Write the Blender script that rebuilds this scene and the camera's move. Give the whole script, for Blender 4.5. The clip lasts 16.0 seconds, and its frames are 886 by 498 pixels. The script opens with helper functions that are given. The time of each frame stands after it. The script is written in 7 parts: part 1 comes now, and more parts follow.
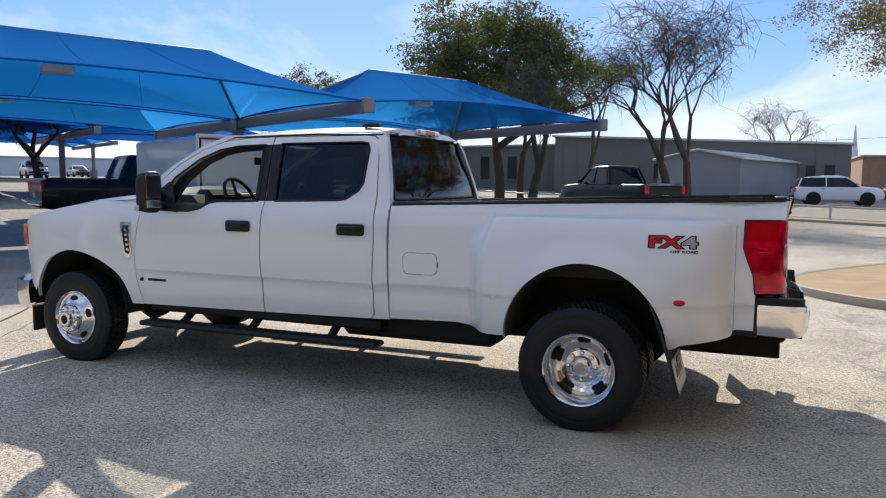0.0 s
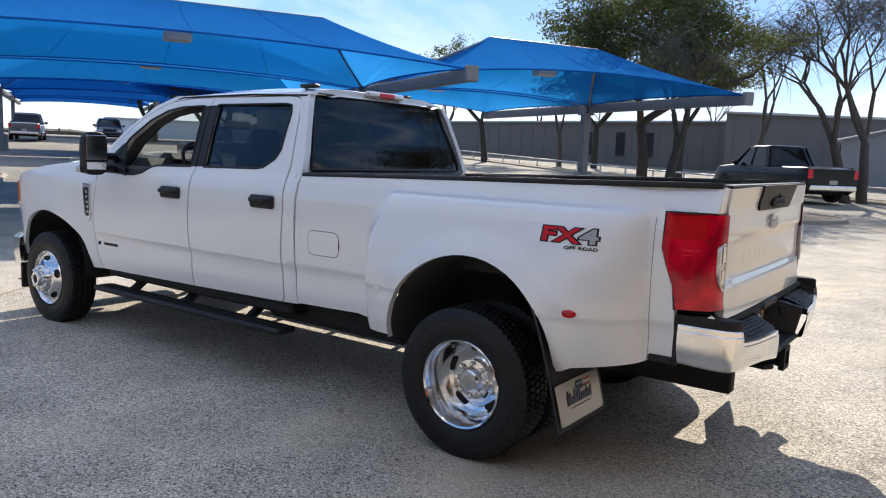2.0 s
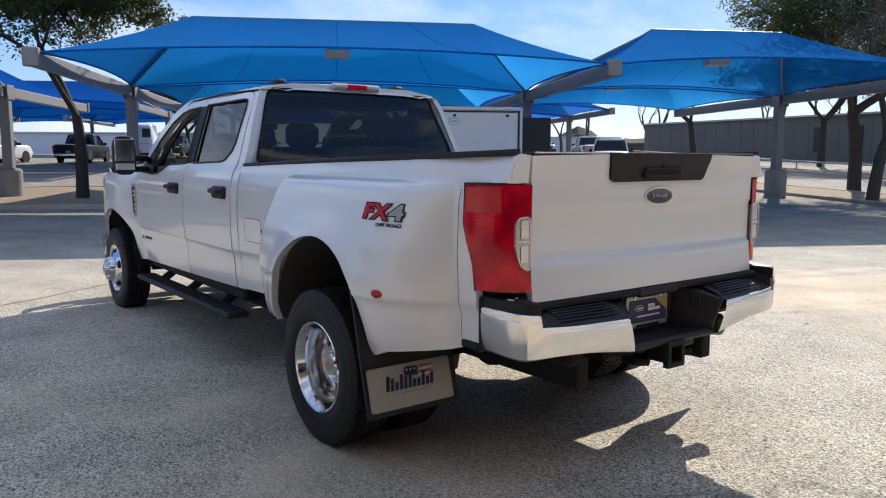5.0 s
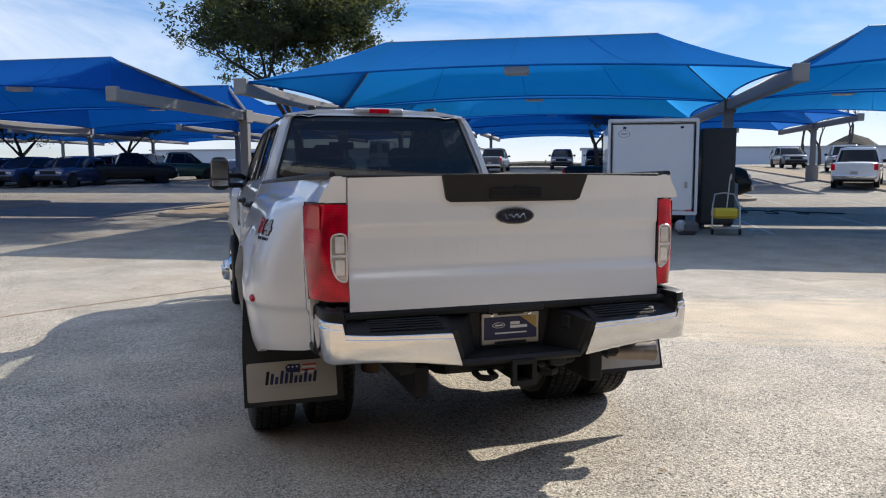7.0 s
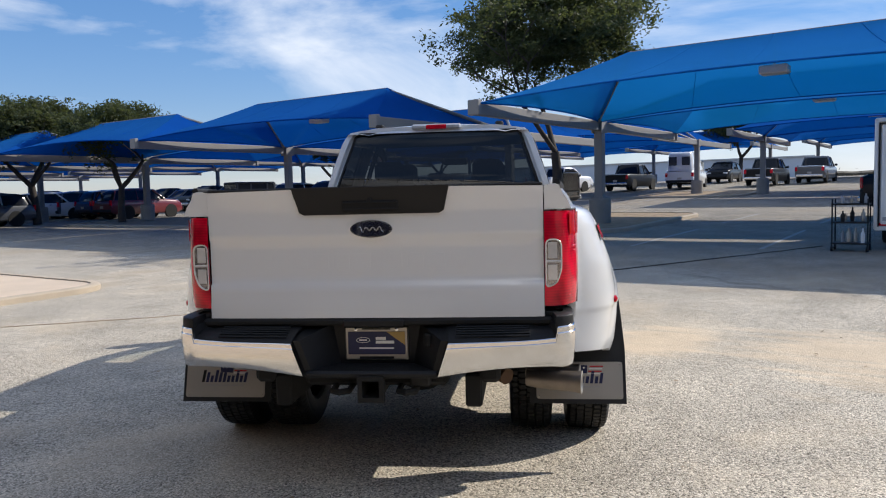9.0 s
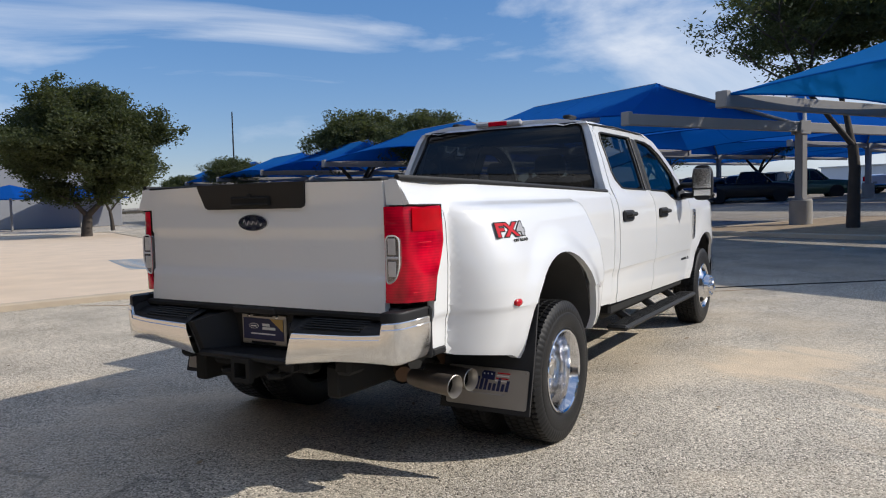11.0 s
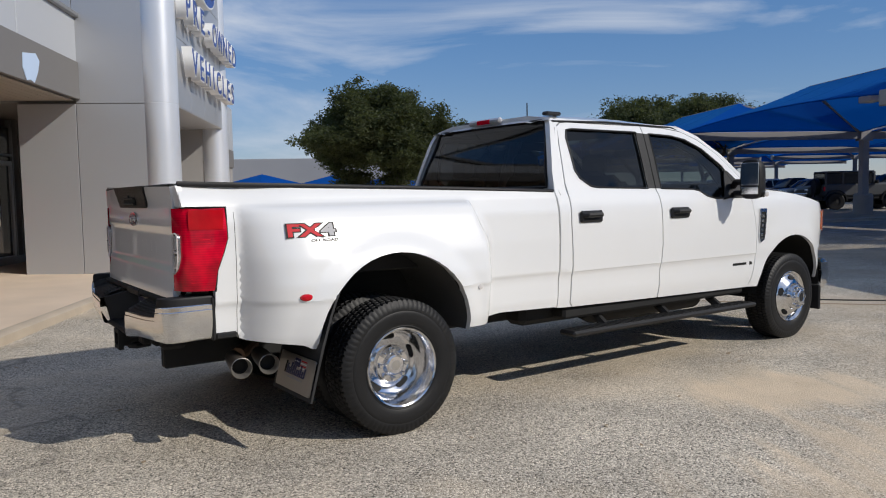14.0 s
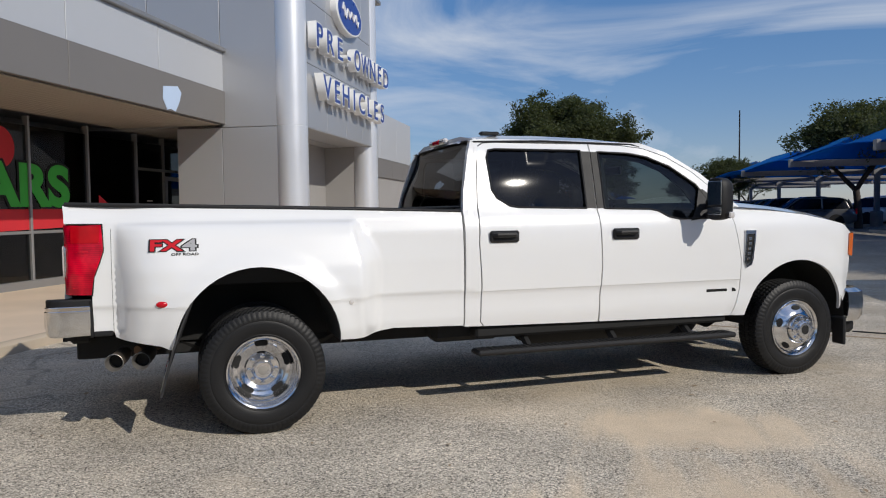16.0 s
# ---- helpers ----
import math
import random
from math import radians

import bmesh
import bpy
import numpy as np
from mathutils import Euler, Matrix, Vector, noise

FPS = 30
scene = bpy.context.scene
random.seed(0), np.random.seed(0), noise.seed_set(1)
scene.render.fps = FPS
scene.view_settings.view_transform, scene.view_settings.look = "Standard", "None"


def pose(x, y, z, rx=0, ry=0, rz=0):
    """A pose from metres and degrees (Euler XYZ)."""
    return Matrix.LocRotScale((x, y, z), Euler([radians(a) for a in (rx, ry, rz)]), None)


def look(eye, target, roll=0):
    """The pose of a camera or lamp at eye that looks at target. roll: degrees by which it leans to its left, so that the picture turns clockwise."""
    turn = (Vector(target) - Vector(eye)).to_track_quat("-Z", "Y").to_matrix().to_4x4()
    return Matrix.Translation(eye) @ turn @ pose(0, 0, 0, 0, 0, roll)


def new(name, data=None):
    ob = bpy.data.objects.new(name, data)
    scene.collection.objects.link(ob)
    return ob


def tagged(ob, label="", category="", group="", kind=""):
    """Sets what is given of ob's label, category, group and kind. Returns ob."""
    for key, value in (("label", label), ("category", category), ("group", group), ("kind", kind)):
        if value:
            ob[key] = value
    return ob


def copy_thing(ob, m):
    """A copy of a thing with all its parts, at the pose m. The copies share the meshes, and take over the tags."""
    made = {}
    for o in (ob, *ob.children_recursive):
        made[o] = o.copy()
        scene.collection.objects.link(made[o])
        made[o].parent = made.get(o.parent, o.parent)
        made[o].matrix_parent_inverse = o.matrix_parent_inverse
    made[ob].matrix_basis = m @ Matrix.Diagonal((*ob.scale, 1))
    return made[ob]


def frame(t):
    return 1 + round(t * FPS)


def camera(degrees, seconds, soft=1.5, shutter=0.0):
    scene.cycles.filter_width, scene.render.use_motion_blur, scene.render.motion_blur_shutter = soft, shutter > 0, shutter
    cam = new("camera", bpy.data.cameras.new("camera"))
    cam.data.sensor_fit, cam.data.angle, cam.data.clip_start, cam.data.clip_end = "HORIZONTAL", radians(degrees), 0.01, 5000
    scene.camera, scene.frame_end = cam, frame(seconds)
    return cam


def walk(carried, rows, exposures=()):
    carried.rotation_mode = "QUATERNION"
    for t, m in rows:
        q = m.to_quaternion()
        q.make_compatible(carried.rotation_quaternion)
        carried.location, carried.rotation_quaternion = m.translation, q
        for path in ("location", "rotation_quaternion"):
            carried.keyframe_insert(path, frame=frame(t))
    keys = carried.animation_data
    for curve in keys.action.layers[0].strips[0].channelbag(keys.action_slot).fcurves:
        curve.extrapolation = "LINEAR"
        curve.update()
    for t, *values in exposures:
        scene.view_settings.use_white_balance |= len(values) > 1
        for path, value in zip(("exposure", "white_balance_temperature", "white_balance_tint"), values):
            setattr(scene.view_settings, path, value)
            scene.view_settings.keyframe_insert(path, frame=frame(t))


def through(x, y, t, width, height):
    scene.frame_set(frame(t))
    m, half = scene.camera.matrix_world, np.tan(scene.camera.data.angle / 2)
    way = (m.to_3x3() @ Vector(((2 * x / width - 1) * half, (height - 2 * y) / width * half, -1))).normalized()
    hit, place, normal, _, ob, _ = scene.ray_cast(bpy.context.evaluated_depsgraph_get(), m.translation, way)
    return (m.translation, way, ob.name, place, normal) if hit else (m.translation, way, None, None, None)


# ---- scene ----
cam = camera(60.8, 16.0, soft=1.1)
PATH = [
    (0, (1.051, -5.948, 1.599), (0.278, -4.112, 1.427), 0.4),
    (0.5, (1.444, -5.652, 1.618), (0.554, -3.872, 1.418), 0.6),
    (1, (1.743, -5.256, 1.619), (0.752, -3.534, 1.389), 1.0),
    (1.5, (2.019, -4.853, 1.64), (0.94, -3.188, 1.392), 1.6),
    (2, (2.181, -4.407, 1.615), (1.018, -2.799, 1.365), 2.2),
    (2.5, (2.372, -3.954, 1.601), (1.124, -2.408, 1.37), 2.4),
    (3, (2.657, -3.546, 1.558), (1.332, -2.063, 1.349), 2.2),
    (3.5, (2.896, -3.347, 1.483), (1.497, -1.931, 1.285), 1.6),
    (4, (3.05, -3.251, 1.437), (1.585, -1.905, 1.23), 1.0),
    (4.2, (3.117, -3.211, 1.444), (1.628, -1.894, 1.226), 0.8),
    (6.3, (4.237, -2.175, 1.544), (2.452, -1.301, 1.32), -0.6),
    (6.5, (4.351, -1.987, 1.536), (2.533, -1.183, 1.314), -0.6),
    (7, (4.585, -1.465, 1.535), (2.694, -0.847, 1.329), -0.2),
    (7.5, (4.711, -0.928, 1.523), (2.765, -0.509, 1.331), -0.1),
    (8, (4.752, -0.382, 1.524), (2.771, -0.169, 1.346), -0.3),
    (8.5, (4.808, 0.168, 1.508), (2.815, 0.166, 1.342), -0.8),
    (9, (4.75, 0.729, 1.489), (2.768, 0.511, 1.336), -1.4),
    (9.5, (4.677, 1.306, 1.468), (2.73, 0.871, 1.326), -1.8),
    (10, (4.496, 1.806, 1.411), (2.61, 1.154, 1.279), -1.9),
    (10.2, (4.424, 2.005, 1.402), (2.568, 1.272, 1.274), -2.0),
    (12.3, (3.291, 4.01, 1.42), (1.849, 2.632, 1.265), -0.3),
    (12.5, (3.189, 4.137, 1.42), (1.781, 2.725, 1.265), -0.4),
    (13, (2.943, 4.421, 1.427), (1.617, 2.931, 1.279), -0.5),
    (13.5, (2.67, 4.675, 1.427), (1.433, 3.11, 1.282), -0.9),
    (14, (2.342, 5.001, 1.43), (1.201, 3.364, 1.288), -1.1),
    (14.5, (1.927, 5.343, 1.429), (0.898, 3.634, 1.286), -1.1),
    (15, (1.447, 5.631, 1.445), (0.546, 3.851, 1.307), -1.0),
    (15.5, (0.927, 5.955, 1.46), (0.162, 4.112, 1.336), -0.9),
    (16, (0.393, 6.206, 1.451), (-0.226, 4.307, 1.349), -0.7),
]
walk(cam, [(t, look(eye, target, roll)) for t, eye, target, roll in PATH],
     [(0.0, 0.86, 6650, 10), (2.4, 1.10, 6550, 10), (4.0, 0.95, 6500, 10), (7.0, 0.76, 6450, 10), (10.0, 0.56, 6400, 10), (13.0, 0.16, 6350, 10), (16.0, 0.08, 6400, 10)])

# ---- world and sun ----
SUN_DIR = Vector((-0.72, 1.31, 1.0)).normalized()      # towards the sun
elev = math.asin(SUN_DIR.z)
azim = math.atan2(SUN_DIR.x, SUN_DIR.y)
world = bpy.data.worlds.new("sky_world")
scene.world = world
world.use_nodes = True
wn, wl = world.node_tree.nodes, world.node_tree.links
wn.clear()
w_out = wn.new("ShaderNodeOutputWorld")
w_bg = wn.new("ShaderNodeBackground")
w_sky = wn.new("ShaderNodeTexSky")
w_sky.sky_type, w_sky.sun_disc = "NISHITA", False
w_sky.sun_elevation, w_sky.sun_rotation = elev, azim
w_sky.air_density, w_sky.dust_density, w_sky.ozone_density = 1.0, 0.15, 3.0
w_tc = wn.new("ShaderNodeTexCoord")
w_map = wn.new("ShaderNodeMapping")
w_map.inputs["Scale"].default_value = (1.0, 1.0, 3.2)
w_map.inputs["Rotation"].default_value = (0.15, 0.1, 0.5)
w_noise = wn.new("ShaderNodeTexNoise")
w_noise.inputs["Scale"].default_value = 2.1
w_noise.inputs["Detail"].default_value = 9.0
w_noise.inputs["Roughness"].default_value = 0.56
w_noise.inputs["Distortion"].default_value = 0.9
w_ramp = wn.new("ShaderNodeValToRGB")
w_ramp.color_ramp.elements[0].position, w_ramp.color_ramp.elements[0].color = 0.47, (0, 0, 0, 1)
w_ramp.color_ramp.elements[1].position, w_ramp.color_ramp.elements[1].color = 0.72, (0.85, 0.85, 0.85, 1)
w_mix = wn.new("ShaderNodeMix")
w_mix.data_type = "RGBA"
w_mix.inputs["B"].default_value = (4.4, 4.7, 5.2, 1)
wl.new(w_tc.outputs["Generated"], w_map.inputs["Vector"])
wl.new(w_map.outputs["Vector"], w_noise.inputs["Vector"])
wl.new(w_noise.outputs["Fac"], w_ramp.inputs["Fac"])
wl.new(w_ramp.outputs["Color"], w_mix.inputs["Factor"])
w_tint = wn.new("ShaderNodeMix")
w_tint.data_type, w_tint.blend_type = "RGBA", "MULTIPLY"
w_tint.inputs["Factor"].default_value = 1.0
w_tint.inputs["B"].default_value = (0.92, 0.97, 1.03, 1)
wl.new(w_sky.outputs["Color"], w_tint.inputs["A"])
w_haze = wn.new("ShaderNodeGamma")          # thin even haze: evens out the bright horizon towards the sun
w_haze.inputs["Gamma"].default_value = 0.58
w_gain = wn.new("ShaderNodeMix")
w_gain.data_type, w_gain.blend_type = "RGBA", "MULTIPLY"
w_gain.inputs["Factor"].default_value = 1.0
w_gain.inputs["B"].default_value = (1.13, 1.14, 1.29, 1)
wl.new(w_tint.outputs["Result"], w_haze.inputs["Color"])
wl.new(w_haze.outputs["Color"], w_gain.inputs["A"])
w_sat = wn.new("ShaderNodeHueSaturation")
w_sat.inputs["Saturation"].default_value = 1.45
wl.new(w_gain.outputs["Result"], w_sat.inputs["Color"])
wl.new(w_sat.outputs["Color"], w_mix.inputs["A"])
# added fill light: the unseen sky overhead is mixed towards bright white
w_sep = wn.new("ShaderNodeSeparateXYZ")
w_rise = wn.new("ShaderNodeMapRange")
w_rise.interpolation_type = "SMOOTHSTEP"
w_rise.inputs["From Min"].default_value, w_rise.inputs["From Max"].default_value = 0.30, 0.80
w_rise.inputs["To Min"].default_value, w_rise.inputs["To Max"].default_value = 0.0, 0.15
w_sky_fill = wn.new("ShaderNodeMix")
w_sky_fill.data_type = "RGBA"
w_sky_fill.inputs["B"].default_value = (6.6, 6.6, 6.7, 1)
wl.new(w_tc.outputs["Generated"], w_sep.inputs["Vector"])
wl.new(w_sep.outputs["Z"], w_rise.inputs["Value"])
wl.new(w_rise.outputs["Result"], w_sky_fill.inputs["Factor"])
wl.new(w_mix.outputs["Result"], w_sky_fill.inputs["A"])
wl.new(w_sky_fill.outputs["Result"], w_bg.inputs["Color"])
w_bg.inputs["Strength"].default_value = 0.13
wl.new(w_bg.outputs["Background"], w_out.inputs["Surface"])

sun = new("sun", bpy.data.lights.new("sun", "SUN"))
sun.data.energy, sun.data.angle, sun.data.color = 3.0, radians(0.53), (1.0, 0.93, 0.82)
sun.matrix_world = look(SUN_DIR * 60, (0, 0, 0))

# ---- materials ----


def mat(name, col, rough=0.5, metal=0.0, var=0.12, scale=4.0, bump=0.0, bscale=80.0, coat=0.0, spec=0.5, rvar=0.1, per_object=0.0, glow=0.0):
    m = bpy.data.materials.new(name)
    m.use_nodes = True
    n, l = m.node_tree.nodes, m.node_tree.links
    b = n["Principled BSDF"]
    b.inputs["Metallic"].default_value = metal
    b.inputs["Specular IOR Level"].default_value = spec
    b.inputs["Coat Weight"].default_value = coat
    b.inputs["Coat Roughness"].default_value = 0.03
    tc = n.new("ShaderNodeTexCoord")
    big = n.new("ShaderNodeTexNoise")
    big.inputs["Scale"].default_value, big.inputs["Detail"].default_value = scale, 6.0
    l.new(tc.outputs["Object"], big.inputs["Vector"])
    mix = n.new("ShaderNodeMix")
    mix.data_type = "RGBA"
    mix.inputs["A"].default_value = (*[c * (1 - var) for c in col], 1)
    mix.inputs["B"].default_value = (*[min(1, c * (1 + var)) for c in col], 1)
    l.new(big.outputs["Fac"], mix.inputs["Factor"])
    tint = mix.outputs["Result"]
    if per_object:
        info = n.new("ShaderNodeObjectInfo")
        hsv = n.new("ShaderNodeHueSaturation")
        mr = n.new("ShaderNodeMapRange")
        mr.inputs["To Min"].default_value, mr.inputs["To Max"].default_value = 1 - per_object, 1 + per_object
        l.new(info.outputs["Random"], mr.inputs["Value"])
        l.new(mr.outputs["Result"], hsv.inputs["Value"])
        l.new(tint, hsv.inputs["Color"])
        tint = hsv.outputs["Color"]
    l.new(tint, b.inputs["Base Color"])
    rr = n.new("ShaderNodeMapRange")
    rr.inputs["To Min"].default_value, rr.inputs["To Max"].default_value = max(0, rough - rvar * rough), min(1, rough + rvar)
    l.new(big.outputs["Fac"], rr.inputs["Value"])
    l.new(rr.outputs["Result"], b.inputs["Roughness"])
    if bump:
        fine = n.new("ShaderNodeTexNoise")
        fine.inputs["Scale"].default_value, fine.inputs["Detail"].default_value = bscale, 4.0
        l.new(tc.outputs["Object"], fine.inputs["Vector"])
        bp = n.new("ShaderNodeBump")
        bp.inputs["Strength"].default_value, bp.inputs["Distance"].default_value = bump, 0.01
        l.new(fine.outputs["Fac"], bp.inputs["Height"])
        l.new(bp.outputs["Normal"], b.inputs["Normal"])
    if glow:
        b.inputs["Emission Color"].default_value = (*col, 1)
        b.inputs["Emission Strength"].default_value = glow
    return m


def glass(name, col, see=0.5, rough=0.02):
    """Tinted pane: part see-through, part mirror by Fresnel."""
    m = bpy.data.materials.new(name)
    m.use_nodes = True
    n, l = m.node_tree.nodes, m.node_tree.links
    n.remove(n["Principled BSDF"])
    out = n["Material Output"]
    tr = n.new("ShaderNodeBsdfTransparent")
    tr.inputs["Color"].default_value = (*[c * see for c in col], 1)
    gl = n.new("ShaderNodeBsdfGlossy")
    gl.inputs["Roughness"].default_value = rough
    fr = n.new("ShaderNodeFresnel")
    fr.inputs["IOR"].default_value = 1.55
    mx = n.new("ShaderNodeMixShader")
    l.new(fr.outputs["Fac"], mx.inputs["Fac"])
    l.new(tr.outputs["BSDF"], mx.inputs[1])
    l.new(gl.outputs["BSDF"], mx.inputs[2])
    l.new(mx.outputs["Shader"], out.inputs["Surface"])
    return m


def cloth(name, col, through):
    """Shade cloth: lit from above, it glows through."""
    m = mat(name, col, 0.95, var=0.18, scale=0.7, bump=0.25, bscale=240, spec=0.0)
    n, l = m.node_tree.nodes, m.node_tree.links
    b, out = n["Principled BSDF"], n["Material Output"]
    ts = n.new("ShaderNodeBsdfTranslucent")
    ts.inputs["Color"].default_value = (*through, 1)
    mx = n.new("ShaderNodeMixShader")
    b.inputs["Sheen Weight"].default_value = 0.22
    b.inputs["Sheen Roughness"].default_value = 0.45
    b.inputs["Sheen Tint"].default_value = (0.06, 0.42, 1.0, 1)
    mx.inputs["Fac"].default_value = 0.26
    l.new(b.outputs["BSDF"], mx.inputs[1])
    l.new(ts.outputs["BSDF"], mx.inputs[2])
    # the thin weave scatters the sun mostly onwards
    onward = n.new("ShaderNodeBsdfRefraction")
    onward.inputs["Color"].default_value = (*[min(1.0, c * 1.5 + 0.04) for c in through], 1)
    onward.inputs["Roughness"].default_value, onward.inputs["IOR"].default_value = 0.72, 1.01
    both = n.new("ShaderNodeMixShader")
    both.inputs["Fac"].default_value = 0.16
    l.new(mx.outputs["Shader"], both.inputs[1])
    l.new(onward.outputs["BSDF"], both.inputs[2])
    l.new(both.outputs["Shader"], out.inputs["Surface"])
    return m


def foliage(name, col, through):
    m = mat(name, col, 0.6, var=0.5, scale=1.3, spec=0.25)
    n, l = m.node_tree.nodes, m.node_tree.links
    b, out = n["Principled BSDF"], n["Material Output"]
    geo = n.new("ShaderNodeNewGeometry")
    hsv = n.new("ShaderNodeHueSaturation")
    mr = n.new("ShaderNodeMapRange")
    mr.inputs["To Min"].default_value, mr.inputs["To Max"].default_value = 0.6, 1.5
    l.new(geo.outputs["Random Per Island"], mr.inputs["Value"])
    l.new(mr.outputs["Result"], hsv.inputs["Value"])
    src = b.inputs["Base Color"].links[0].from_socket
    l.new(src, hsv.inputs["Color"])
    l.new(hsv.outputs["Color"], b.inputs["Base Color"])
    ts = n.new("ShaderNodeBsdfTranslucent")
    ts.inputs["Color"].default_value = (*through, 1)
    mx = n.new("ShaderNodeMixShader")
    mx.inputs["Fac"].default_value = 0.4
    l.new(b.outputs["BSDF"], mx.inputs[1])
    l.new(ts.outputs["BSDF"], mx.inputs[2])
    l.new(mx.outputs["Shader"], out.inputs["Surface"])
    return m


def ramp_node(n, stops):
    r = n.new("ShaderNodeValToRGB")
    els = r.color_ramp.elements
    els[0].position, els[0].color = stops[0][0], (*stops[0][1], 1)
    els[1].position, els[1].color = stops[-1][0], (*stops[-1][1], 1)
    for p, c in stops[1:-1]:
        e = els.new(p)
        e.color = (*c, 1)
    return r


def paving(name):
    """Worn chip-seal: pale pebbles in grey binder, tan dust patches, darker from the parking rows on, hairline cracks.
    """
    m = bpy.data.materials.new(name)
    m.use_nodes = True
    n, l = m.node_tree.nodes, m.node_tree.links
    b = n["Principled BSDF"]
    tc = n.new("ShaderNodeTexCoord")
    vor = n.new("ShaderNodeTexVoronoi")
    vor.inputs["Scale"].default_value = 118.0
    l.new(tc.outputs["Object"], vor.inputs["Vector"])
    stone = ramp_node(n, [(0.0, (0.054, 0.046, 0.037)), (0.22, (0.345, 0.308, 0.248)), (0.65, (0.555, 0.492, 0.395)), (1.0, (0.89, 0.80, 0.67))])
    sep = n.new("ShaderNodeSeparateColor")
    l.new(vor.outputs["Color"], sep.inputs["Color"])
    l.new(sep.outputs["Red"], stone.inputs["Fac"])
    # dust
    dust = n.new("ShaderNodeTexNoise")
    dust.inputs["Scale"].default_value, dust.inputs["Detail"].default_value = 0.35, 7.0
    dust.inputs["Roughness"].default_value = 0.62
    l.new(tc.outputs["Object"], dust.inputs["Vector"])
    dramp = ramp_node(n, [(0.50, (0, 0, 0)), (0.66, (0.7, 0.7, 0.7))])
    l.new(dust.outputs["Fac"], dramp.inputs["Fac"])
    mx = n.new("ShaderNodeMix")
    mx.data_type = "RGBA"
    mx.inputs["B"].default_value = (0.60, 0.49, 0.35, 1)
    l.new(dramp.outputs["Color"], mx.inputs["Factor"])
    l.new(stone.outputs["Color"], mx.inputs["A"])
    # drift of pale sand swept across the lane
    turned = n.new("ShaderNodeVectorRotate")
    turned.rotation_type = "Z_AXIS"
    turned.inputs["Angle"].default_value = -radians(61.6)
    l.new(tc.outputs["Object"], turned.inputs["Vector"])
    mp = n.new("ShaderNodeMapping")
    mp.inputs["Location"].default_value = (-4.1 / 3.6, -3.45 / 1.75, 0)
    mp.inputs["Scale"].default_value = (1 / 3.6, 1 / 1.75, 0)
    l.new(turned.outputs["Vector"], mp.inputs["Vector"])
    ln = n.new("ShaderNodeVectorMath")
    ln.operation = "LENGTH"
    l.new(mp.outputs["Vector"], ln.inputs[0])
    mp2 = n.new("ShaderNodeMapping")
    mp2.inputs["Location"].default_value = (-0.55 / 0.62, -3.35 / 0.95, 0)
    mp2.inputs["Scale"].default_value = (1 / 0.62, 1 / 0.95, 0)
    l.new(turned.outputs["Vector"], mp2.inputs["Vector"])
    ln2 = n.new("ShaderNodeVectorMath")
    ln2.operation = "LENGTH"
    l.new(mp2.outputs["Vector"], ln2.inputs[0])
    near = n.new("ShaderNodeMath")
    near.operation = "MINIMUM"
    l.new(ln.outputs["Value"], near.inputs[0])
    l.new(ln2.outputs["Value"], near.inputs[1])
    sn = n.new("ShaderNodeTexNoise")
    sn.inputs["Scale"].default_value, sn.inputs["Detail"].default_value = 1.6, 7.0
    smap = n.new("ShaderNodeMapping")
    smap.inputs["Scale"].default_value = (0.5, 2.6, 1)
    l.new(turned.outputs["Vector"], smap.inputs["Vector"])
    l.new(smap.outputs["Vector"], sn.inputs["Vector"])
    add = n.new("ShaderNodeMath")
    add.operation = "MULTIPLY_ADD"
    add.inputs[1].default_value = 1.5
    l.new(sn.outputs["Fac"], add.inputs[0])
    l.new(near.outputs["Value"], add.inputs[2])
    sramp = ramp_node(n, [(0.42, (0.80, 0.80, 0.80)), (0.50, (0.30, 0.30, 0.30)), (0.55, (0, 0, 0))])
    half = n.new("ShaderNodeMath")
    half.operation = "MULTIPLY"
    half.inputs[1].default_value = 0.33
    l.new(add.outputs["Value"], half.inputs[0])
    l.new(half.outputs["Value"], sramp.inputs["Fac"])
    sand = n.new("ShaderNodeMix")
    sand.data_type = "RGBA"
    sand.inputs["B"].default_value = (0.72, 0.575, 0.405, 1)
    l.new(sramp.outputs["Color"], sand.inputs["Factor"])
    l.new(mx.outputs["Result"], sand.inputs["A"])
    mx = sand
    # darker from the parking rows on, with an uneven edge
    split = n.new("ShaderNodeSeparateXYZ")
    l.new(turned.outputs["Vector"], split.inputs["Vector"])
    edge = n.new("ShaderNodeMath")
    edge.operation = "MULTIPLY_ADD"
    edge.inputs[1].default_value = 5.0
    l.new(dust.outputs["Fac"], edge.inputs[0])
    l.new(split.outputs["Y"], edge.inputs[2])
    far = n.new("ShaderNodeMapRange")
    far.inputs["From Min"].default_value, far.inputs["From Max"].default_value = 8.0, 12.0
    far.inputs["To Min"].default_value, far.inputs["To Max"].default_value = 1.0, 0.60
    l.new(edge.outputs["Value"], far.inputs["Value"])
    far_tone = n.new("ShaderNodeHueSaturation")
    l.new(far.outputs["Result"], far_tone.inputs["Value"])
    l.new(mx.outputs["Result"], far_tone.inputs["Color"])
    # broad stains
    st = n.new("ShaderNodeTexNoise")
    st.inputs["Scale"].default_value, st.inputs["Detail"].default_value = 1.3, 8.0
    l.new(tc.outputs["Object"], st.inputs["Vector"])
    sr = n.new("ShaderNodeMapRange")
    sr.inputs["From Min"].default_value, sr.inputs["From Max"].default_value = 0.3, 0.7
    sr.inputs["To Min"].default_value, sr.inputs["To Max"].default_value = 0.78, 1.12
    l.new(st.outputs["Fac"], sr.inputs["Value"])
    hsv = n.new("ShaderNodeHueSaturation")
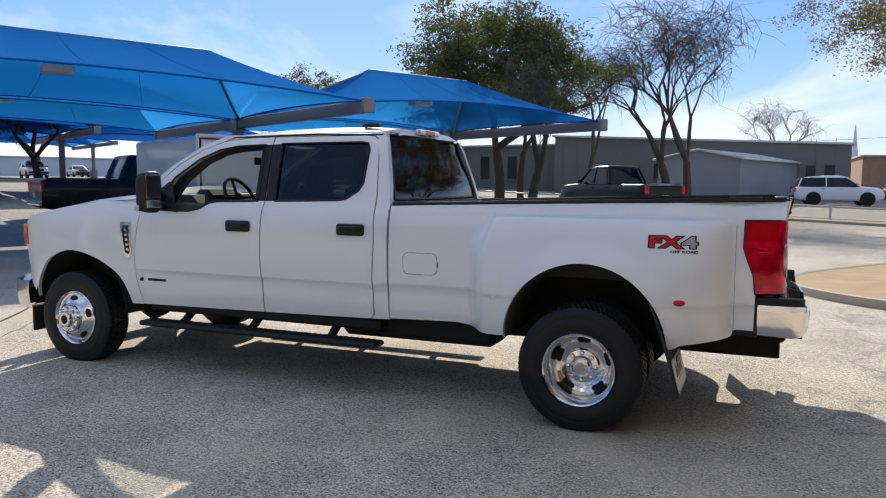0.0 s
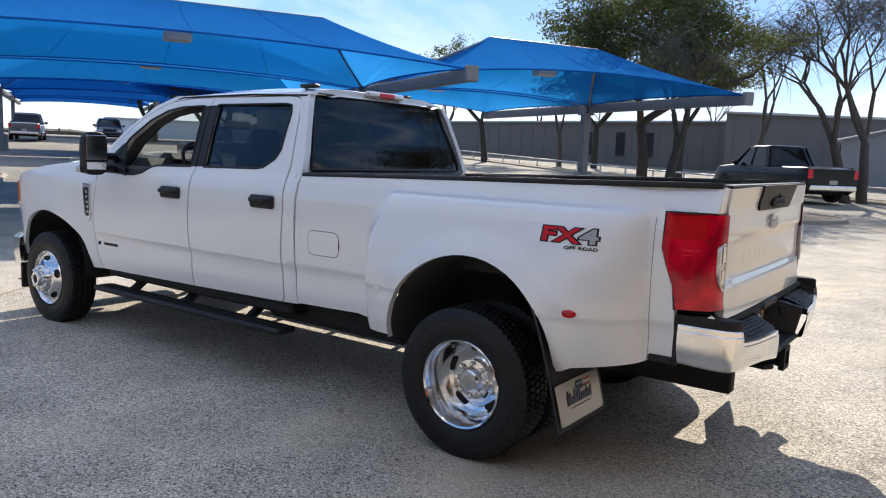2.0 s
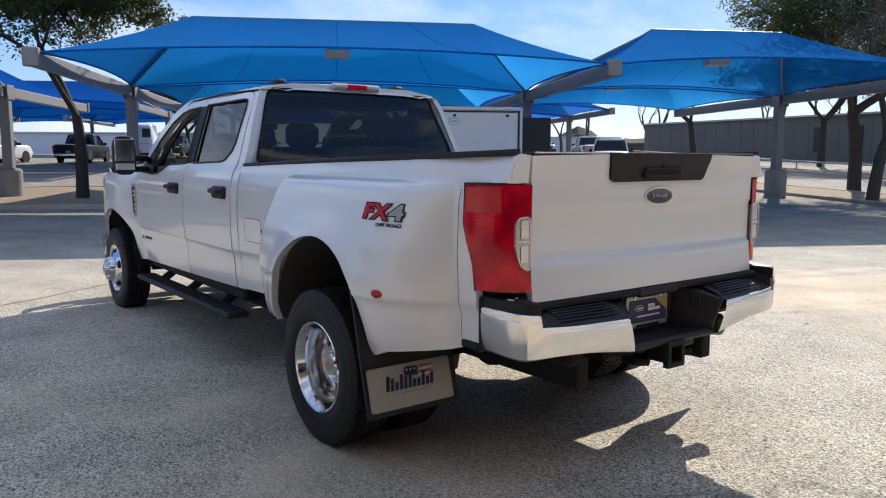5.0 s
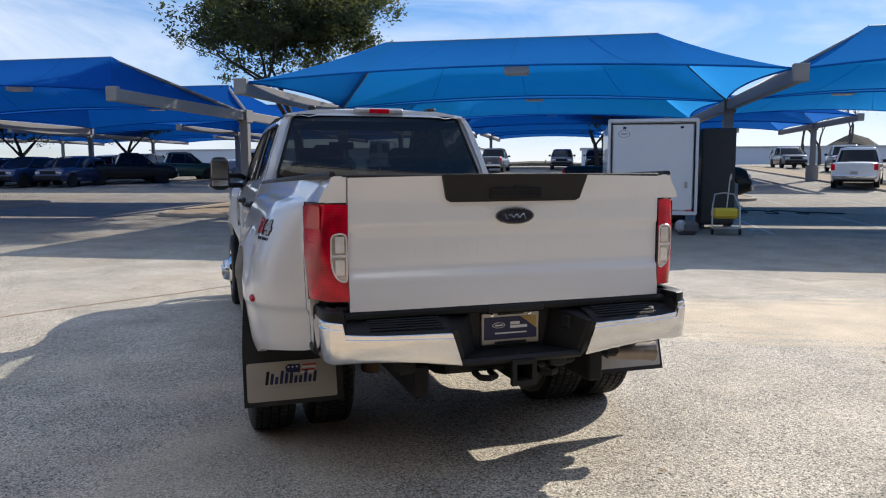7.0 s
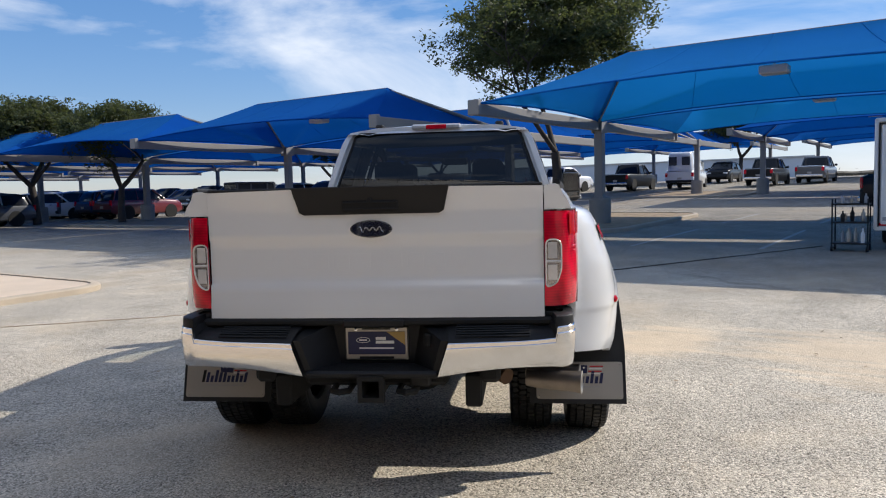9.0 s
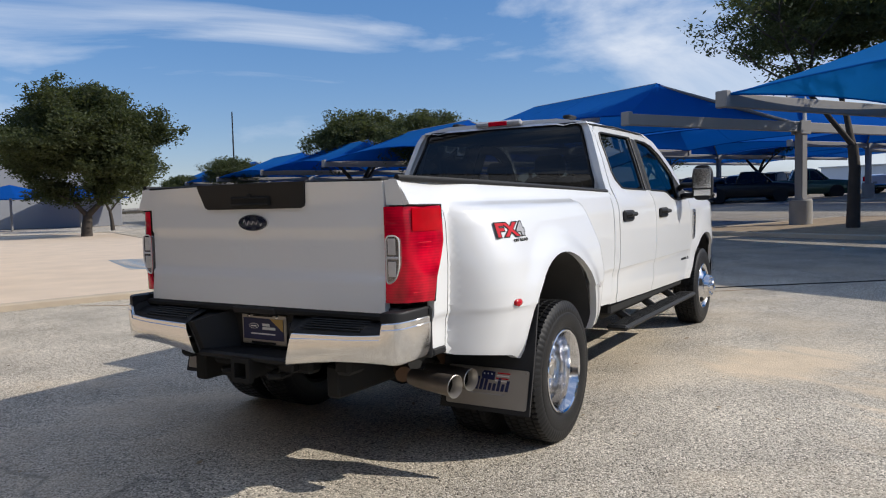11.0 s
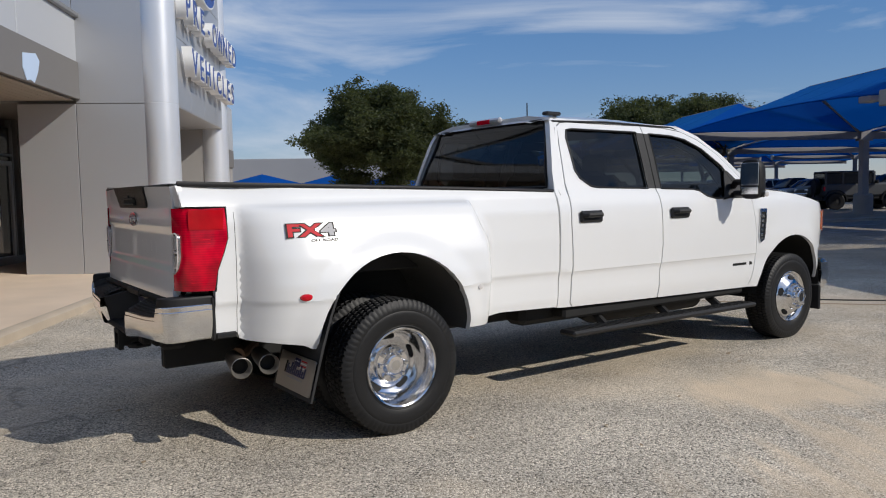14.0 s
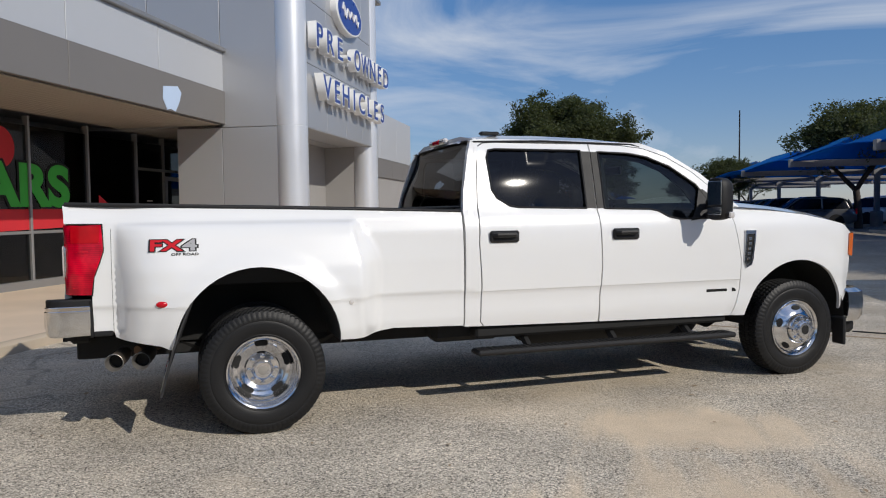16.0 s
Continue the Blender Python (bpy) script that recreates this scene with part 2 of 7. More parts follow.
    l.new(sr.outputs["Result"], hsv.inputs["Value"])
    l.new(far_tone.outputs["Color"], hsv.inputs["Color"])
    # cracks
    cr = n.new("ShaderNodeTexVoronoi")
    cr.feature = "DISTANCE_TO_EDGE"
    cr.inputs["Scale"].default_value = 0.07
    wob = n.new("ShaderNodeTexNoise")
    wob.inputs["Scale"].default_value, wob.inputs["Detail"].default_value = 0.9, 6.0
    vm = n.new("ShaderNodeVectorMath")
    vm.operation = "MULTIPLY_ADD"
    vm.inputs[1].default_value = (2.2, 2.2, 0)
    l.new(tc.outputs["Object"], wob.inputs["Vector"])
    l.new(wob.outputs["Color"], vm.inputs[0])
    l.new(tc.outputs["Object"], vm.inputs[2])
    l.new(vm.outputs["Vector"], cr.inputs["Vector"])
    crr = ramp_node(n, [(0.0, (0.4, 0.4, 0.4)), (0.0007, (0, 0, 0))])
    l.new(cr.outputs["Distance"], crr.inputs["Fac"])
    mc = n.new("ShaderNodeMix")
    mc.data_type = "RGBA"
    mc.inputs["B"].default_value = (0.07, 0.065, 0.06, 1)
    l.new(crr.outputs["Color"], mc.inputs["Factor"])
    l.new(hsv.outputs["Color"], mc.inputs["A"])
    l.new(mc.outputs["Result"], b.inputs["Base Color"])
    b.inputs["Roughness"].default_value = 0.85
    b.inputs["Specular IOR Level"].default_value = 0.3
    bp = n.new("ShaderNodeBump")
    bp.inputs["Strength"].default_value, bp.inputs["Distance"].default_value = 0.5, 0.007
    inv = n.new("ShaderNodeMath")
    inv.operation = "SUBTRACT"
    inv.inputs[0].default_value = 1.0
    l.new(vor.outputs["Distance"], inv.inputs[1])
    l.new(inv.outputs["Value"], bp.inputs["Height"])
    l.new(bp.outputs["Normal"], b.inputs["Normal"])
    return m


PATCHM = mat("pale_blue_bare_panel", (0.50, 0.62, 0.80), 0.4, var=0.06, scale=3)
PAINT_WHITE = mat("white_car_paint", (0.78, 0.785, 0.785), 0.28, var=0.02, scale=2, coat=1.0, rvar=0.04)
PAINT_BLACK = mat("black_car_paint", (0.006, 0.0065, 0.008), 0.30, var=0.1, coat=0.22, spec=0.25)
PAINT_SILVER = mat("silver_car_paint", (0.42, 0.44, 0.47), 0.3, metal=0.6, var=0.05, coat=1.0)
PAINT_MATT = mat("matt_graphite_paint", (0.085, 0.088, 0.09), 0.5, var=0.1, spec=0.4)
PAINT_GREY = mat("grey_car_paint", (0.10, 0.105, 0.115), 0.3, metal=0.4, var=0.05, coat=1.0)
PAINT_RED = mat("maroon_car_paint", (0.16, 0.015, 0.02), 0.3, var=0.05, coat=1.0)
PAINT_BLUE = mat("dark_blue_car_paint", (0.02, 0.04, 0.11), 0.3, metal=0.3, var=0.05, coat=1.0)
PAINT_GREEN = mat("dark_green_car_paint", (0.02, 0.07, 0.04), 0.3, metal=0.3, var=0.05, coat=1.0)
PLASTIC = mat("black_plastic", (0.011, 0.011, 0.012), 0.5, var=0.2, scale=12, bump=0.15, bscale=300, spec=0.35)
DARK = mat("undercarriage_black", (0.008, 0.008, 0.008), 0.8, var=0.3, scale=7)
LINER = mat("wheelhouse_grey", (0.06, 0.058, 0.056), 0.8, var=0.3, scale=7)
RUBBER = mat("tyre_rubber", (0.009, 0.009, 0.0095), 0.48, var=0.25, scale=9, bump=0.1, bscale=150, spec=0.32)
FLAPRUB = mat("mud_flap_rubber", (0.016, 0.016, 0.017), 0.65, var=0.2, scale=9)
CHROME = mat("chrome", (0.76, 0.755, 0.75), 0.10, metal=1.0, var=0.03, scale=6)
ALLOY = mat("polished_alloy", (0.74, 0.74, 0.75), 0.10, metal=1.0, var=0.06, scale=14, rvar=0.08)
STEEL = mat("brushed_steel_plate", (0.45, 0.425, 0.39), 0.42, metal=0.85, var=0.12, scale=6)
TIPM = mat("heat_stained_steel", (0.26, 0.22, 0.185), 0.42, metal=0.8, var=0.3, scale=14)
RUST = mat("rusty_steel", (0.13, 0.075, 0.045), 0.8, metal=0.2, var=0.4, scale=12)
RED_LENS = mat("red_lens", (0.80, 0.004, 0.022), 0.10, var=0.3, scale=14, coat=0.35, spec=0.35)
RED_DEEP = mat("deep_red_lens", (0.50, 0.001, 0.008), 0.10, var=0.3, scale=14, coat=0.35, spec=0.35)


def ribbed_lens(name, bright, deep):
    """Moulded tail-lamp lens: fine level ribs and deeper blotches behind a glossy face."""
    m = mat(name, bright, 0.08, var=0.25, scale=14, coat=0.3, spec=0.25)
    n, l = m.node_tree.nodes, m.node_tree.links
    b = n["Principled BSDF"]
    tc = n.new("ShaderNodeTexCoord")
    wv = n.new("ShaderNodeTexWave")
    wv.wave_type, wv.bands_direction = "BANDS", "Z"
    wv.inputs["Scale"].default_value, wv.inputs["Distortion"].default_value = 24.0, 0.6
    nz = n.new("ShaderNodeTexNoise")
    nz.inputs["Scale"].default_value, nz.inputs["Detail"].default_value = 9.0, 3.0
    l.new(tc.outputs["Object"], wv.inputs["Vector"])
    l.new(tc.outputs["Object"], nz.inputs["Vector"])
    mu = n.new("ShaderNodeMath")
    mu.operation = "MULTIPLY_ADD"
    mu.inputs[1].default_value = 0.08
    l.new(wv.outputs["Fac"], mu.inputs[0])
    l.new(nz.outputs["Fac"], mu.inputs[2])
    r = ramp_node(n, [(0.36, deep), (0.72, bright)])
    l.new(mu.outputs["Value"], r.inputs["Fac"])
    l.new(r.outputs["Color"], b.inputs["Base Color"])
    return m


TAIL_LENS = ribbed_lens("ribbed_red_lens", (0.78, 0.002, 0.030), (0.30, 0.0, 0.012))
CLEAR_LENS = mat("clear_lens", (0.74, 0.71, 0.69), 0.10, metal=0.25, var=0.25, scale=26, coat=1.0)
REFLECTOR = mat("lamp_reflector", (0.42, 0.40, 0.40), 0.18, metal=0.8, var=0.35, scale=30, coat=1.0)
AMBER_LENS = mat("amber_lens", (0.62, 0.13, 0.02), 0.15, var=0.15, coat=1.0)
PTINT = glass("privacy_glass", (0.85, 0.98, 0.95), 0.34)
TINT = glass("tinted_glass", (0.9, 0.95, 1.0), 0.12)
TINT2 = glass("lightly_tinted_glass", (0.9, 0.98, 0.95), 0.62)
SHOPGLASS = glass("shop_glass", (0.85, 0.95, 1.0), 0.30)
CABIN = mat("interior_charcoal", (0.045, 0.045, 0.048), 0.75, var=0.2, scale=10)
SEATM = mat("cabin_grey_cloth", (0.10, 0.10, 0.105), 0.9, var=0.2, scale=20, bump=0.2)
DECAL_RED = mat("red_decal", (0.55, 0.02, 0.03), 0.35, var=0.05, spec=0.12)
EMBLEM = mat("dark_emblem_enamel", (0.006, 0.010, 0.03), 0.2, var=0.05, coat=1.0)
DECAL_GREY = mat("grey_decal", (0.38, 0.38, 0.40), 0.35, var=0.05, spec=0.12)
DECAL_BLACK = mat("black_decal", (0.02, 0.02, 0.02), 0.4, var=0.05, spec=0.12)
DECAL_BLUE = mat("blue_decal", (0.010, 0.016, 0.075), 0.4, var=0.05)
DECAL_WHITE = mat("white_decal", (0.78, 0.78, 0.77), 0.4, var=0.05)
DECAL_GOLD = mat("gold_decal", (0.45, 0.30, 0.09), 0.4, var=0.05)
PAVING = paving("chip_seal_paving")
CONCRETE = mat("pale_concrete", (0.66, 0.53, 0.40), 0.85, var=0.18, scale=1.2, bump=0.3, bscale=120)
KERB = mat("kerb_concrete", (0.45, 0.375, 0.285), 0.85, var=0.25, scale=2, bump=0.4, bscale=90)
PEDESTAL = mat("pedestal_concrete", (0.30, 0.28, 0.25), 0.85, var=0.2, scale=3, bump=0.3, bscale=60)
DIRT = mat("dry_mulch_soil", (0.33, 0.245, 0.155), 0.95, var=0.45, scale=3.5, bump=0.8, bscale=40)
POSTM = mat("taupe_painted_steel", (0.245, 0.235, 0.225), 0.5, var=0.12, scale=2)
CLOTH = cloth("blue_shade_cloth", (0.007, 0.075, 0.36), (0.003, 0.10, 0.42))
CLOTH_FRESH = cloth("faded_blue_shade_cloth", (0.020, 0.165, 0.45), (0.005, 0.23, 0.62))
LAMPM = mat("lamp_housing", (0.62, 0.58, 0.50), 0.5, var=0.05)
PANEL = mat("silver_composite_panel", (0.46, 0.465, 0.48), 0.34, metal=0.45, var=0.03, scale=0.6)
PANEL_LT = mat("white_composite_panel", (0.50, 0.515, 0.54), 0.35, metal=0.15, var=0.03, scale=0.6)
FASCIA = mat("taupe_fascia_panel", (0.175, 0.166, 0.16), 0.5, var=0.06, scale=0.8)
STUCCO = mat("grey_stucco", (0.30, 0.29, 0.28), 0.85, var=0.08, scale=1.5, bump=0.3, bscale=90)
SOFFIT = mat("metal_soffit", (0.34, 0.295, 0.245), 0.5, var=0.05, scale=2)
COLUMN = mat("bright_aluminium_column", (0.76, 0.77, 0.79), 0.30, metal=0.5, var=0.03, scale=1)
FRAME = mat("aluminium_mullion", (0.33, 0.33, 0.33), 0.4, metal=0.6, var=0.08)
SIGN_BLUE = mat("blue_sign_face", (0.015, 0.045, 0.26), 0.25, var=0.05)
SIGN_WHITE = mat("white_sign_return", (0.78, 0.78, 0.77), 0.4, var=0.04)
GREENP = mat("green_window_paint", (0.05, 0.42, 0.05), 0.7, var=0.12, scale=5)
REDP = mat("red_window_paint", (0.55, 0.02, 0.03), 0.7, var=0.12, scale=5)
TRAILERM = mat("white_trailer_skin", (0.76, 0.76, 0.75), 0.3, var=0.05, scale=1.5, coat=0.4)
DARKBOX = mat("dark_weathered_box", (0.05, 0.045, 0.04), 0.7, var=0.3, scale=3)
YELLOW = mat("yellow_paint", (0.62, 0.45, 0.03), 0.45, var=0.15, scale=6)
BARK = mat("grey_brown_bark", (0.095, 0.078, 0.062), 0.95, var=0.4, scale=6, bump=0.9, bscale=35)
BARK_DK = mat("dark_bark", (0.055, 0.045, 0.038), 0.95, var=0.4, scale=6, bump=0.9, bscale=35)
LEAF = foliage("live_oak_leaf", (0.050, 0.060, 0.027), (0.13, 0.155, 0.045))
LEAF_DRY = foliage("olive_dry_leaf", (0.12, 0.098, 0.045), (0.15, 0.12, 0.05))
WALL_GREY = mat("grey_brown_metal_wall", (0.175, 0.163, 0.15), 0.7, var=0.08, scale=0.5)
WALL_LIGHT = mat("light_grey_metal_wall", (0.27, 0.275, 0.29), 0.6, var=0.08, scale=0.5)
WALL_TAN = mat("tan_brick_wall", (0.36, 0.22, 0.14), 0.85, var=0.2, scale=2)
ROOFM = mat("pale_metal_roof", (0.55, 0.54, 0.52), 0.45, metal=0.3, var=0.1, scale=1)
CARGLASS = mat("dark_car_glass", (0.010, 0.011, 0.013), 0.06, var=0.2, scale=3, spec=0.42)
WINDARK = mat("dark_window", (0.02, 0.022, 0.026), 0.1, var=0.1)
FENCE = mat("galvanised_pipe", (0.50, 0.49, 0.47), 0.5, metal=0.4, var=0.1)
STRIPE = mat("worn_white_stripe", (0.40, 0.385, 0.355), 0.85, var=0.5, scale=5)
STRIPE_BLUE = mat("blue_hatch_paint", (0.10, 0.24, 0.38), 0.8, var=0.2, scale=6)
GRASS = mat("dry_winter_grass", (0.40, 0.29, 0.16), 0.95, var=0.35, scale=2.5, bump=0.7, bscale=50)
GREEN_SIGN = mat("green_banner", (0.05, 0.32, 0.08), 0.6, var=0.1)
FARWHITE = mat("pale_far_shed", (0.62, 0.64, 0.68), 0.6, var=0.04, scale=0.2)
HEDGE = mat("far_brush", (0.085, 0.072, 0.05), 0.95, var=0.5, scale=0.8)

# ---- mesh helpers ----


class Shape:
    """Collects vertices and faces of one mesh."""

    def __init__(self):
        self.v, self.f = [], []

    def add(self, verts, faces):
        k = len(self.v)
        self.v += [tuple(p) for p in verts]
        self.f += [tuple(i + k for i in q) for q in faces]
        return self

    def box(self, c, s, bev=0.0, turn=None):
        hx, hy, hz = s[0] / 2, s[1] / 2, s[2] / 2
        b = min(bev, hx * 0.9, hy * 0.9, hz * 0.9)
        sg = [(x, y, z) for z in (-1, 1) for y in (-1, 1) for x in (-1, 1)]
        if b <= 0:
            vs = [(x * hx, y * hy, z * hz) for x, y, z in sg]
            fs = [(0, 2, 3, 1), (4, 5, 7, 6), (0, 1, 5, 4), (2, 6, 7, 3), (0, 4, 6, 2), (1, 3, 7, 5)]
        else:
            vs = []
            for x, y, z in sg:
                vs += [(x * hx, y * (hy - b), z * (hz - b)), (x * (hx - b), y * hy, z * (hz - b)), (x * (hx - b), y * (hy - b), z * hz)]
            fs = [(6, 0, 12, 18), (3, 9, 21, 15), (1, 4, 16, 13), (10, 7, 19, 22), (2, 8, 11, 5), (14, 17, 23, 20)]
            idx = {c3: i for i, c3 in enumerate(sg)}
            for a in range(3):
                p, q = [d for d in range(3) if d != a]
                for s1 in (-1, 1):
                    for s2 in (-1, 1):
                        lo, hi = [0, 0, 0], [0, 0, 0]
                        lo[a], hi[a] = -1, 1
                        lo[p] = hi[p] = s1
                        lo[q] = hi[q] = s2
                        i, j = idx[tuple(lo)] * 3, idx[tuple(hi)] * 3
                        fs.append((i + p, j + p, j + q, i + q))
            fs += [(3 * i, 3 * i + 1, 3 * i + 2) for i in range(8)]
        if turn is not None:
            vs = [turn @ Vector(p) for p in vs]
        return self.add([(p[0] + c[0], p[1] + c[1], p[2] + c[2]) for p in vs], fs)

    def cyl(self, p0, p1, r0, r1=None, n=16, caps=True):
        return self.tube([p0, p1], [r0, r0 if r1 is None else r1], n, caps)

    def tube(self, pts, r, n=8, caps=True):
        pts = [Vector(p) for p in pts]
        rs = r if isinstance(r, (list, tuple)) else [r] * len(pts)
        vs, fs = [], []
        ref = None
        for i, p in enumerate(pts):
            d = (pts[min(i + 1, len(pts) - 1)] - pts[max(i - 1, 0)]).normalized()
            if ref is None:
                ref = Vector((0, 0, 1)) if abs(d.z) < 0.9 else Vector((1, 0, 0))
            a = d.cross(ref).normalized()
            bb = a.cross(d).normalized()
            ref = bb
            vs += [p + (a * math.cos(2 * math.pi * k / n) + bb * math.sin(2 * math.pi * k / n)) * rs[i] for k in range(n)]
        for i in range(len(pts) - 1):
            fs += [(i * n + k, i * n + (k + 1) % n, (i + 1) * n + (k + 1) % n, (i + 1) * n + k) for k in range(n)]
        if caps:
            fs += [tuple(range(n))[::-1], tuple(range((len(pts) - 1) * n, len(pts) * n))]
        return self.add(vs, fs)

    def lathe(self, prof, o, axis, n=48, a0=0.0, a1=360.0):
        """Turns a profile of (radius, height along the axis) round the axis through o."""
        ax = Vector(axis).normalized()
        ref = Vector((0, 0, 1)) if abs(ax.z) < 0.9 else Vector((1, 0, 0))
        e1 = ax.cross(ref).normalized()
        e2 = ax.cross(e1)
        full = abs(a1 - a0) > 359
        m = n if full else n + 1
        vs, fs = [], []
        for r, h in prof:
            for k in range(m):
                t = radians(a0 + (a1 - a0) * k / n)
                vs.append(Vector(o) + ax * h + (e1 * math.cos(t) + e2 * math.sin(t)) * r)
        for i in range(len(prof) - 1):
            for k in range(n):
                j = (k + 1) % m
                fs.append((i * m + k, i * m + j, (i + 1) * m + j, (i + 1) * m + k))
        return self.add(vs, fs)

    def grid(self, rows, flip=False):
        n, k = len(rows), len(rows[0])
        fs = [(i * k + j, i * k + j + 1, (i + 1) * k + j + 1, (i + 1) * k + j) for i in range(n - 1) for j in range(k - 1)]
        if flip:
            fs = [q[::-1] for q in fs]
        return self.add([p for r in rows for p in r], fs)

    def prism(self, poly, place, d0, d1):
        """Extrudes a convex or simple outline; place(a, b, d) gives the point."""
        n = len(poly)
        vs = [place(a, b, d0) for a, b in poly] + [place(a, b, d1) for a, b in poly]
        fs = [tuple(range(n))[::-1], tuple(range(n, 2 * n))] + [(i, (i + 1) % n, n + (i + 1) % n, n + i) for i in range(n)]
        return self.add(vs, fs)

    def obj(self, name, material, parent=None, label="", angle=32, smooth=True):
        me = bpy.data.meshes.new(name)
        me.from_pydata(self.v, [], self.f)
        me.validate()
        if smooth:
            me.polygons.foreach_set("use_smooth", [True] * len(me.polygons))
            me.set_sharp_from_angle(angle=radians(angle))
        me.materials.append(material)
        ob = new(name, me)
        if parent is not None:
            ob.parent = parent
        if label:
            ob["label"] = label
        return ob


def thing(name, label, category, m=None, group="", kind=""):
    ob = new(name)
    ob.empty_display_size = 0.2
    if m is not None:
        ob.matrix_basis = m
    return tagged(ob, label, category, group, kind)


def text_obj(name, body, size, depth, material, m, parent=None, label="", align="CENTER", shear=0.0, bold=0.0, width=1.0):
    cu = bpy.data.curves.new(name, "FONT")
    cu.body, cu.size, cu.extrude, cu.align_x, cu.align_y, cu.shear, cu.offset = body, size, depth, align, "CENTER", shear, bold
    cu.space_character = 1.05
    tmp = new(name + "_tmp", cu)
    dg = bpy.context.evaluated_depsgraph_get()
    dg.update()
    me = bpy.data.meshes.new_from_object(tmp.evaluated_get(dg))
    bpy.data.objects.remove(tmp)
    bpy.data.curves.remove(cu)
    me.transform(Matrix.Diagonal((width, 1, 1, 1)))
    me.materials.clear()
    me.materials.append(material)
    ob = new(name, me)
    ob.matrix_basis = m
    if parent is not None:
        ob.parent = parent
    if label:
        ob["label"] = label
    return ob


def lerp(stops, t):
    if t <= stops[0][0]:
        return stops[0][1]
    for (a, p), (b, q) in zip(stops, stops[1:]):
        if t <= b:
            return p + (q - p) * (t - a) / (b - a)
    return stops[-1][1]


def ease(a, b, t):
    k = min(1.0, max(0.0, (t - a) / (b - a)))
    return k * k * (3 - 2 * k)


# lot axes: a runs along the canopy rows and the shop front, b away from the shop
LOT = Matrix.Rotation(radians(61.6), 4, "Z")


def lot(a, b, z=0.0, turn=0.0):
    return LOT @ Matrix.Translation((a, b, z)) @ Matrix.Rotation(radians(turn), 4, "Z")


def slope(a, b):
    """Height of the lot, which climbs gently away from the shop."""
    k = 0.5 + 0.5 * min(1.0, max(0.0, (a + 52.0) / 20.0))
    return k * lerp([(4, 0.0), (30, 0.468), (65, 1.66), (110, 2.2)], b) + 0.008 * max(0.0, min(a, 60.0) - 15.0)


def slope_xy(x, y):
    p = LOT.inverted() @ Vector((x, y, 0))
    return slope(p.x, p.y)

# ---- ground ----
ga = [-1800, -400, -150, -70, -52, -42, -32, -20, 0, 15, 30, 60, 160, 500, 1800]
gb = [-1800, -300, -80, -20, 4, 17, 30, 48, 65, 110, 200, 600, 1800]
s = Shape()
s.grid([[LOT @ Vector((a, b, slope(a, b))) for a in ga] for b in gb])
ground = tagged(s.obj("ground", PAVING, smooth=False), "worn pale chip-seal paving with tan dust patches and cracks", "ground", kind="structure")


BREAKS = (4.0, 30.0, 65.0)


def clip(poly, k, sg):
    """The part of an outline on one side of the line b = k."""
    out = []
    for p, q in zip(poly, poly[1:] + poly[:1]):
        d0, d1 = sg * (p[1] - k), sg * (q[1] - k)
        if d0 >= 0:
            out.append(p)
        if d0 * d1 < 0:
            w = d0 / (d0 - d1)
            out.append((p[0] + (q[0] - p[0]) * w, k))
    return out


def slab(name, outline, z0, z1, material, label, category, kerb=0.0, kerb_mat=None):
    """A flat piece of ground with a real edge, from an outline in lot axes; with an own kerb strip round it if asked."""
    n = len(outline)
    cx = sum(p[0] for p in outline) / n
    cy = sum(p[1] for p in outline) / n

    def pt(a, b, z):
        return LOT @ Vector((a, b, z + slope(a, b)))

    # follow the breaks in the lot's fall
    cut = []
    for p, q in zip(outline, outline[1:] + outline[:1]):
        cut.append(tuple(p))
        for k in sorted((k for k in BREAKS if min(p[1], q[1]) + 0.01 < k < max(p[1], q[1]) - 0.01), reverse=q[1] < p[1]):
            w = (k - p[1]) / (q[1] - p[1])
            cut.append((p[0] + (q[0] - p[0]) * w, k))
    outline = cut
    n = len(outline)
    s = Shape()
    inner = outline
    if kerb:
        inner = []
        for i in range(n):
            p, q, r = Vector(outline[i - 1]), Vector(outline[i]), Vector(outline[(i + 1) % n])
            d = ((q - p).normalized() + (r - q).normalized()).normalized()
            inner.append(tuple(q + Vector((-d.y, d.x)) * kerb))
    for lo, hi in zip((-1e4,) + BREAKS, BREAKS + (1e4,)):
        band = clip(clip(inner, lo, 1), hi, -1)
        if len(band) > 2:
            s.add([pt(a, b, z1) for a, b in band], [tuple(range(len(band)))])
    if not kerb:
        s.add([pt(a, b, z0) for a, b in outline] + [pt(a, b, z1) for a, b in outline], [(i, (i + 1) % n, n + (i + 1) % n, n + i) for i in range(n)])
    ob = tagged(s.obj(name, material, smooth=False), label, category, kind="structure")
    if kerb:
        s = Shape()
        z2 = z1 + 0.02
        ring = [[pt(a, b, z0) for a, b in outline], [pt(a, b, z2 - 0.025) for a, b in outline],
                [pt(a * 0.75 + c * 0.25, b * 0.75 + d * 0.25, z2) for (a, b), (c, d) in zip(outline, inner)],
                [pt(c, d, z2) for c, d in inner], [pt(c, d, z0) for c, d in inner]]
        vs = [p for r in ring for p in r]
        fs = [(k * n + i, k * n + (i + 1) % n, (k + 1) * n + (i + 1) % n, (k + 1) * n + i) for k in range(4) for i in range(n)]
        s.add(vs, fs)
        s.obj("kerb", kerb_mat or KERB, ob, angle=50)
    return ob


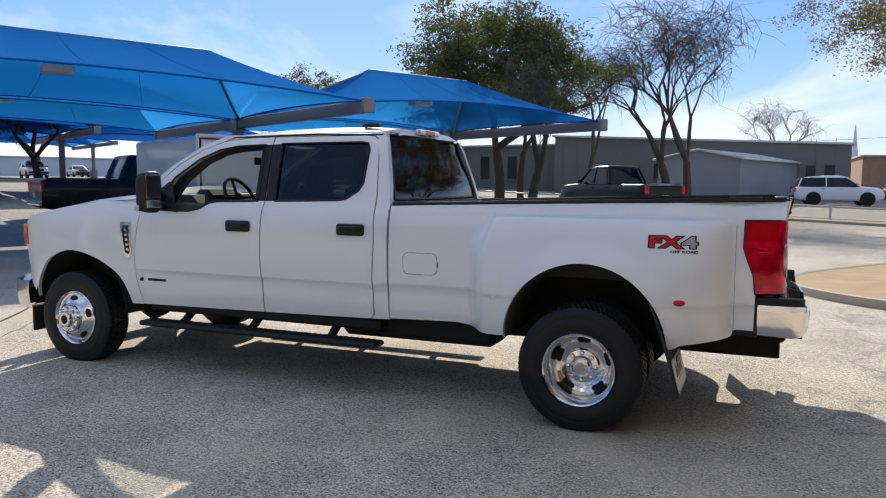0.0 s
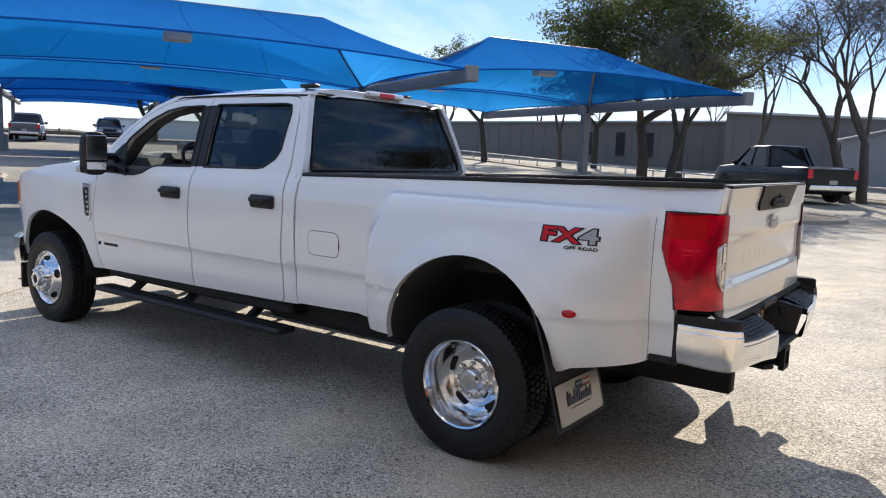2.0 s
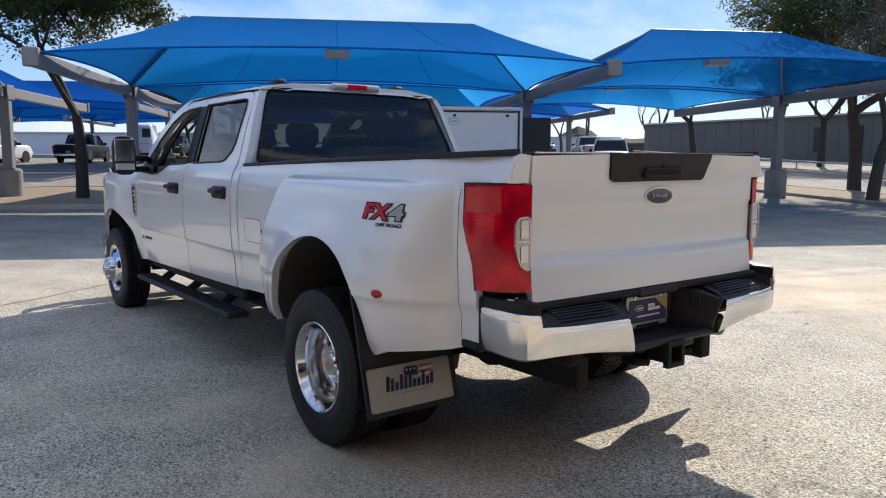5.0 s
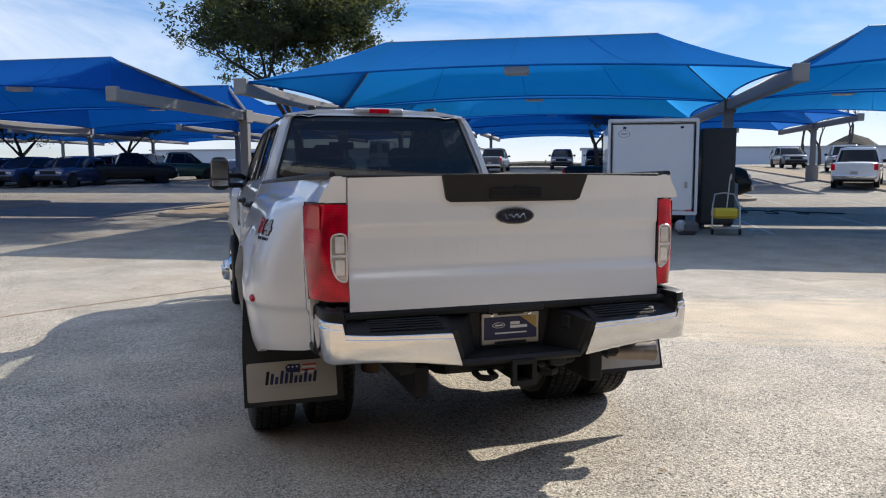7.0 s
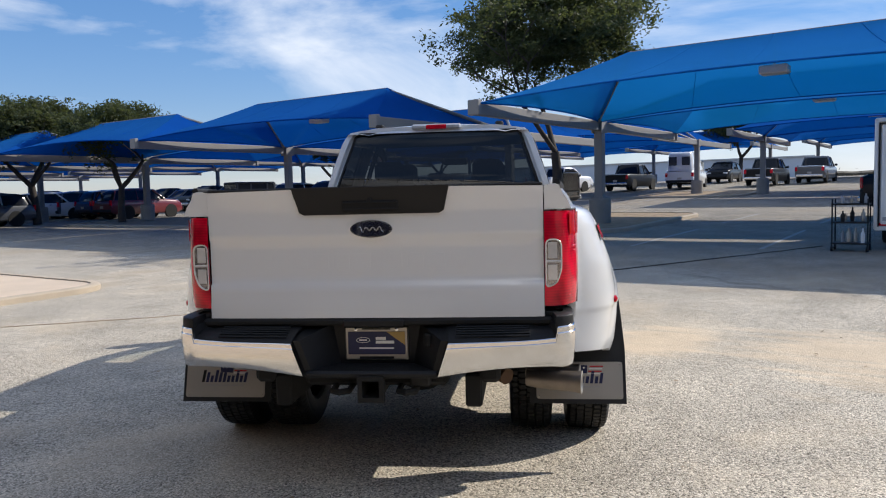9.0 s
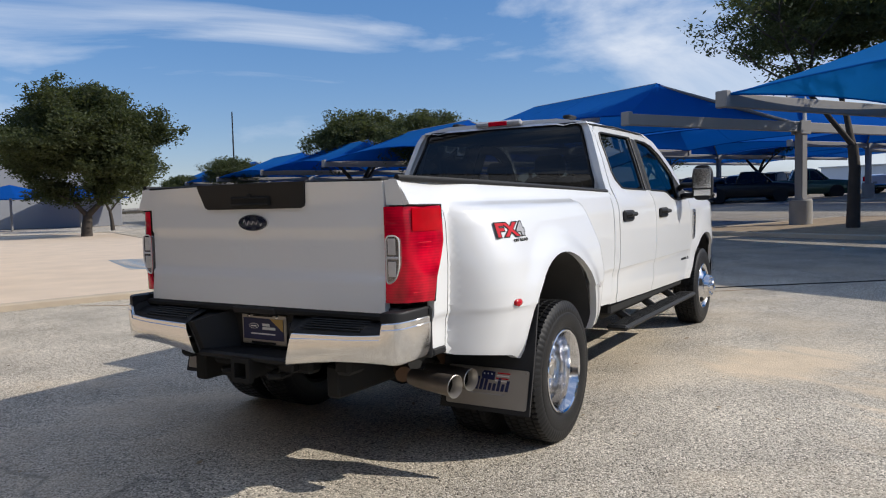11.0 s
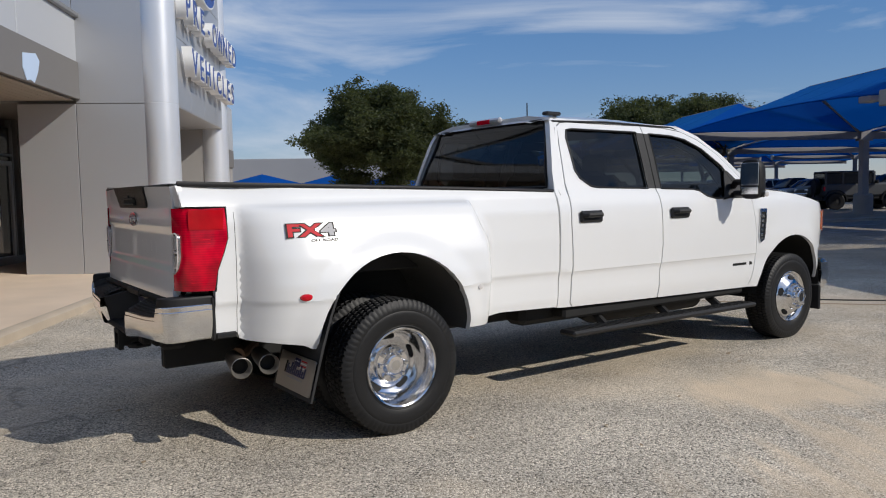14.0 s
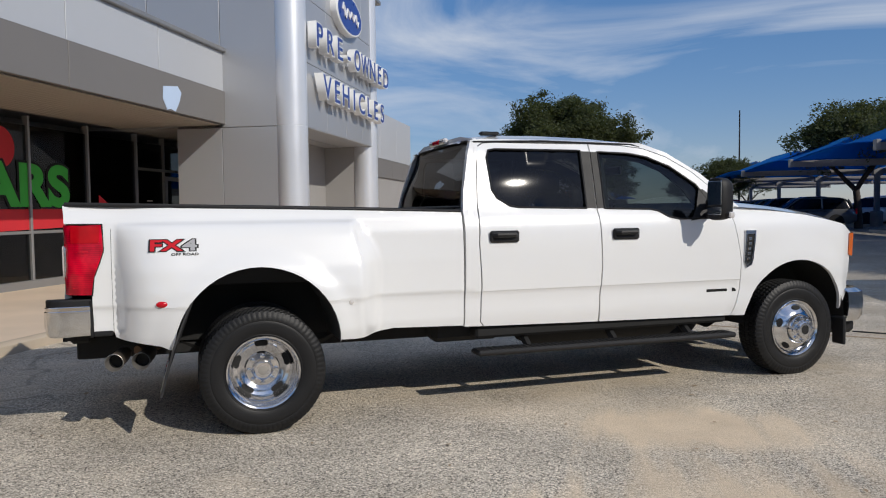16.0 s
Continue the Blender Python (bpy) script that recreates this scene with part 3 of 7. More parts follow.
def rounded(pts, r, n=6):
    """Rounds the corners of an outline."""
    out = []
    m = len(pts)
    for i in range(m):
        p, q, w = Vector(pts[i - 1]), Vector(pts[i]), Vector(pts[(i + 1) % m])
        k = min(r, (q - p).length * 0.49, (w - q).length * 0.49)
        a, b = q + (p - q).normalized() * k, q + (w - q).normalized() * k
        for j in range(n + 1):
            t = j / n
            out.append(tuple(a * (1 - t) ** 2 + q * 2 * t * (1 - t) + b * t * t))
    return out


slab("pavement", rounded([(-7.6, -3.25), (-8.15, -0.7), (-8.7, 3.4), (-42, 3.4), (-42, -7.4), (34, -7.4), (34, -3.25)], 0.9), -0.2, 0.085, CONCRETE,
     "sunlit tan concrete walkway with a kerb before the shop", "walkway", kerb=0.15)
slab("planting_island", rounded([(8.4, 2.45), (6.85, 2.1), (6.1, 0.9), (5.95, -0.6), (13.0, -1.2), (15.0, 1.2), (11.0, 2.25)][::-1], 0.7), -0.2, 0.10, GRASS,
     "small kerbed island of dry winter grass", "planting bed", kerb=0.15)
slab("planting_strip", rounded([(14.2, 9.9), (16.9, 9.9), (16.9, 92), (14.2, 92)], 1.1), -0.2, 0.10, DIRT,
     "long kerbed planting strip of brown mulch and leaf litter", "planting bed", kerb=0.15)
slab("planting_strip", rounded([(25.1, -30), (26.5, -30), (26.5, 95), (25.1, 95)], 0.6), -0.2, 0.10, DIRT,
     "long kerbed planting strip of bare brown soil", "planting bed", kerb=0.15)
for k, (a0, a1, b0, b1) in enumerate(((-11.8, -4.9, 15.6, 24.6), (-33.5, -19.0, 15.8, 21.8), (-62, -42, 17, 24), (3.5, 7.5, 24.5, 34.5), (-25, -7, 39, 45), (-48, -29, 39, 45), (-14, 8, 70, 76))):
    slab("planting_island", rounded([(a0, b0), (a1, b0), (a1, b1), (a0, b1)], 1.4), -0.2, 0.10, DIRT,
         "kerbed parking island of brown mulch under the canopies", "planting bed", kerb=0.15)

# painted bay lines on the lot
k = 0
for a in [x * 2.75 - 50 for x in range(23)]:
    for b0, b1 in ((12.5, 17.6), (20.2, 25.4), (35.5, 40.5)):
        if -11 < a < -5.5:
            continue
        s = Shape()
        s.grid([[LOT @ Vector((a + d, b, slope(a, b) + 0.004)) for d in (-0.05, 0.05)] for b in (b0, (b0 + b1) / 2, b1)], flip=True)
        tagged(s.obj("bay_line", STRIPE, smooth=False), "worn white painted parking line on the paving", "marking", "bay lines", "structure")
for j in range(9):
    s = Shape()
    a, b = -13.2 - j * 0.42, 0.2
    s.grid([[LOT @ Vector((a + d + (bb - b) * 0.25, bb, 0.09)) for d in (-0.09, 0.09)] for bb in (b, b + 2.1)], flip=True)
    tagged(s.obj("hatch_line", STRIPE_BLUE, smooth=False), "faded blue painted hatch line on the concrete", "marking", "hatch lines", "structure")

# ---- shade canopies ----


def canopy_post(a, b0, depth, z=3.42):
    """One post on a concrete pedestal, carrying a long beam both ways."""
    g = slope(a, b0 + depth)
    t = thing("canopy_post", "taupe steel canopy post on a round concrete pedestal", "canopy post", lot(a, b0 + depth, g), "canopy posts")
    Shape().lathe([(0.0, -0.3), (0.34, -0.3), (0.34, 0.84), (0.31, 0.88), (0.0, 0.88)], (0, 0, 0), (0, 0, 1), 24).obj("pedestal", PEDESTAL, t, "round grey concrete pedestal")
    h = z - g
    Shape().box((0, 0, h / 2 + 0.35), (0.27, 0.27, h - 0.72), 0.02).obj("column", POSTM, t)
    Shape().box((0, 0, 0.9), (0.46, 0.46, 0.04), 0.008).obj("base_plate", POSTM, t)
    s = Shape()
    for d in (-1, 1):
        s.box((0, d * depth / 2, h - 0.02), (0.20, depth + 0.05, 0.30), 0.015)
    s.obj("beam", POSTM, t)
    for d in (-1, 1):
        Shape().box((0, d * (depth + 0.06), h), (0.30, 0.16, 0.36), 0.02).obj("end_bracket", POSTM, t, "bright steel end bracket")
    for d in (-1, 1):
        Shape().box((d * 0.15, 0, h - 0.03), (0.05, 0.5, 0.42), 0.01).obj("saddle_plate", POSTM, t)
    return t


def canopy(a0, a1, b0, depth, material, z=3.52, rise=1.38, lamp=True):
    """Two hipped cloth roofs back to back between two beams, with ridge tube, raking struts and lamps."""
    am, w = (a0 + a1) / 2, (a1 - a0) / 2
    t = thing("shade_canopy", "hipped blue shade-cloth canopy stretched over steel beams", "canopy", lot(am, b0 + depth, 0), "shade canopies")
    inset = 2.4
    for side in (-1, 1):
        y0, y1 = side * depth, side * 0.18
        ym = (y0 + y1) / 2
        q = [Vector((-w + 0.1, y0, z)), Vector((w - 0.1, y0, z)), Vector((w - 0.1, y1, z)), Vector((-w + 0.1, y1, z))]
        r0, r1 = Vector((-w + inset, ym, z + rise)), Vector((w - inset, ym, z + rise))
        def sheet(e0, e1, f0, f1, k, h):
            p = e0.lerp(e1, h).lerp(f0.lerp(f1, h), k)
            c = (e0 + e1) / 2
            p += (Vector((0, ym, 0)) - Vector((c.x, c.y, 0))).normalized() * 0.22 * 4 * h * (1 - h) * (1 - k)
            p.z += 0.24 * 4 * h * (1 - h) * (1 - k) * (1 if f0 != f1 else 0.3)
            p.z -= 0.16 * 4 * k * (1 - k) * (0.5 + 2 * h * (1 - h))
            return p

        for edge in ((q[0], q[1], r0, r1), (q[2], q[3], r1, r0), (q[1], q[2], r1, r1), (q[3], q[0], r0, r0)):
            fab = Shape().grid([[tuple(sheet(*edge, i / 8, j / 12)) for j in range(13)] for i in range(9)], flip=side > 0).obj("cloth_panel", material, t, angle=20)
            long_side = edge[2] != edge[3]
            for h in (0.25, 0.5, 0.75) if long_side else ():
                Shape().tube([tuple(sheet(*edge, i / 8, h)) for i in range(9)], 0.006, 4).obj("seam", material, fab)
            Shape().tube([tuple(sheet(*edge, 0.0, j / 12)) for j in range(13)], 0.022, 5).obj("hem", material, fab)
        Shape().tube([tuple(r0 + Vector((0, 0, -0.05))), tuple(r1 + Vector((0, 0, -0.05)))], 0.055, 8).obj("ridge_tube", POSTM, t)
        for e, r in ((-w, r0), (w, r1)):
            Shape().tube([(e * 0.995, y1 * 1.2, z - 0.02), tuple(r + Vector((0, 0, -0.09)))], 0.06, 8).obj("strut", POSTM, t)
            Shape().tube([(e * 0.99, y0 * 0.97, z - 0.02), (e * 0.99, y0 * 0.5, z - 0.03), (e * 0.99, y1 * 2, z - 0.02)], 0.03, 6).obj("edge_cable", POSTM, t)
        if lamp:
            lm = Shape().box((0, ym, z + 0.55), (0.62, 0.42, 0.2), 0.03).obj("lamp", LAMPM, t, "boxy off-white canopy lamp")
            Shape().tube([(0, ym, z + 0.62), (0, ym, z + rise - 0.05)], 0.025, 6).obj("stem", LAMPM, lm)
    return t


ROWS_OF_CANOPIES = [
    (11.4, 7.3, [(-6.6, 5.1), (5.1, 13.6)], CLOTH_FRESH),
    (12.2, 7.3, [(-75, -64), (-64, -53), (-53, -42), (-42, -31.6), (-31.6, -21.3), (-21.3, -10.3)], CLOTH),
    (34.8, 7.3, [(-88, -77), (-77, -66), (-66, -54), (-54, -43), (-43, -32), (-32, -21.3), (-21.3, -10.3), (-6.6, 5.1), (5.1, 14.0)], CLOTH),
    (64.0, 7.3, [(-56, -45), (-45, -34), (-34, -23), (-23, -12), (-8, 3.0), (3.0, 14.0)], CLOTH),
]
for b0, dep, bays, cm in ROWS_OF_CANOPIES:
    ends = sorted({x for bay in bays for x in bay})
    z0 = 3.42 + max(0, slope(0, b0 + dep) - 0.28)
    for a in ends:
        canopy_post(a, b0, dep, z0)
    for a0, a1 in bays:
        canopy(a0, a1, b0, dep, cm, z0 + 0.1)

# ---- the shop ----
shop = thing("shop_building", "silver panelled dealer showroom with a sign tower and recessed glass front", "building", LOT.copy())


def panels(parent, a0, a1, z0, z1, b, na, nz, material, axis="b", depth=0.03, gap=0.012, b_lo=None):
    """Cladding panels side by side on one face, with open joints."""
    for i in range(na):
        for j in range(nz):
            p0, p1 = a0 + (a1 - a0) * i / na + gap / 2, a0 + (a1 - a0) * (i + 1) / na - gap / 2
            q0, q1 = z0 + (z1 - z0) * j / nz + gap / 2, z0 + (z1 - z0) * (j + 1) / nz - gap / 2
            if axis == "b":
                c, sz = ((p0 + p1) / 2, b, (q0 + q1) / 2), (p1 - p0, depth, q1 - q0)
            else:
                c, sz = (b, (p0 + p1) / 2, (q0 + q1) / 2), (depth, p1 - p0, q1 - q0)
            Shape().box(c, sz, 0.004).obj("panel", material, parent)


TOP = 7.3
tower = Shape().box((-12.2, -6.4, (3.25 + TOP - 0.05) / 2), (6.1, 6.62, TOP - 3.3), 0).obj("tower_wall", STUCCO, shop, "grey stucco walls inside the tower's portal", smooth=False)
for c_, s_ in (((-12.15, -4.55, 1.6), (5.9, 0.3, 3.3)), ((-13.6, -8.3, 1.6), (3.1, 2.6, 3.3)), ((-9.32, -5.06, 1.6), (0.46, 1.32, 3.28)), ((-9.35, -3.8, 1.6), (0.55, 1.2, 3.3)), ((-14.85, -3.8, 1.6), (0.55, 1.2, 3.3))):
    Shape().box(c_, s_, 0).obj("portal_wall", STUCCO, shop, smooth=False)
panels(tower, -15.1, -9.5, 3.24, TOP, -3.06, 4, 3, PANEL)
panels(tower, -4.7, -3.3, 0.1, 3.22, -9.06, 1, 1, PANEL, axis="a")
panels(tower, -5.72, -4.7, 0.1, 3.22, -9.06, 1, 1, PANEL, axis="a")
panels(tower, -4.7, -3.3, 3.22, TOP, -9.06, 1, 1, PANEL, axis="a")
panels(tower, -9.6, -4.7, 4.8, TOP, -9.06, 3, 1, PANEL, axis="a")
panels(tower, -14.5, -9.7, 3.2, 3.23, -3.9, 1, 1, PANEL)
Shape().box((-12.2, -6.3, TOP + 0.03), (6.5, 6.7, 0.12), 0.02).obj("parapet_cap", FRAME, tower)
Shape().box((-12.1, -3.78, 3.245), (4.95, 1.45, 0.03), 0.004).obj("portal_soffit", PANEL, tower)
for a in (-9.315, -14.80):
    Shape().lathe([(0.0, -0.1), (0.34, -0.1), (0.34, 3.22), (0.335, 3.225), (0.335, 3.235), (0.34, 3.24), (0.34, TOP), (0, TOP)], (a, -3.29, 0), (0, 0, 1), 40).obj("round_column", COLUMN, tower, "bright round aluminium corner column")
# long wing: fascia bands, soffit, recessed glass
wing = Shape()
wing.box((8.0, -8.3, 4.0), (34.1, 7.1, 1.35), 0)
wing.box((8.0, -10.0, 1.6), (34.1, 4.0, 3.4), 0)
wing = wing.obj("wing_wall", STUCCO, shop, smooth=False)
for k in range(14):
    a0 = -9.05 + k * 2.43
    Shape().box((a0 + 1.215, -4.68, 4.36), (2.415, 0.06, 0.79), 0.006).obj("upper_panel", PANEL_LT, wing)
for k in range(7):
    a0 = -9.05 + k * 4.86
    Shape().box((a0 + 2.43, -4.66, 3.625), (4.85, 0.08, 0.67), 0.006).obj("fascia_panel", FASCIA, wing)
Shape().box((8.0, -4.75, 4.80), (34.2, 0.35, 0.09), 0.015).obj("parapet_cap", FRAME, wing)
for k in range(16):
    Shape().box((8.0, -4.80 - k * 0.146, 3.28), (34.0, 0.138, 0.02), 0.003).obj("soffit_board", SOFFIT, wing)
# storefront
GB, GZ = -7.05, 3.12
front = thing("storefront", "dark glazed shop front with aluminium mullions", "shop window", LOT.copy())
edges = [-11.77, -10.68, -9.58, -7.91, -6.27, -4.6, -2.9, -1.2, 0.5, 2.2, 3.9, 5.6, 7.3, 9.0]
for a0, a1 in zip(edges, edges[1:]):
    rails = [(0.25, 1.15), (1.15, GZ - 0.05)] if a0 > -9.6 else [(2.46, GZ - 0.05)]
    for z0, z1 in rails:
        Shape().box(((a0 + a1) / 2, GB, (z0 + z1) / 2), (a1 - a0 - 0.05, 0.02, z1 - z0 - 0.05), 0.002).obj("pane", SHOPGLASS, front)
        Shape().box(((a0 + a1) / 2, GB, z0), (a1 - a0, 0.10, 0.055), 0.006).obj("transom", FRAME, front)
for a in edges:
    Shape().box((a, GB, 0.09 + GZ / 2), (0.055, 0.12, GZ), 0.006).obj("mullion", FRAME, front)
for a0, a1 in ((-11.77, -10.68), (-10.68, -9.58)):
    Shape().box(((a0 + a1) / 2, GB, 1.25), (a1 - a0 - 0.06, 0.02, 2.35), 0.002).obj("pane", SHOPGLASS, front)
    if a0 == -11.77:
        s = Shape()
        for a in (a0 + 0.09, a1 - 0.09):
            s.box((a, GB + 0.03, 1.22), (0.1, 0.05, 2.22), 0.006)
        s.box(((a0 + a1) / 2, GB + 0.03, 2.28), (a1 - a0 - 0.1, 0.05, 0.1), 0.006)
        s.box(((a0 + a1) / 2, GB + 0.03, 0.22), (a1 - a0 - 0.1, 0.05, 0.2), 0.006)
        d = s.obj("door_frame", PANEL, front, "silver framed glass entrance door")
        Shape().tube([(a1 - 0.2, GB + 0.09, 0.95), (a1 - 0.2, GB + 0.12, 1.0), (a1 - 0.2, GB + 0.12, 1.3), (a1 - 0.2, GB + 0.09, 1.35)], 0.014, 8).obj("handle", CHROME, d)
Shape().box((-2.0, GB, 0.2), (21, 0.14, 0.2), 0.01).obj("sill", FRAME, front)
for k in range(5):
    Shape().box((-10.1, GB + 0.016, 1.75 - k * 0.1), (0.30 if k % 2 else 0.22, 0.004, 0.03)).obj("door_notice", DECAL_WHITE, front)
# showroom behind the glass; its indoor dimness is put into the near-black colour
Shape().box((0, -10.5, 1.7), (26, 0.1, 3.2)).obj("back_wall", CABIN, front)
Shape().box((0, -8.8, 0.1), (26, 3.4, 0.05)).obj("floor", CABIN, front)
FACE = Matrix.Rotation(radians(180), 4, "Z") @ Matrix.Rotation(radians(90), 4, "X")


def on_front(a, b, z):
    return LOT @ Matrix.Translation((a, b, z)) @ FACE


# window lettering
wp = thing("window_lettering", "hand-painted green and red lettering on the shop window", "window sign")
for txt, zz, m, off, dep in (("CARS", 1.95, DECAL_BLACK, 0.055, 0.001), ("CARS", 1.95, GREENP, 0.012, 0.004)):
    text_obj("lettering", txt, 1.0, dep, m, on_front(-5.8, GB + 0.02, zz), wp, bold=off + 0.035, width=1.22)
s = Shape()
s.prism([(-8.26, 1.24), (-4.3, 1.16), (-4.3, 1.55), (-6.5, 1.57), (-8.26, 1.56)], lambda a, z, d: (a, d, z), GB + 0.014, GB + 0.018)
o = s.obj("red_band", REDP, wp)
o.matrix_basis = LOT.copy()
s = Shape()
s.prism([(-9.0, 1.42), (-8.25, 1.0), (-8.25, 1.85)], lambda a, z, d: (a, d, z), GB + 0.014, GB + 0.018)
o = s.obj("red_arrow", REDP, wp)
o.matrix_basis = LOT.copy()
s = Shape()
s.lathe([(0.0, 0), (0.36, 0), (0.36, 0.004), (0, 0.004)], (-5.6, GB + 0.014, 2.62), (0, 1, 0), 28)
o = s.obj("red_balloon", REDP, wp)
o.matrix_basis = LOT.copy()
# tower sign
sign = thing("tower_sign", "blue-faced white channel letters reading pre-owned vehicles under a blue oval", "sign")
for txt, ac, zc, pitch in (("PRE-OWNED", -9.74, 5.13, 0.686), ("VEHICLES", -10.2, 4.12, 0.655)):
    for k, ch in enumerate(txt):
        wid = 0.95 if ch in "WO" else 1.2
        body = text_obj("letter", ch, 0.70, 0.095, SIGN_WHITE, on_front(ac - k * pitch, -2.885, zc), sign, bold=0.03, width=wid)
        text_obj("letter_face", ch, 0.70, 0.004, SIGN_BLUE, on_front(ac - k * pitch, -2.785, zc), sign, bold=0.004, width=wid)
s = Shape()
ov = []
for h, k in ((-0.05, 1.0), (0.10, 1.0), (0.12, 0.96), (0.12, 0.9)):
    ov.append([LOT @ Vector((-12.25 - 1.02 * k * math.cos(q * math.pi / 24), -3.0 + h, 6.2 + 0.48 * k * math.sin(q * math.pi / 24))) for q in range(49)])
s.grid(ov)
s.obj("oval_rim", SIGN_WHITE, sign)
s = Shape()
s.add([LOT @ Vector((-12.25 - 0.94 * math.cos(q * math.pi / 24), -2.878, 6.2 + 0.43 * math.sin(q * math.pi / 24))) for q in range(48)], [tuple(range(48))])
s.obj("oval_face", SIGN_BLUE, sign, "plain blue oval emblem")
o = Shape().tube([(-12.25 + 0.62 - 0.062 * k, -2.870, 6.2 + 0.17 * math.sin(k * 1.25) * (1.0 if k < 6 or k > 16 else 0.55)) for k in range(21)], 0.028, 6).obj("oval_mark", SIGN_WHITE, sign)
o.matrix_basis = LOT.copy()
# torn-off patch on the fascia
s = Shape()
rng = random.Random(4)
s.prism([(-6.68, 3.70), (-6.9, 3.73), (-7.16, 3.77), (-7.29, 3.67), (-7.22, 3.5), (-7.07, 3.3), (-6.92, 3.33), (-6.79, 3.3), (-6.66, 3.48)], lambda a, z, d: (a, d, z), -4.618, -4.61)
o = tagged(s.obj("fascia_patch", PATCHM), "ragged pale blue-white patch on the fascia", "patch")
o.matrix_basis = LOT.copy()
# lower wing beyond the tower
far_wing = thing("far_wing", "lower grey showroom wing beyond the sign tower", "building", LOT.copy())
Shape().box((-21.5, -9.2, 2.5), (10.0, 9.0, 5.1), 0.02).obj("wall", STUCCO, far_wing)
panels(far_wing, -26.5, -16.5, 3.4, 5.1, -4.66, 4, 1, PANEL_LT)
panels(far_wing, -26.5, -16.5, 2.7, 3.4, -4.65, 3, 1, FASCIA)

# ---- cargo trailer under the canopy ----


def cargo_trailer():
    g = slope(2.4, 13)
    t = thing("cargo_trailer", "white enclosed cargo trailer with a large rear door", "trailer", lot(2.45, 12.63, g))
    Shape().box((0, 2.2, 1.44), (1.9, 4.3, 2.05), 0.05).obj("body", TRAILERM, t)
    s = Shape()
    for x in (-0.94, 0.94):
        s.box((x, 0.03, 1.44), (0.07, 0.08, 2.08), 0.01)
    for z in (0.42, 2.46):
        s.box((0, 0.03, z), (1.92, 0.08, 0.08), 0.01)
    s.obj("rear_frame", TRAILERM, t, "white rear door frame")
    d = Shape().box((0, 0.02, 1.43), (1.74, 0.06, 1.9), 0.02).obj("rear_door", TRAILERM, t)
    for x in (-0.72, 0.72):
        Shape().box((x, -0.02, 1.05), (0.06, 0.05, 0.12), 0.01).obj("latch", STEEL, d)
        Shape().box((x * 0.85, -0.03, 2.3), (0.07, 0.04, 0.05), 0.01).obj("hinge", PLASTIC, d)
    s = Shape()
    for x in (-0.89, 0.89):
        s.box((x, 0.0, 1.43), (0.02, 0.05, 1.95))
    s.box((0, 0.0, 2.39), (1.8, 0.05, 0.02))
    s.obj("door_seal", PLASTIC, d)
    s = Shape()
    ov = [[(-0.62 + 0.13 * k * math.cos(q * math.pi / 12), -0.013, 2.17 + 0.085 * k * math.sin(q * math.pi / 12)) for q in range(25)] for k in (1.0, 0.86)]
    s.grid(ov)
    s.box((-0.62, -0.012, 2.17), (0.14, 0.006, 0.03)).obj("decal", DECAL_GREY, d)
    Shape().box((-0.72, -0.012, 0.6), (0.2, 0.006, 0.07)).obj("sticker", DECAL_GREY, d)
    for x in (-0.85, 0.85):
        for y in (1.9, 2.75):
            w = Shape().lathe([(0.17, -0.1), (0.3, -0.1), (0.33, -0.06), (0.33, 0.06), (0.3, 0.1), (0.17, 0.1)], (x, y, 0.33), (1, 0, 0), 24).obj("wheel", RUBBER, t)
            Shape().lathe([(0.0, 0.06), (0.14, 0.06), (0.18, 0.0), (0.17, -0.05)], (x, y, 0.33), (1 if x > 0 else -1, 0, 0), 20).obj("rim", STEEL, w)
    Shape().box((0, 2.2, 0.36), (1.5, 4.2, 0.12), 0.01).obj("chassis", DARK, t)
    for x in (-0.8, 0.8):
        Shape().box((x, 0.02, 0.5), (0.16, 0.05, 0.06), 0.01).obj("tail_lamp", RED_LENS, t)


cargo_trailer()

# ---- the white pickup ----
from mathutils import geometry as geo2


def inside(poly, x, y):
    c = False
    n = len(poly)
    for i in range(n):
        (x0, y0), (x1, y1) = poly[i - 1], poly[i]
        if (y0 > y) != (y1 > y) and x < (x1 - x0) * (y - y0) / (y1 - y0) + x0:
            c = not c
    return c


def dense(poly, step):
    out = []
    n = len(poly)
    for i in range(n):
        a, b = Vector(poly[i]), Vector(poly[(i + 1) % n])
        k = max(1, round((b - a).length / step))
        out += [tuple(a.lerp(b, j / k)) for j in range(k)]
    return out


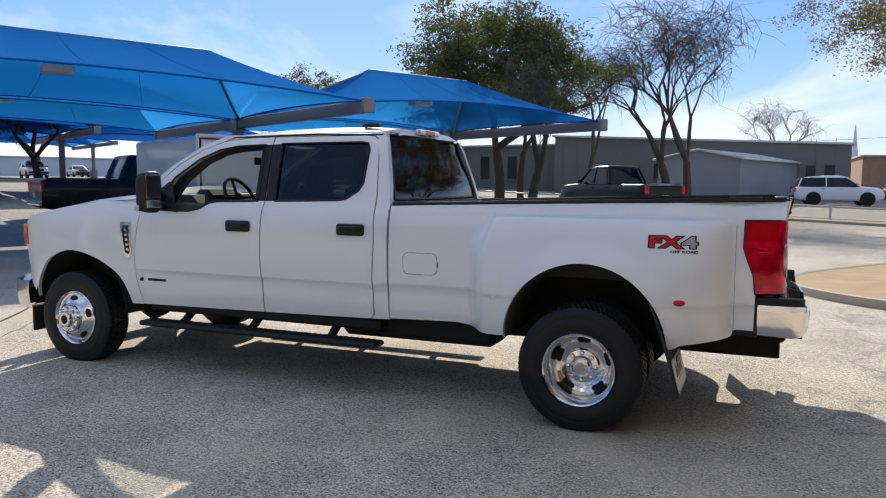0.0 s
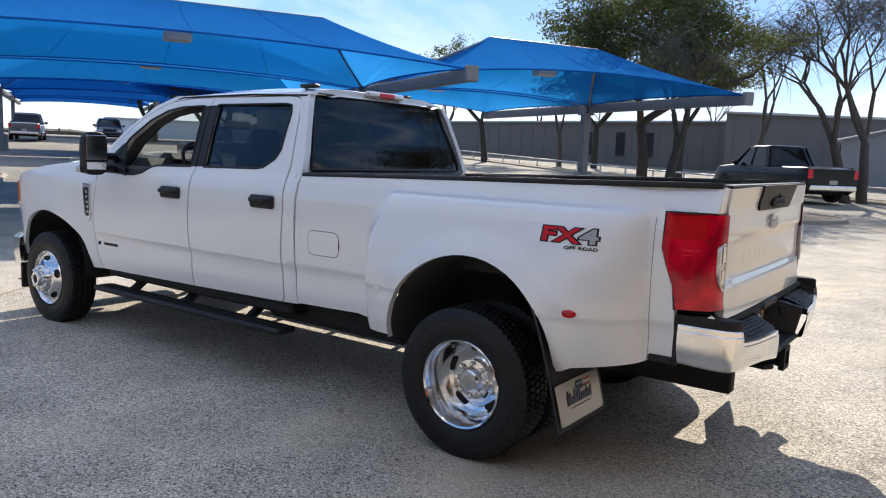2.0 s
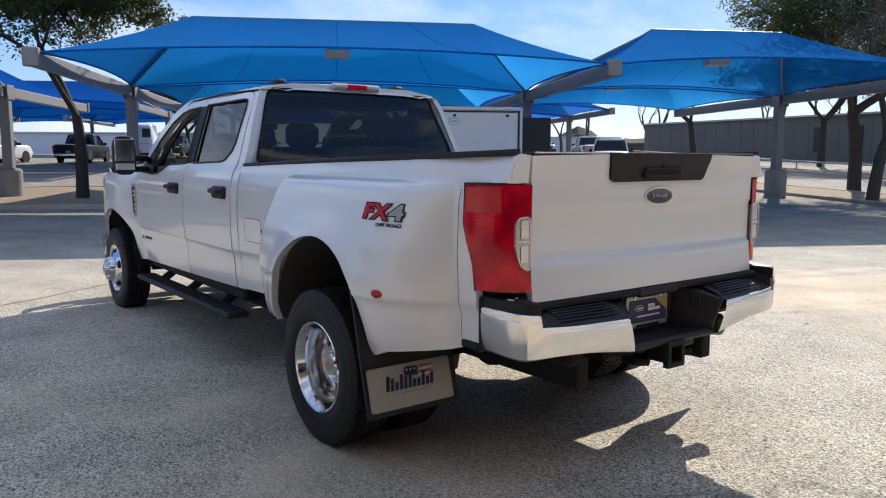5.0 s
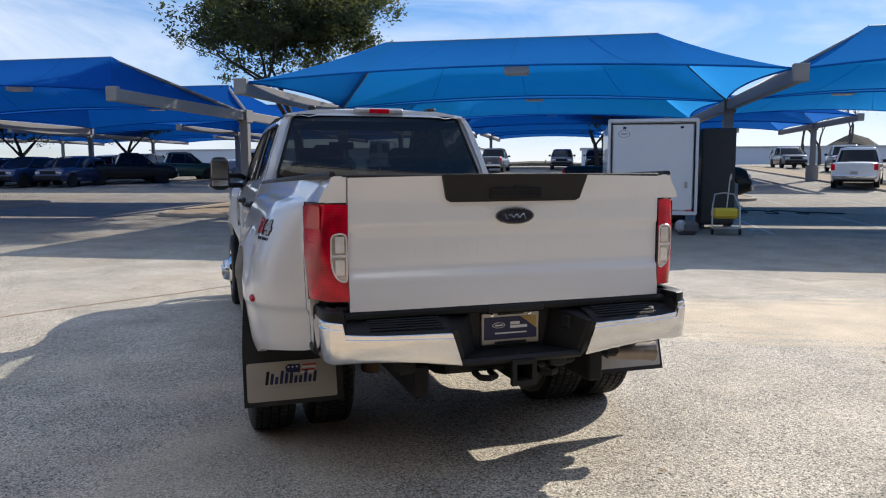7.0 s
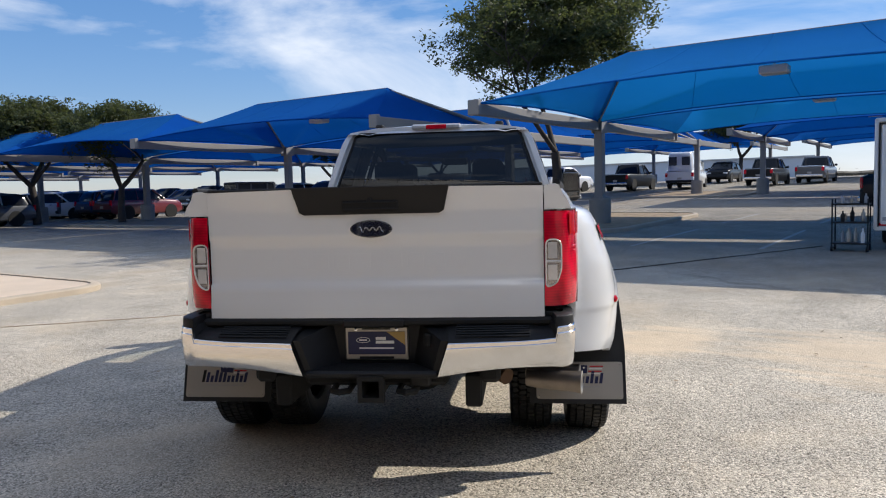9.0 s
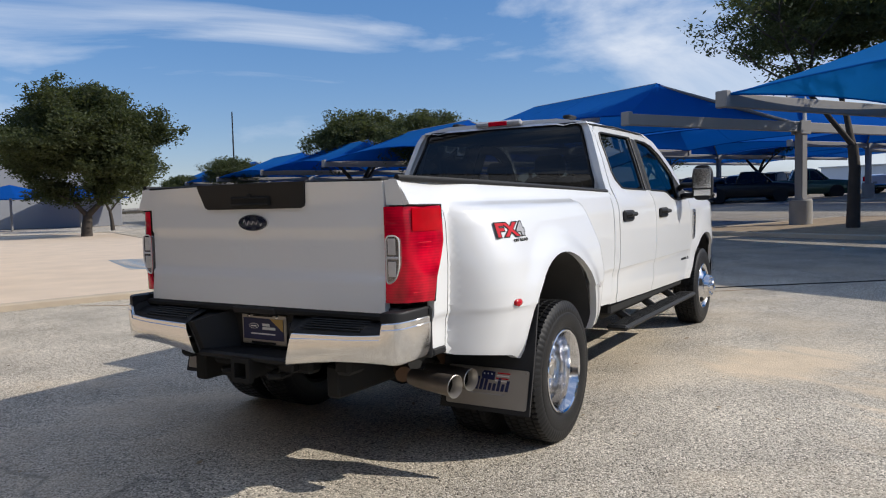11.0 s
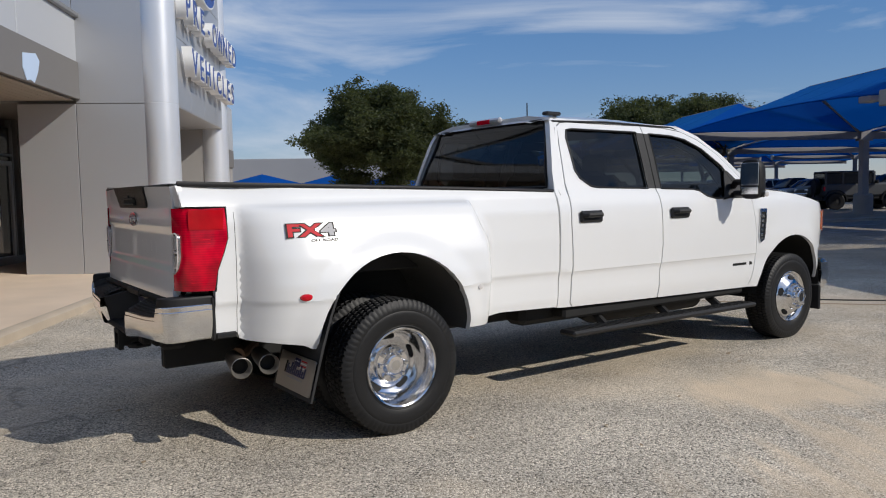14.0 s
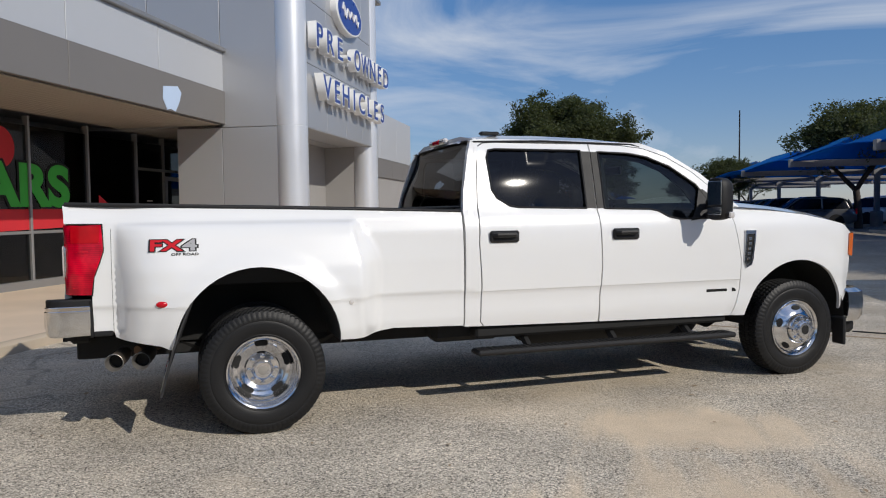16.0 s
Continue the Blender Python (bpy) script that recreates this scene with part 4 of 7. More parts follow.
def skin(outline, place, holes=(), step=0.06, turn=0.03, flip=False, lines=()):
    """A curved sheet over a flat outline with holes; its edges turn inward. place(a, b, depth) lays it in space."""
    loops = [dense(outline, step)] + [dense(h, step) for h in holes]
    for lp in loops:
        for i in range(len(lp) - 1, -1, -1):
            (x0, z0), (x1, z1) = lp[i], lp[(i + 1) % len(lp)]
            cuts = sorted((z - z0) / (z1 - z0) for z in lines if min(z0, z1) + 1e-4 < z < max(z0, z1) - 1e-4)
            lp[i + 1:i + 1] = [(x0 + (x1 - x0) * k, z0 + (z1 - z0) * k) for k in cuts]
    pts, edges = [], []
    for lp in loops:
        k = len(pts)
        pts += lp
        edges += [(k + i, k + (i + 1) % len(lp)) for i in range(len(lp))]
    xs, ys = [p[0] for p in outline], [p[1] for p in outline]
    nx, ny = int((max(xs) - min(xs)) / step), int((max(ys) - min(ys)) / step)
    for z in lines:
        for i in range(1, nx):
            p = (min(xs) + i * step, z)
            if inside(outline, *p) and not any(inside(h, *p) for h in holes) and all((p[0] - q[0]) ** 2 + (p[1] - q[1]) ** 2 > (0.3 * step) ** 2 for lp in loops for q in lp):
                pts.append(p)
    for i in range(1, nx):
        for j in range(1, ny):
            p = (min(xs) + (i + 0.5 * (j % 2)) * step, min(ys) + j * step)
            if any(abs(p[1] - z) < 0.4 * step for z in lines):
                continue
            if inside(outline, *p) and not any(inside(h, *p) for h in holes) and all((p[0] - q[0]) ** 2 + (p[1] - q[1]) ** 2 > (0.5 * step) ** 2 for lp in loops for q in lp):
                pts.append(p)
    vs, _, fs, *_ = geo2.delaunay_2d_cdt([Vector(p) for p in pts], edges, [], 0, 1e-6)
    keep = []
    for f in fs:
        cx, cy = sum(vs[i].x for i in f) / len(f), sum(vs[i].y for i in f) / len(f)
        if inside(outline, cx, cy) and not any(inside(h, cx, cy) for h in holes):
            keep.append(tuple(f))
    s = Shape()
    use = {}
    for f in keep:
        for i in range(len(f)):
            e = (f[i], f[(i + 1) % len(f)])
            use[e] = 1
    rim = [e for e in use if (e[1], e[0]) not in use]
    n = len(vs)
    verts = [place(p.x, p.y, 0.0) for p in vs] + [place(p.x, p.y, turn) for p in vs]
    faces = keep + ([(b, a, a + n, b + n) for a, b in rim] if turn else [])
    used = sorted({i for f in faces for i in f})
    remap = {i: k for k, i in enumerate(used)}
    s.add([verts[i] for i in used], [tuple(remap[i] for i in (f[::-1] if flip else f)) for f in faces])
    return s


CAB_Y = [(0.45, 0.94), (0.55, 0.968), (0.66, 0.992), (0.80, 0.998), (0.842, 1.007), (0.852, 1.0135), (1.0, 1.024), (1.18, 1.026), (1.30, 1.018), (1.38, 1.0), (1.43, 0.968), (1.46, 0.952), (1.70, 0.878), (1.92, 0.802), (1.98, 0.765), (2.02, 0.73)]
BED_Y = [(0.5, 0.955), (0.58, 0.975), (0.66, 0.992), (0.82, 0.999), (0.853, 1.007), (0.863, 1.0135), (1.1, 1.022), (1.3, 1.014), (1.40, 0.99), (1.45, 0.965), (1.5, 0.928), (1.55, 0.90)]
FLARE = [(0.5, 0.165), (0.62, 0.188), (0.8, 0.204), (0.95, 0.198), (1.08, 0.172), (1.18, 0.142), (1.27, 0.112), (1.32, 0.096), (1.35, 0.086), (1.370, 0.072), (1.384, 0.044), (1.394, 0.012), (1.40, 0.0)]


def cab_y(x, z):
    y = lerp(CAB_Y, z)
    y -= 0.06 * ease(-4.75, -5.3, x) + 0.05 * ease(-5.0, -5.3, x)
    if x < -3.85:
        r = math.hypot((x + 4.5) / 0.53, (z - 0.47) / 0.53)
        y += 0.022 * (1 - ease(1.0, 1.45, r))
        y -= 0.02 * ease(1.22, 1.45, z)
    return y


def bed_y(x, z):
    y = lerp(BED_Y, z)
    # rounded leading corner
    dx = max(0.0, -0.56 - x)
    k = (1 - ease(0.35, 1.08, math.hypot(dx / 0.26, max(0.0, z - 1.10) / 0.27 * ease(0.0, 0.16, dx)))) * (1 - min(1.0, max(0.0, (x - 0.36) / 0.530)) ** 5.0)
    y -= 0.048 * ease(0.5, 0.98, x)
    y += lerp(FLARE, z) * k
    r = math.hypot((x - 0.015) / 0.53, (z - 0.57) / 0.53)
    y += 0.026 * k * (1 - ease(1.0, 1.28, r))
    return y


def nose_x(x, sg):
    """The nose stands a little askew to the cab."""
    return x - 0.05 * ease(-3.95, -4.4, x) if sg < 0 else x + 0.04 * ease(-4.9, -5.2, x)


def nose_y(x, sg):
    return 0.06 * ease(-3.95, -4.4, x) if sg < 0 else 0.0


def flap_x(z):
    return lerp([(0.3, 0.625), (0.6, 0.545), (0.8, 0.47), (0.95, 0.40)], z)


truck = thing("pickup_truck", "white crew-cab dual-rear-wheel pickup truck with chrome bumper, parked", "truck")


def sidep(fn, sg, off=0.0):
    return lambda x, z, d: (x, sg * (fn(x, z) + off - d), z)


def arc(cx, cz, rx, rz, a0, a1, n):
    return [(cx + rx * math.cos(radians(a0 + (a1 - a0) * i / n)), cz + rz * math.sin(radians(a0 + (a1 - a0) * i / n))) for i in range(n + 1)]


F_ARCH = arc(-4.49, 0.47, 0.53, 0.525, 8, 172, 22)
R_ARCH = arc(0.015, 0.57, 0.53, 0.53, 2, 180, 24)
FENDER = [(-3.845, 0.555)] + [(-3.845, 0.545)] + F_ARCH + [(-5.06, 0.60), (-5.16, 0.70), (-5.165, 1.0), (-5.17, 1.22), (-5.05, 1.285), (-4.6, 1.375), (-4.2, 1.425), (-3.90, 1.445), (-3.815, 1.40), (-3.845, 1.31), (-3.905, 1.02), (-3.905, 0.78), (-3.86, 0.60)]
DOOR_F = [(-3.838, 0.545), (-2.599, 0.565), (-2.595, 0.75), (-2.605, 1.0), (-2.593, 1.44), (-2.615, 1.966), (-2.9, 1.958), (-3.1, 1.935), (-3.3, 1.868), (-3.52, 1.745), (-3.72, 1.585), (-3.86, 1.445), (-3.81, 1.40), (-3.838, 1.31), (-3.898, 1.02), (-3.898, 0.78), (-3.853, 0.60)]
WIN_F = [(-3.74, 1.365), (-3.32, 1.36), (-3.22, 1.38), (-3.13, 1.43), (-3.06, 1.442), (-2.655, 1.452), (-2.675, 1.905), (-2.95, 1.895), (-3.12, 1.868), (-3.32, 1.79), (-3.54, 1.64)]
DOOR_R = [(-2.584, 0.565), (-1.63, 0.585), (-1.60, 0.62), (-1.603, 0.9), (-1.585, 1.2), (-1.60, 1.5), (-1.632, 1.8), (-1.655, 1.93), (-1.70, 1.958), (-1.78, 1.966), (-2.604, 1.966), (-2.582, 1.44), (-2.594, 1.0), (-2.584, 0.75)]
WIN_R = [(-2.50, 1.455), (-1.93, 1.468), (-1.86, 1.478), (-1.76, 1.54), (-1.725, 1.60), (-1.715, 1.85), (-1.735, 1.905), (-1.79, 1.915), (-2.52, 1.912)]
CPOST = [(-1.622, 0.585), (-1.475, 0.59), (-1.475, 1.44), (-1.50, 1.60), (-1.575, 1.90), (-1.61, 1.985), (-1.72, 2.0), (-3.1, 1.985), (-3.32, 1.905), (-3.6, 1.74), (-3.98, 1.43), (-3.88, 1.45), (-3.725, 1.592), (-3.525, 1.752), (-3.305, 1.876), (-3.1, 1.943), (-2.9, 1.966), (-1.78, 1.974), (-1.70, 1.966), (-1.648, 1.935), (-1.625, 1.8), (-1.592, 1.5), (-1.577, 1.2), (-1.595, 0.9), (-1.592, 0.62)]
BEDSIDE = [(-1.462, 0.60), (-0.93, 0.615), (-0.82, 0.60), (-0.62, 0.585), (-0.515, 0.59)] + R_ARCH[::-1] + [(0.55, 0.588), (0.575, 0.592), (0.62, 0.615), (0.76, 0.636), (0.875, 0.650), (0.905, 0.662), (0.915, 0.698), (1.035, 0.70), (1.035, 0.94), (1.022, 1.05), (0.985, 1.15), (0.962, 1.22), (0.965, 1.392), (1.188, 1.395), (1.192, 1.44), (1.194, 1.512), (1.12, 1.51), (0.907, 1.503), (-0.2, 1.478), (-1.455, 1.438)]
for sg in (-1, 1):
    fl = sg > 0
    fender = skin(FENDER, lambda x, z, d: (nose_x(x, sg), sg * (cab_y(x, z) + nose_y(x, sg) - d), z), step=0.045, turn=0.03, flip=fl).obj("front_fender", PAINT_WHITE, truck)
    fd = skin(DOOR_F, sidep(cab_y, sg), [WIN_F], 0.05, 0.05, fl, (0.842, 0.852)).obj("front_door", PAINT_WHITE, truck, angle=24)
    rd = skin(DOOR_R, sidep(cab_y, sg), [WIN_R], 0.05, 0.05, fl, (0.842, 0.852)).obj("rear_door", PAINT_WHITE, truck, angle=24)
    skin(CPOST, sidep(cab_y, sg, -0.004), (), 0.05, 0.05, fl, (0.842, 0.852)).obj("cab_side", PAINT_WHITE, truck)
    skin(BEDSIDE, sidep(bed_y, sg), (), 0.022, 0.04, fl, (0.853, 0.863, 1.275, 1.32, 1.35, 1.370, 1.384, 1.396)).obj("bed_side", PAINT_WHITE, truck)
    s = Shape()
    s.prism([(0.817, 1.392), (0.915, 1.392), (0.91, 1.44), (0.885, 1.508), (0.817, 1.508)], lambda y, z, d: (d + 0.012 * ease(1.40, 1.515, z), sg * y, z), 1.16, 1.190)
    s.obj("bed_corner_post", PAINT_WHITE, truck)
    if sg > 0:
        skin(WIN_F, sidep(cab_y, sg, -0.014), (), 0.08, 0.004, fl).obj("window", PTINT, fd, "dark tinted window")
    skin(WIN_R, sidep(cab_y, sg, -0.014), (), 0.08, 0.004, fl).obj("window", TINT, rd, "dark tinted window")
    for d, w in ((fd, WIN_F), (rd, WIN_R)):
        s = Shape()
        loop = dense(w, 0.04)
        s.tube([(x, sg * (cab_y(x, z) + 0.002), z) for x, z in loop + loop[:1]], 0.008, 5, False)
        s.obj("window_seal", PLASTIC, d)
    liner = [(-3.60, 1.376), (-3.32, 1.371), (-3.22, 1.391), (-3.13, 1.441), (-3.06, 1.453), (-2.745, 1.461), (-2.757, 1.862), (-2.95, 1.852), (-3.10, 1.826), (-3.28, 1.75), (-3.46, 1.60)]
    skin([(-3.16 + (x + 3.16) * 1.1, 1.62 + (z - 1.62) * 1.14) for x, z in WIN_F], sidep(cab_y, sg, -0.075), [liner], 0.08, 0.02, fl).obj("window_liner", PLASTIC, fd)
    skin([(-2.665, 1.456), (-2.592, 1.452), (-2.612, 1.905), (-2.68, 1.902)], sidep(cab_y, sg, 0.004), (), 0.06, 0.01, fl).obj("pillar_trim", PLASTIC, fd)
    skin([(-2.582, 1.452), (-2.495, 1.458), (-2.515, 1.908), (-2.604, 1.906)], sidep(cab_y, sg, 0.004), (), 0.06, 0.01, fl).obj("pillar_trim", PLASTIC, rd)
    skin([(-3.86, 1.40), (-3.42, 1.345), (-3.50, 1.44), (-3.56, 1.60), (-3.60, 1.60), (-3.74, 1.49), (-3.84, 1.41)], sidep(cab_y, sg, 0.006), (), 0.08, 0.01, fl).obj("mirror_base", PLASTIC, fd)
    # handles
    for d, x0 in ((fd, -2.805), (rd, -1.775)):
        s = Shape().box((x0, sg * 1.032, 1.252), (0.235, 0.03, 0.088), 0.02)
        h = s.obj("door_handle", PLASTIC, d, "black pull handle")
        Shape().tube([(x0 - 0.09, sg * 1.04, 1.262), (x0 - 0.07, sg * 1.07, 1.264), (x0 + 0.07, sg * 1.07, 1.264), (x0 + 0.09, sg * 1.04, 1.262)], 0.018, 8).obj("grip", PLASTIC, h)
    # mirror
    mz = 1.515
    m = Shape()
    rows = []
    for x, ky, kz in ((-3.622, 0.30, 0.45), (-3.616, 0.52, 0.66), (-3.598, 0.76, 0.86), (-3.565, 0.93, 0.96), (-3.520, 1.0, 1.0), (-3.488, 0.99, 0.995), (-3.480, 0.94, 0.965)):
        ring = [2 * math.pi * q / 32 for q in range(33)]
        rows.append([(x, sg * 1.22 + 0.096 * ky * math.copysign(abs(math.cos(q)) ** 0.55, math.cos(q)), mz + 0.168 * kz * math.copysign(abs(math.sin(q)) ** 0.55, math.sin(q))) for q in ring])
    m.grid(rows, flip=True)
    m.add(rows[0][:-1], [tuple(range(32))])
    m.add(rows[-1][:-1], [tuple(range(32))[::-1]])
    m = m.obj("mirror", PLASTIC, truck, "black towing mirror on twin arms")
    s = Shape().box((-3.552, sg * 1.22, mz - 0.118), (0.10, 0.212, 0.07), 0.03).obj("lower_cap", PLASTIC, m)
    for k in (-0.02, -0.12):
        Shape().tube([(-3.660, sg * 0.93, mz + k - 0.05), (-3.580, sg * 1.02, mz + k), (-3.540, sg * 1.12, mz + k)], 0.028, 8).obj("arm", PLASTIC, m)
    Shape().box((-3.481, sg * 1.22, mz + 0.045), (0.008, 0.165, 0.19), 0.003).obj("mirror_glass", CHROME, m)
    Shape().box((-3.481, sg * 1.22, mz - 0.095), (0.008, 0.16, 0.06), 0.003).obj("spotter_glass", CHROME, m)
    Shape().box((-3.560, sg * 1.325, mz - 0.125), (0.05, 0.02, 0.045), 0.008).obj("signal_lens", CLEAR_LENS, m)
    # fender vent badge
    s = skin([(-4.045, 1.255), (-3.935, 1.255), (-3.925, 1.0), (-3.95, 0.945), (-4.0, 0.97), (-4.015, 1.02)], sidep(cab_y, sg, 0.012), [[(-4.028, 1.225), (-3.95, 1.225), (-3.94, 1.0), (-3.955, 0.975), (-3.99, 0.99), (-4.0, 1.03)]], 0.04, 0.015, fl)
    v = s.obj("vent_surround", CHROME, fender, "bright surround of the fender vent")
    skin([(-4.028, 1.225), (-3.95, 1.225), (-3.94, 1.0), (-3.955, 0.975), (-3.99, 0.99), (-4.0, 1.03)], sidep(cab_y, sg, 0.004), (), 0.05, 0.0, fl).obj("vent_grille", PLASTIC, v)
    for k in range(5):
        z = 1.185 - k * 0.042
        Shape().box((-3.985 + k * 0.004, sg * (cab_y(-3.98, z) + 0.008), z), (0.03, 0.008, 0.024), 0.003).obj("badge_bar", CHROME, v)
    # fuel door line on the driver's side
    if sg < 0:
        pts = rounded([(-1.34, 0.945), (-1.07, 0.945), (-1.07, 1.10), (-1.34, 1.10)], 0.05)
        skin(pts, sidep(bed_y, sg, 0.002), (), 0.06, 0.006, fl).obj("fuel_door", PAINT_WHITE, truck)
        Shape().tube([(x, sg * (bed_y(x, z) + 0.0005), z) for x, z in pts + pts[:1]], 0.0024, 5, False).obj("fuel_door_gap", DARK, truck)
        Shape().box((-1.068, sg * 1.021, 1.02), (0.008, 0.008, 0.035), 0.002).obj("fuel_door_notch", DARK, truck)
    # shut line behind the flare
    Shape().tube([(0.916, sg * (bed_y(0.916, z_ / 100) + 0.0008), z_ / 100) for z_ in range(68, 137, 1)], 0.0012, 6, False).obj("panel_gap", PLASTIC, truck)
    # side marker, sensor
    mk = Shape()
    mk.lathe([(0.0, 0.016), (0.02, 0.014), (0.034, 0.006), (0.036, -0.01)], (0, 0, 0), (0, sg, 0), 20)
    mk.v = [(p[0] * 1.05 + 0.61, p[1] + sg * bed_y(0.61, 0.885), p[2] * 0.56 + 0.885) for p in mk.v]
    mk.obj("side_marker", RED_DEEP, truck, "small red side marker lamp")
    Shape().lathe([(0.0, 0.008), (0.016, 0.006), (0.018, -0.01)], (-0.585, sg * bed_y(-0.585, 0.845), 0.845), (0, sg, 0), 16).obj("reflector", CLEAR_LENS, truck)
    # decals
    lean = math.degrees(math.atan2(bed_y(0.52, 1.20) - bed_y(0.52, 1.27), 0.07))
    for txt, dx, zz, size, dm, wd, out in (("FX", -0.05, 1.247, 0.101, DECAL_BLACK, 1.62, 0.0015), ("FX", -0.05, 1.247, 0.100, DECAL_RED, 1.62, 0.003), ("4", 0.098, 1.247, 0.101, DECAL_BLACK, 1.75, 0.0015), ("4", 0.098, 1.247, 0.100, DECAL_GREY, 1.75, 0.003), ("OFF ROAD", 0.068, 1.193, 0.022, DECAL_BLACK, 1.5, 0.002)):
        x0 = (0.558 if sg < 0 else 0.535) + dx * -sg
        y0 = bed_y(x0, zz) + out
        yaw = math.atan2(bed_y(x0 - 0.06, zz) - bed_y(x0 + 0.06, zz), 0.12) * -sg
        mm = Matrix.Translation((x0, sg * y0, zz)) @ Matrix.Rotation((0 if sg < 0 else math.pi) + yaw, 4, "Z") @ Matrix.Rotation(radians(90 - lean), 4, "X")
        text_obj("badge_lettering", txt, size, 0.0008, dm, mm, truck, bold=0.0085 if size > 0.1005 else 0.0032 if size > 0.05 else 0.0006, width=wd)
    for k, (x0, wd) in enumerate(((-3.84, 0.06), (-3.68, 0.2))):
        Shape().box((x0 - (0.02 if k == 0 else 0), sg * (cab_y(-3.7, 0.765) + 0.001), 0.765), (wd, 0.004, 0.030 if k == 0 else 0.022), 0.001).obj("door_badge", DECAL_BLACK, fd)
    # running board
    b = Shape().box((-2.68, sg * 1.0, 0.398), (2.28, 0.17, 0.042), 0.016).obj("running_board", PLASTIC, truck, "black step board with tread strip")
    for k in range(46):
        Shape().box((-3.74 + k * 0.047, sg * 1.0, 0.4195), (0.024, 0.13, 0.006)).obj("tread_rib", DARK, b)
    for x0 in (-3.45, -2.75, -2.0):
        Shape().tube([(x0, sg * 0.72, 0.56), (x0, sg * 0.85, 0.47), (x0, sg * 0.95, 0.40)], 0.035, 6).obj("bracket", DARK, b)
    # headlamp side, nose
    skin([(-5.20, 1.0), (-5.13, 1.02), (-5.145, 1.205), (-5.215, 1.21)], lambda x, z, d: (nose_x(x, sg), sg * (cab_y(x, z) + nose_y(x, sg) + 0.012 - d), z), (), 0.03, 0.03, fl).obj("turn_lens", AMBER_LENS, truck, "amber wrap-round turn signal")
    rows = []
    for i in range(7):
        y = 0.55 + 0.37 * i / 6
        xx = -5.30 + 0.13 * (i / 6) ** 2.2
        rows.append([(xx + 0.01, sg * y, 0.98), (xx - 0.015, sg * y, 1.05), (xx - 0.01, sg * y, 1.15), (xx + 0.02, sg * y, 1.215)])
    Shape().grid(rows, flip=fl).obj("headlamp", CLEAR_LENS, truck)
    # front bumper
    rows = []
    for x, y in ((-5.13, 0.97), (-5.25, 0.965), (-5.34, 0.93), (-5.40, 0.84), (-5.43, 0.6), (-5.44, 0.0)):
        x, y = nose_x(x, sg), y + nose_y(x, sg) * ease(0.0, 0.8, y)
        rows.append([(x + 0.02, sg * (y - 0.02), 0.42), (x, sg * y, 0.47), (x - 0.01, sg * (y + 0.005), 0.58), (x, sg * y, 0.68), (x + 0.04, sg * (y - 0.03), 0.715)])
    Shape().grid(rows, flip=fl).obj("front_bumper", CHROME, truck)
    Shape().box((nose_x(-5.06, sg), sg * (0.93 + nose_y(-5.06, sg)), 0.34), (0.03, 0.14, 0.24), 0.01).obj("front_mud_guard", FLAPRUB, truck)
    # tail lamp: wraps the corner
    rows = []
    nz = 16
    for j in range(nz + 1):
        z = 0.94 + 0.445 * j / nz
        xl = lerp([(0.94, 1.035), (1.05, 1.022), (1.15, 0.985), (1.22, 0.962), (1.385, 0.967)], z)
        row = []
        for i in range(9):
            k = i / 8
            if i <= 4:
                x = xl + (1.165 - xl) * (i / 4)
                y = lerp(BED_Y, 1.2) - 0.046 - 0.055 * (i / 4) ** 1.6
            else:
                q = (i - 4) / 4
                x = 1.165 + 0.045 * math.sin(q * math.pi / 2)
                y = lerp(BED_Y, 1.2) - 0.101 - 0.103 * (q ** 1.35)
            bulge = 0.012 * math.sin(math.pi * min(1, max(0, j / nz)))
            row.append((x, sg * (y + bulge * (1 if i < 5 else 0.2)), z))
        rows.append(row)
    tl = Shape().grid(rows, flip=not fl)
    tl.box((1.09, sg * 0.875, 1.16), (0.15, 0.06, 0.42), 0.02)
    tl = tl.obj("tail_lamp", TAIL_LENS, truck, "tall red wrap-round tail lamp", angle=50)
    s = Shape()
    ring = rounded([(0.822, 1.025), (0.87, 1.045), (0.893, 1.11), (0.893, 1.25), (0.822, 1.254)], 0.03)
    s.prism([(y, z) for y, z in ring], lambda y, z, d: (1.207 + d - 0.10 * max(0, y - 0.82) ** 1.2, sg * y, z), -0.02, 0.003)
    lens = s.obj("reverse_lens", REFLECTOR, tl, "clear reversing lens over bright cells")
    Shape().tube([(1.211 - 0.10 * max(0, y - 0.82) ** 1.2, sg * y, z) for y, z in ring + ring[:1]], 0.004, 5, False).obj("lens_rim", CLEAR_LENS, lens)
    Shape().box((1.203, sg * 0.857, 1.15), (0.018, 0.068, 0.012), 0.003).obj("lens_divider", CLEAR_LENS, lens)
    for zc, hh in ((1.098, 0.07), (1.202, 0.075)):
        Shape().box((1.2095, sg * 0.853, zc), (0.004, 0.042, hh), 0.0015).obj("lens_cell", CLEAR_LENS, lens)
    for k in range(12):
        z = 0.985 + k * 0.021
        Shape().tube([(xq, sg * (lerp(BED_Y, 1.2) - 0.046 - 0.055 * max(0, (xq - 1.0) / 0.165) ** 1.6 + 0.005), z) for xq in (1.05, 1.08, 1.12, 1.15)], 0.003, 4).obj("lens_rib", RED_LENS, tl)
    skin([(0.985, 1.27), (1.155, 1.27), (1.155, 1.375), (0.98, 1.375)], lambda x, z, d: (x, sg * (lerp(BED_Y, 1.2) - 0.046 - 0.055 * max(0, (x - 0.965) / 0.2) ** 1.6 + 0.014 - d), z), (), 0.03, 0.004, fl).obj("inner_lens", RED_DEEP, tl)
    # lamp gasket
    s = Shape()
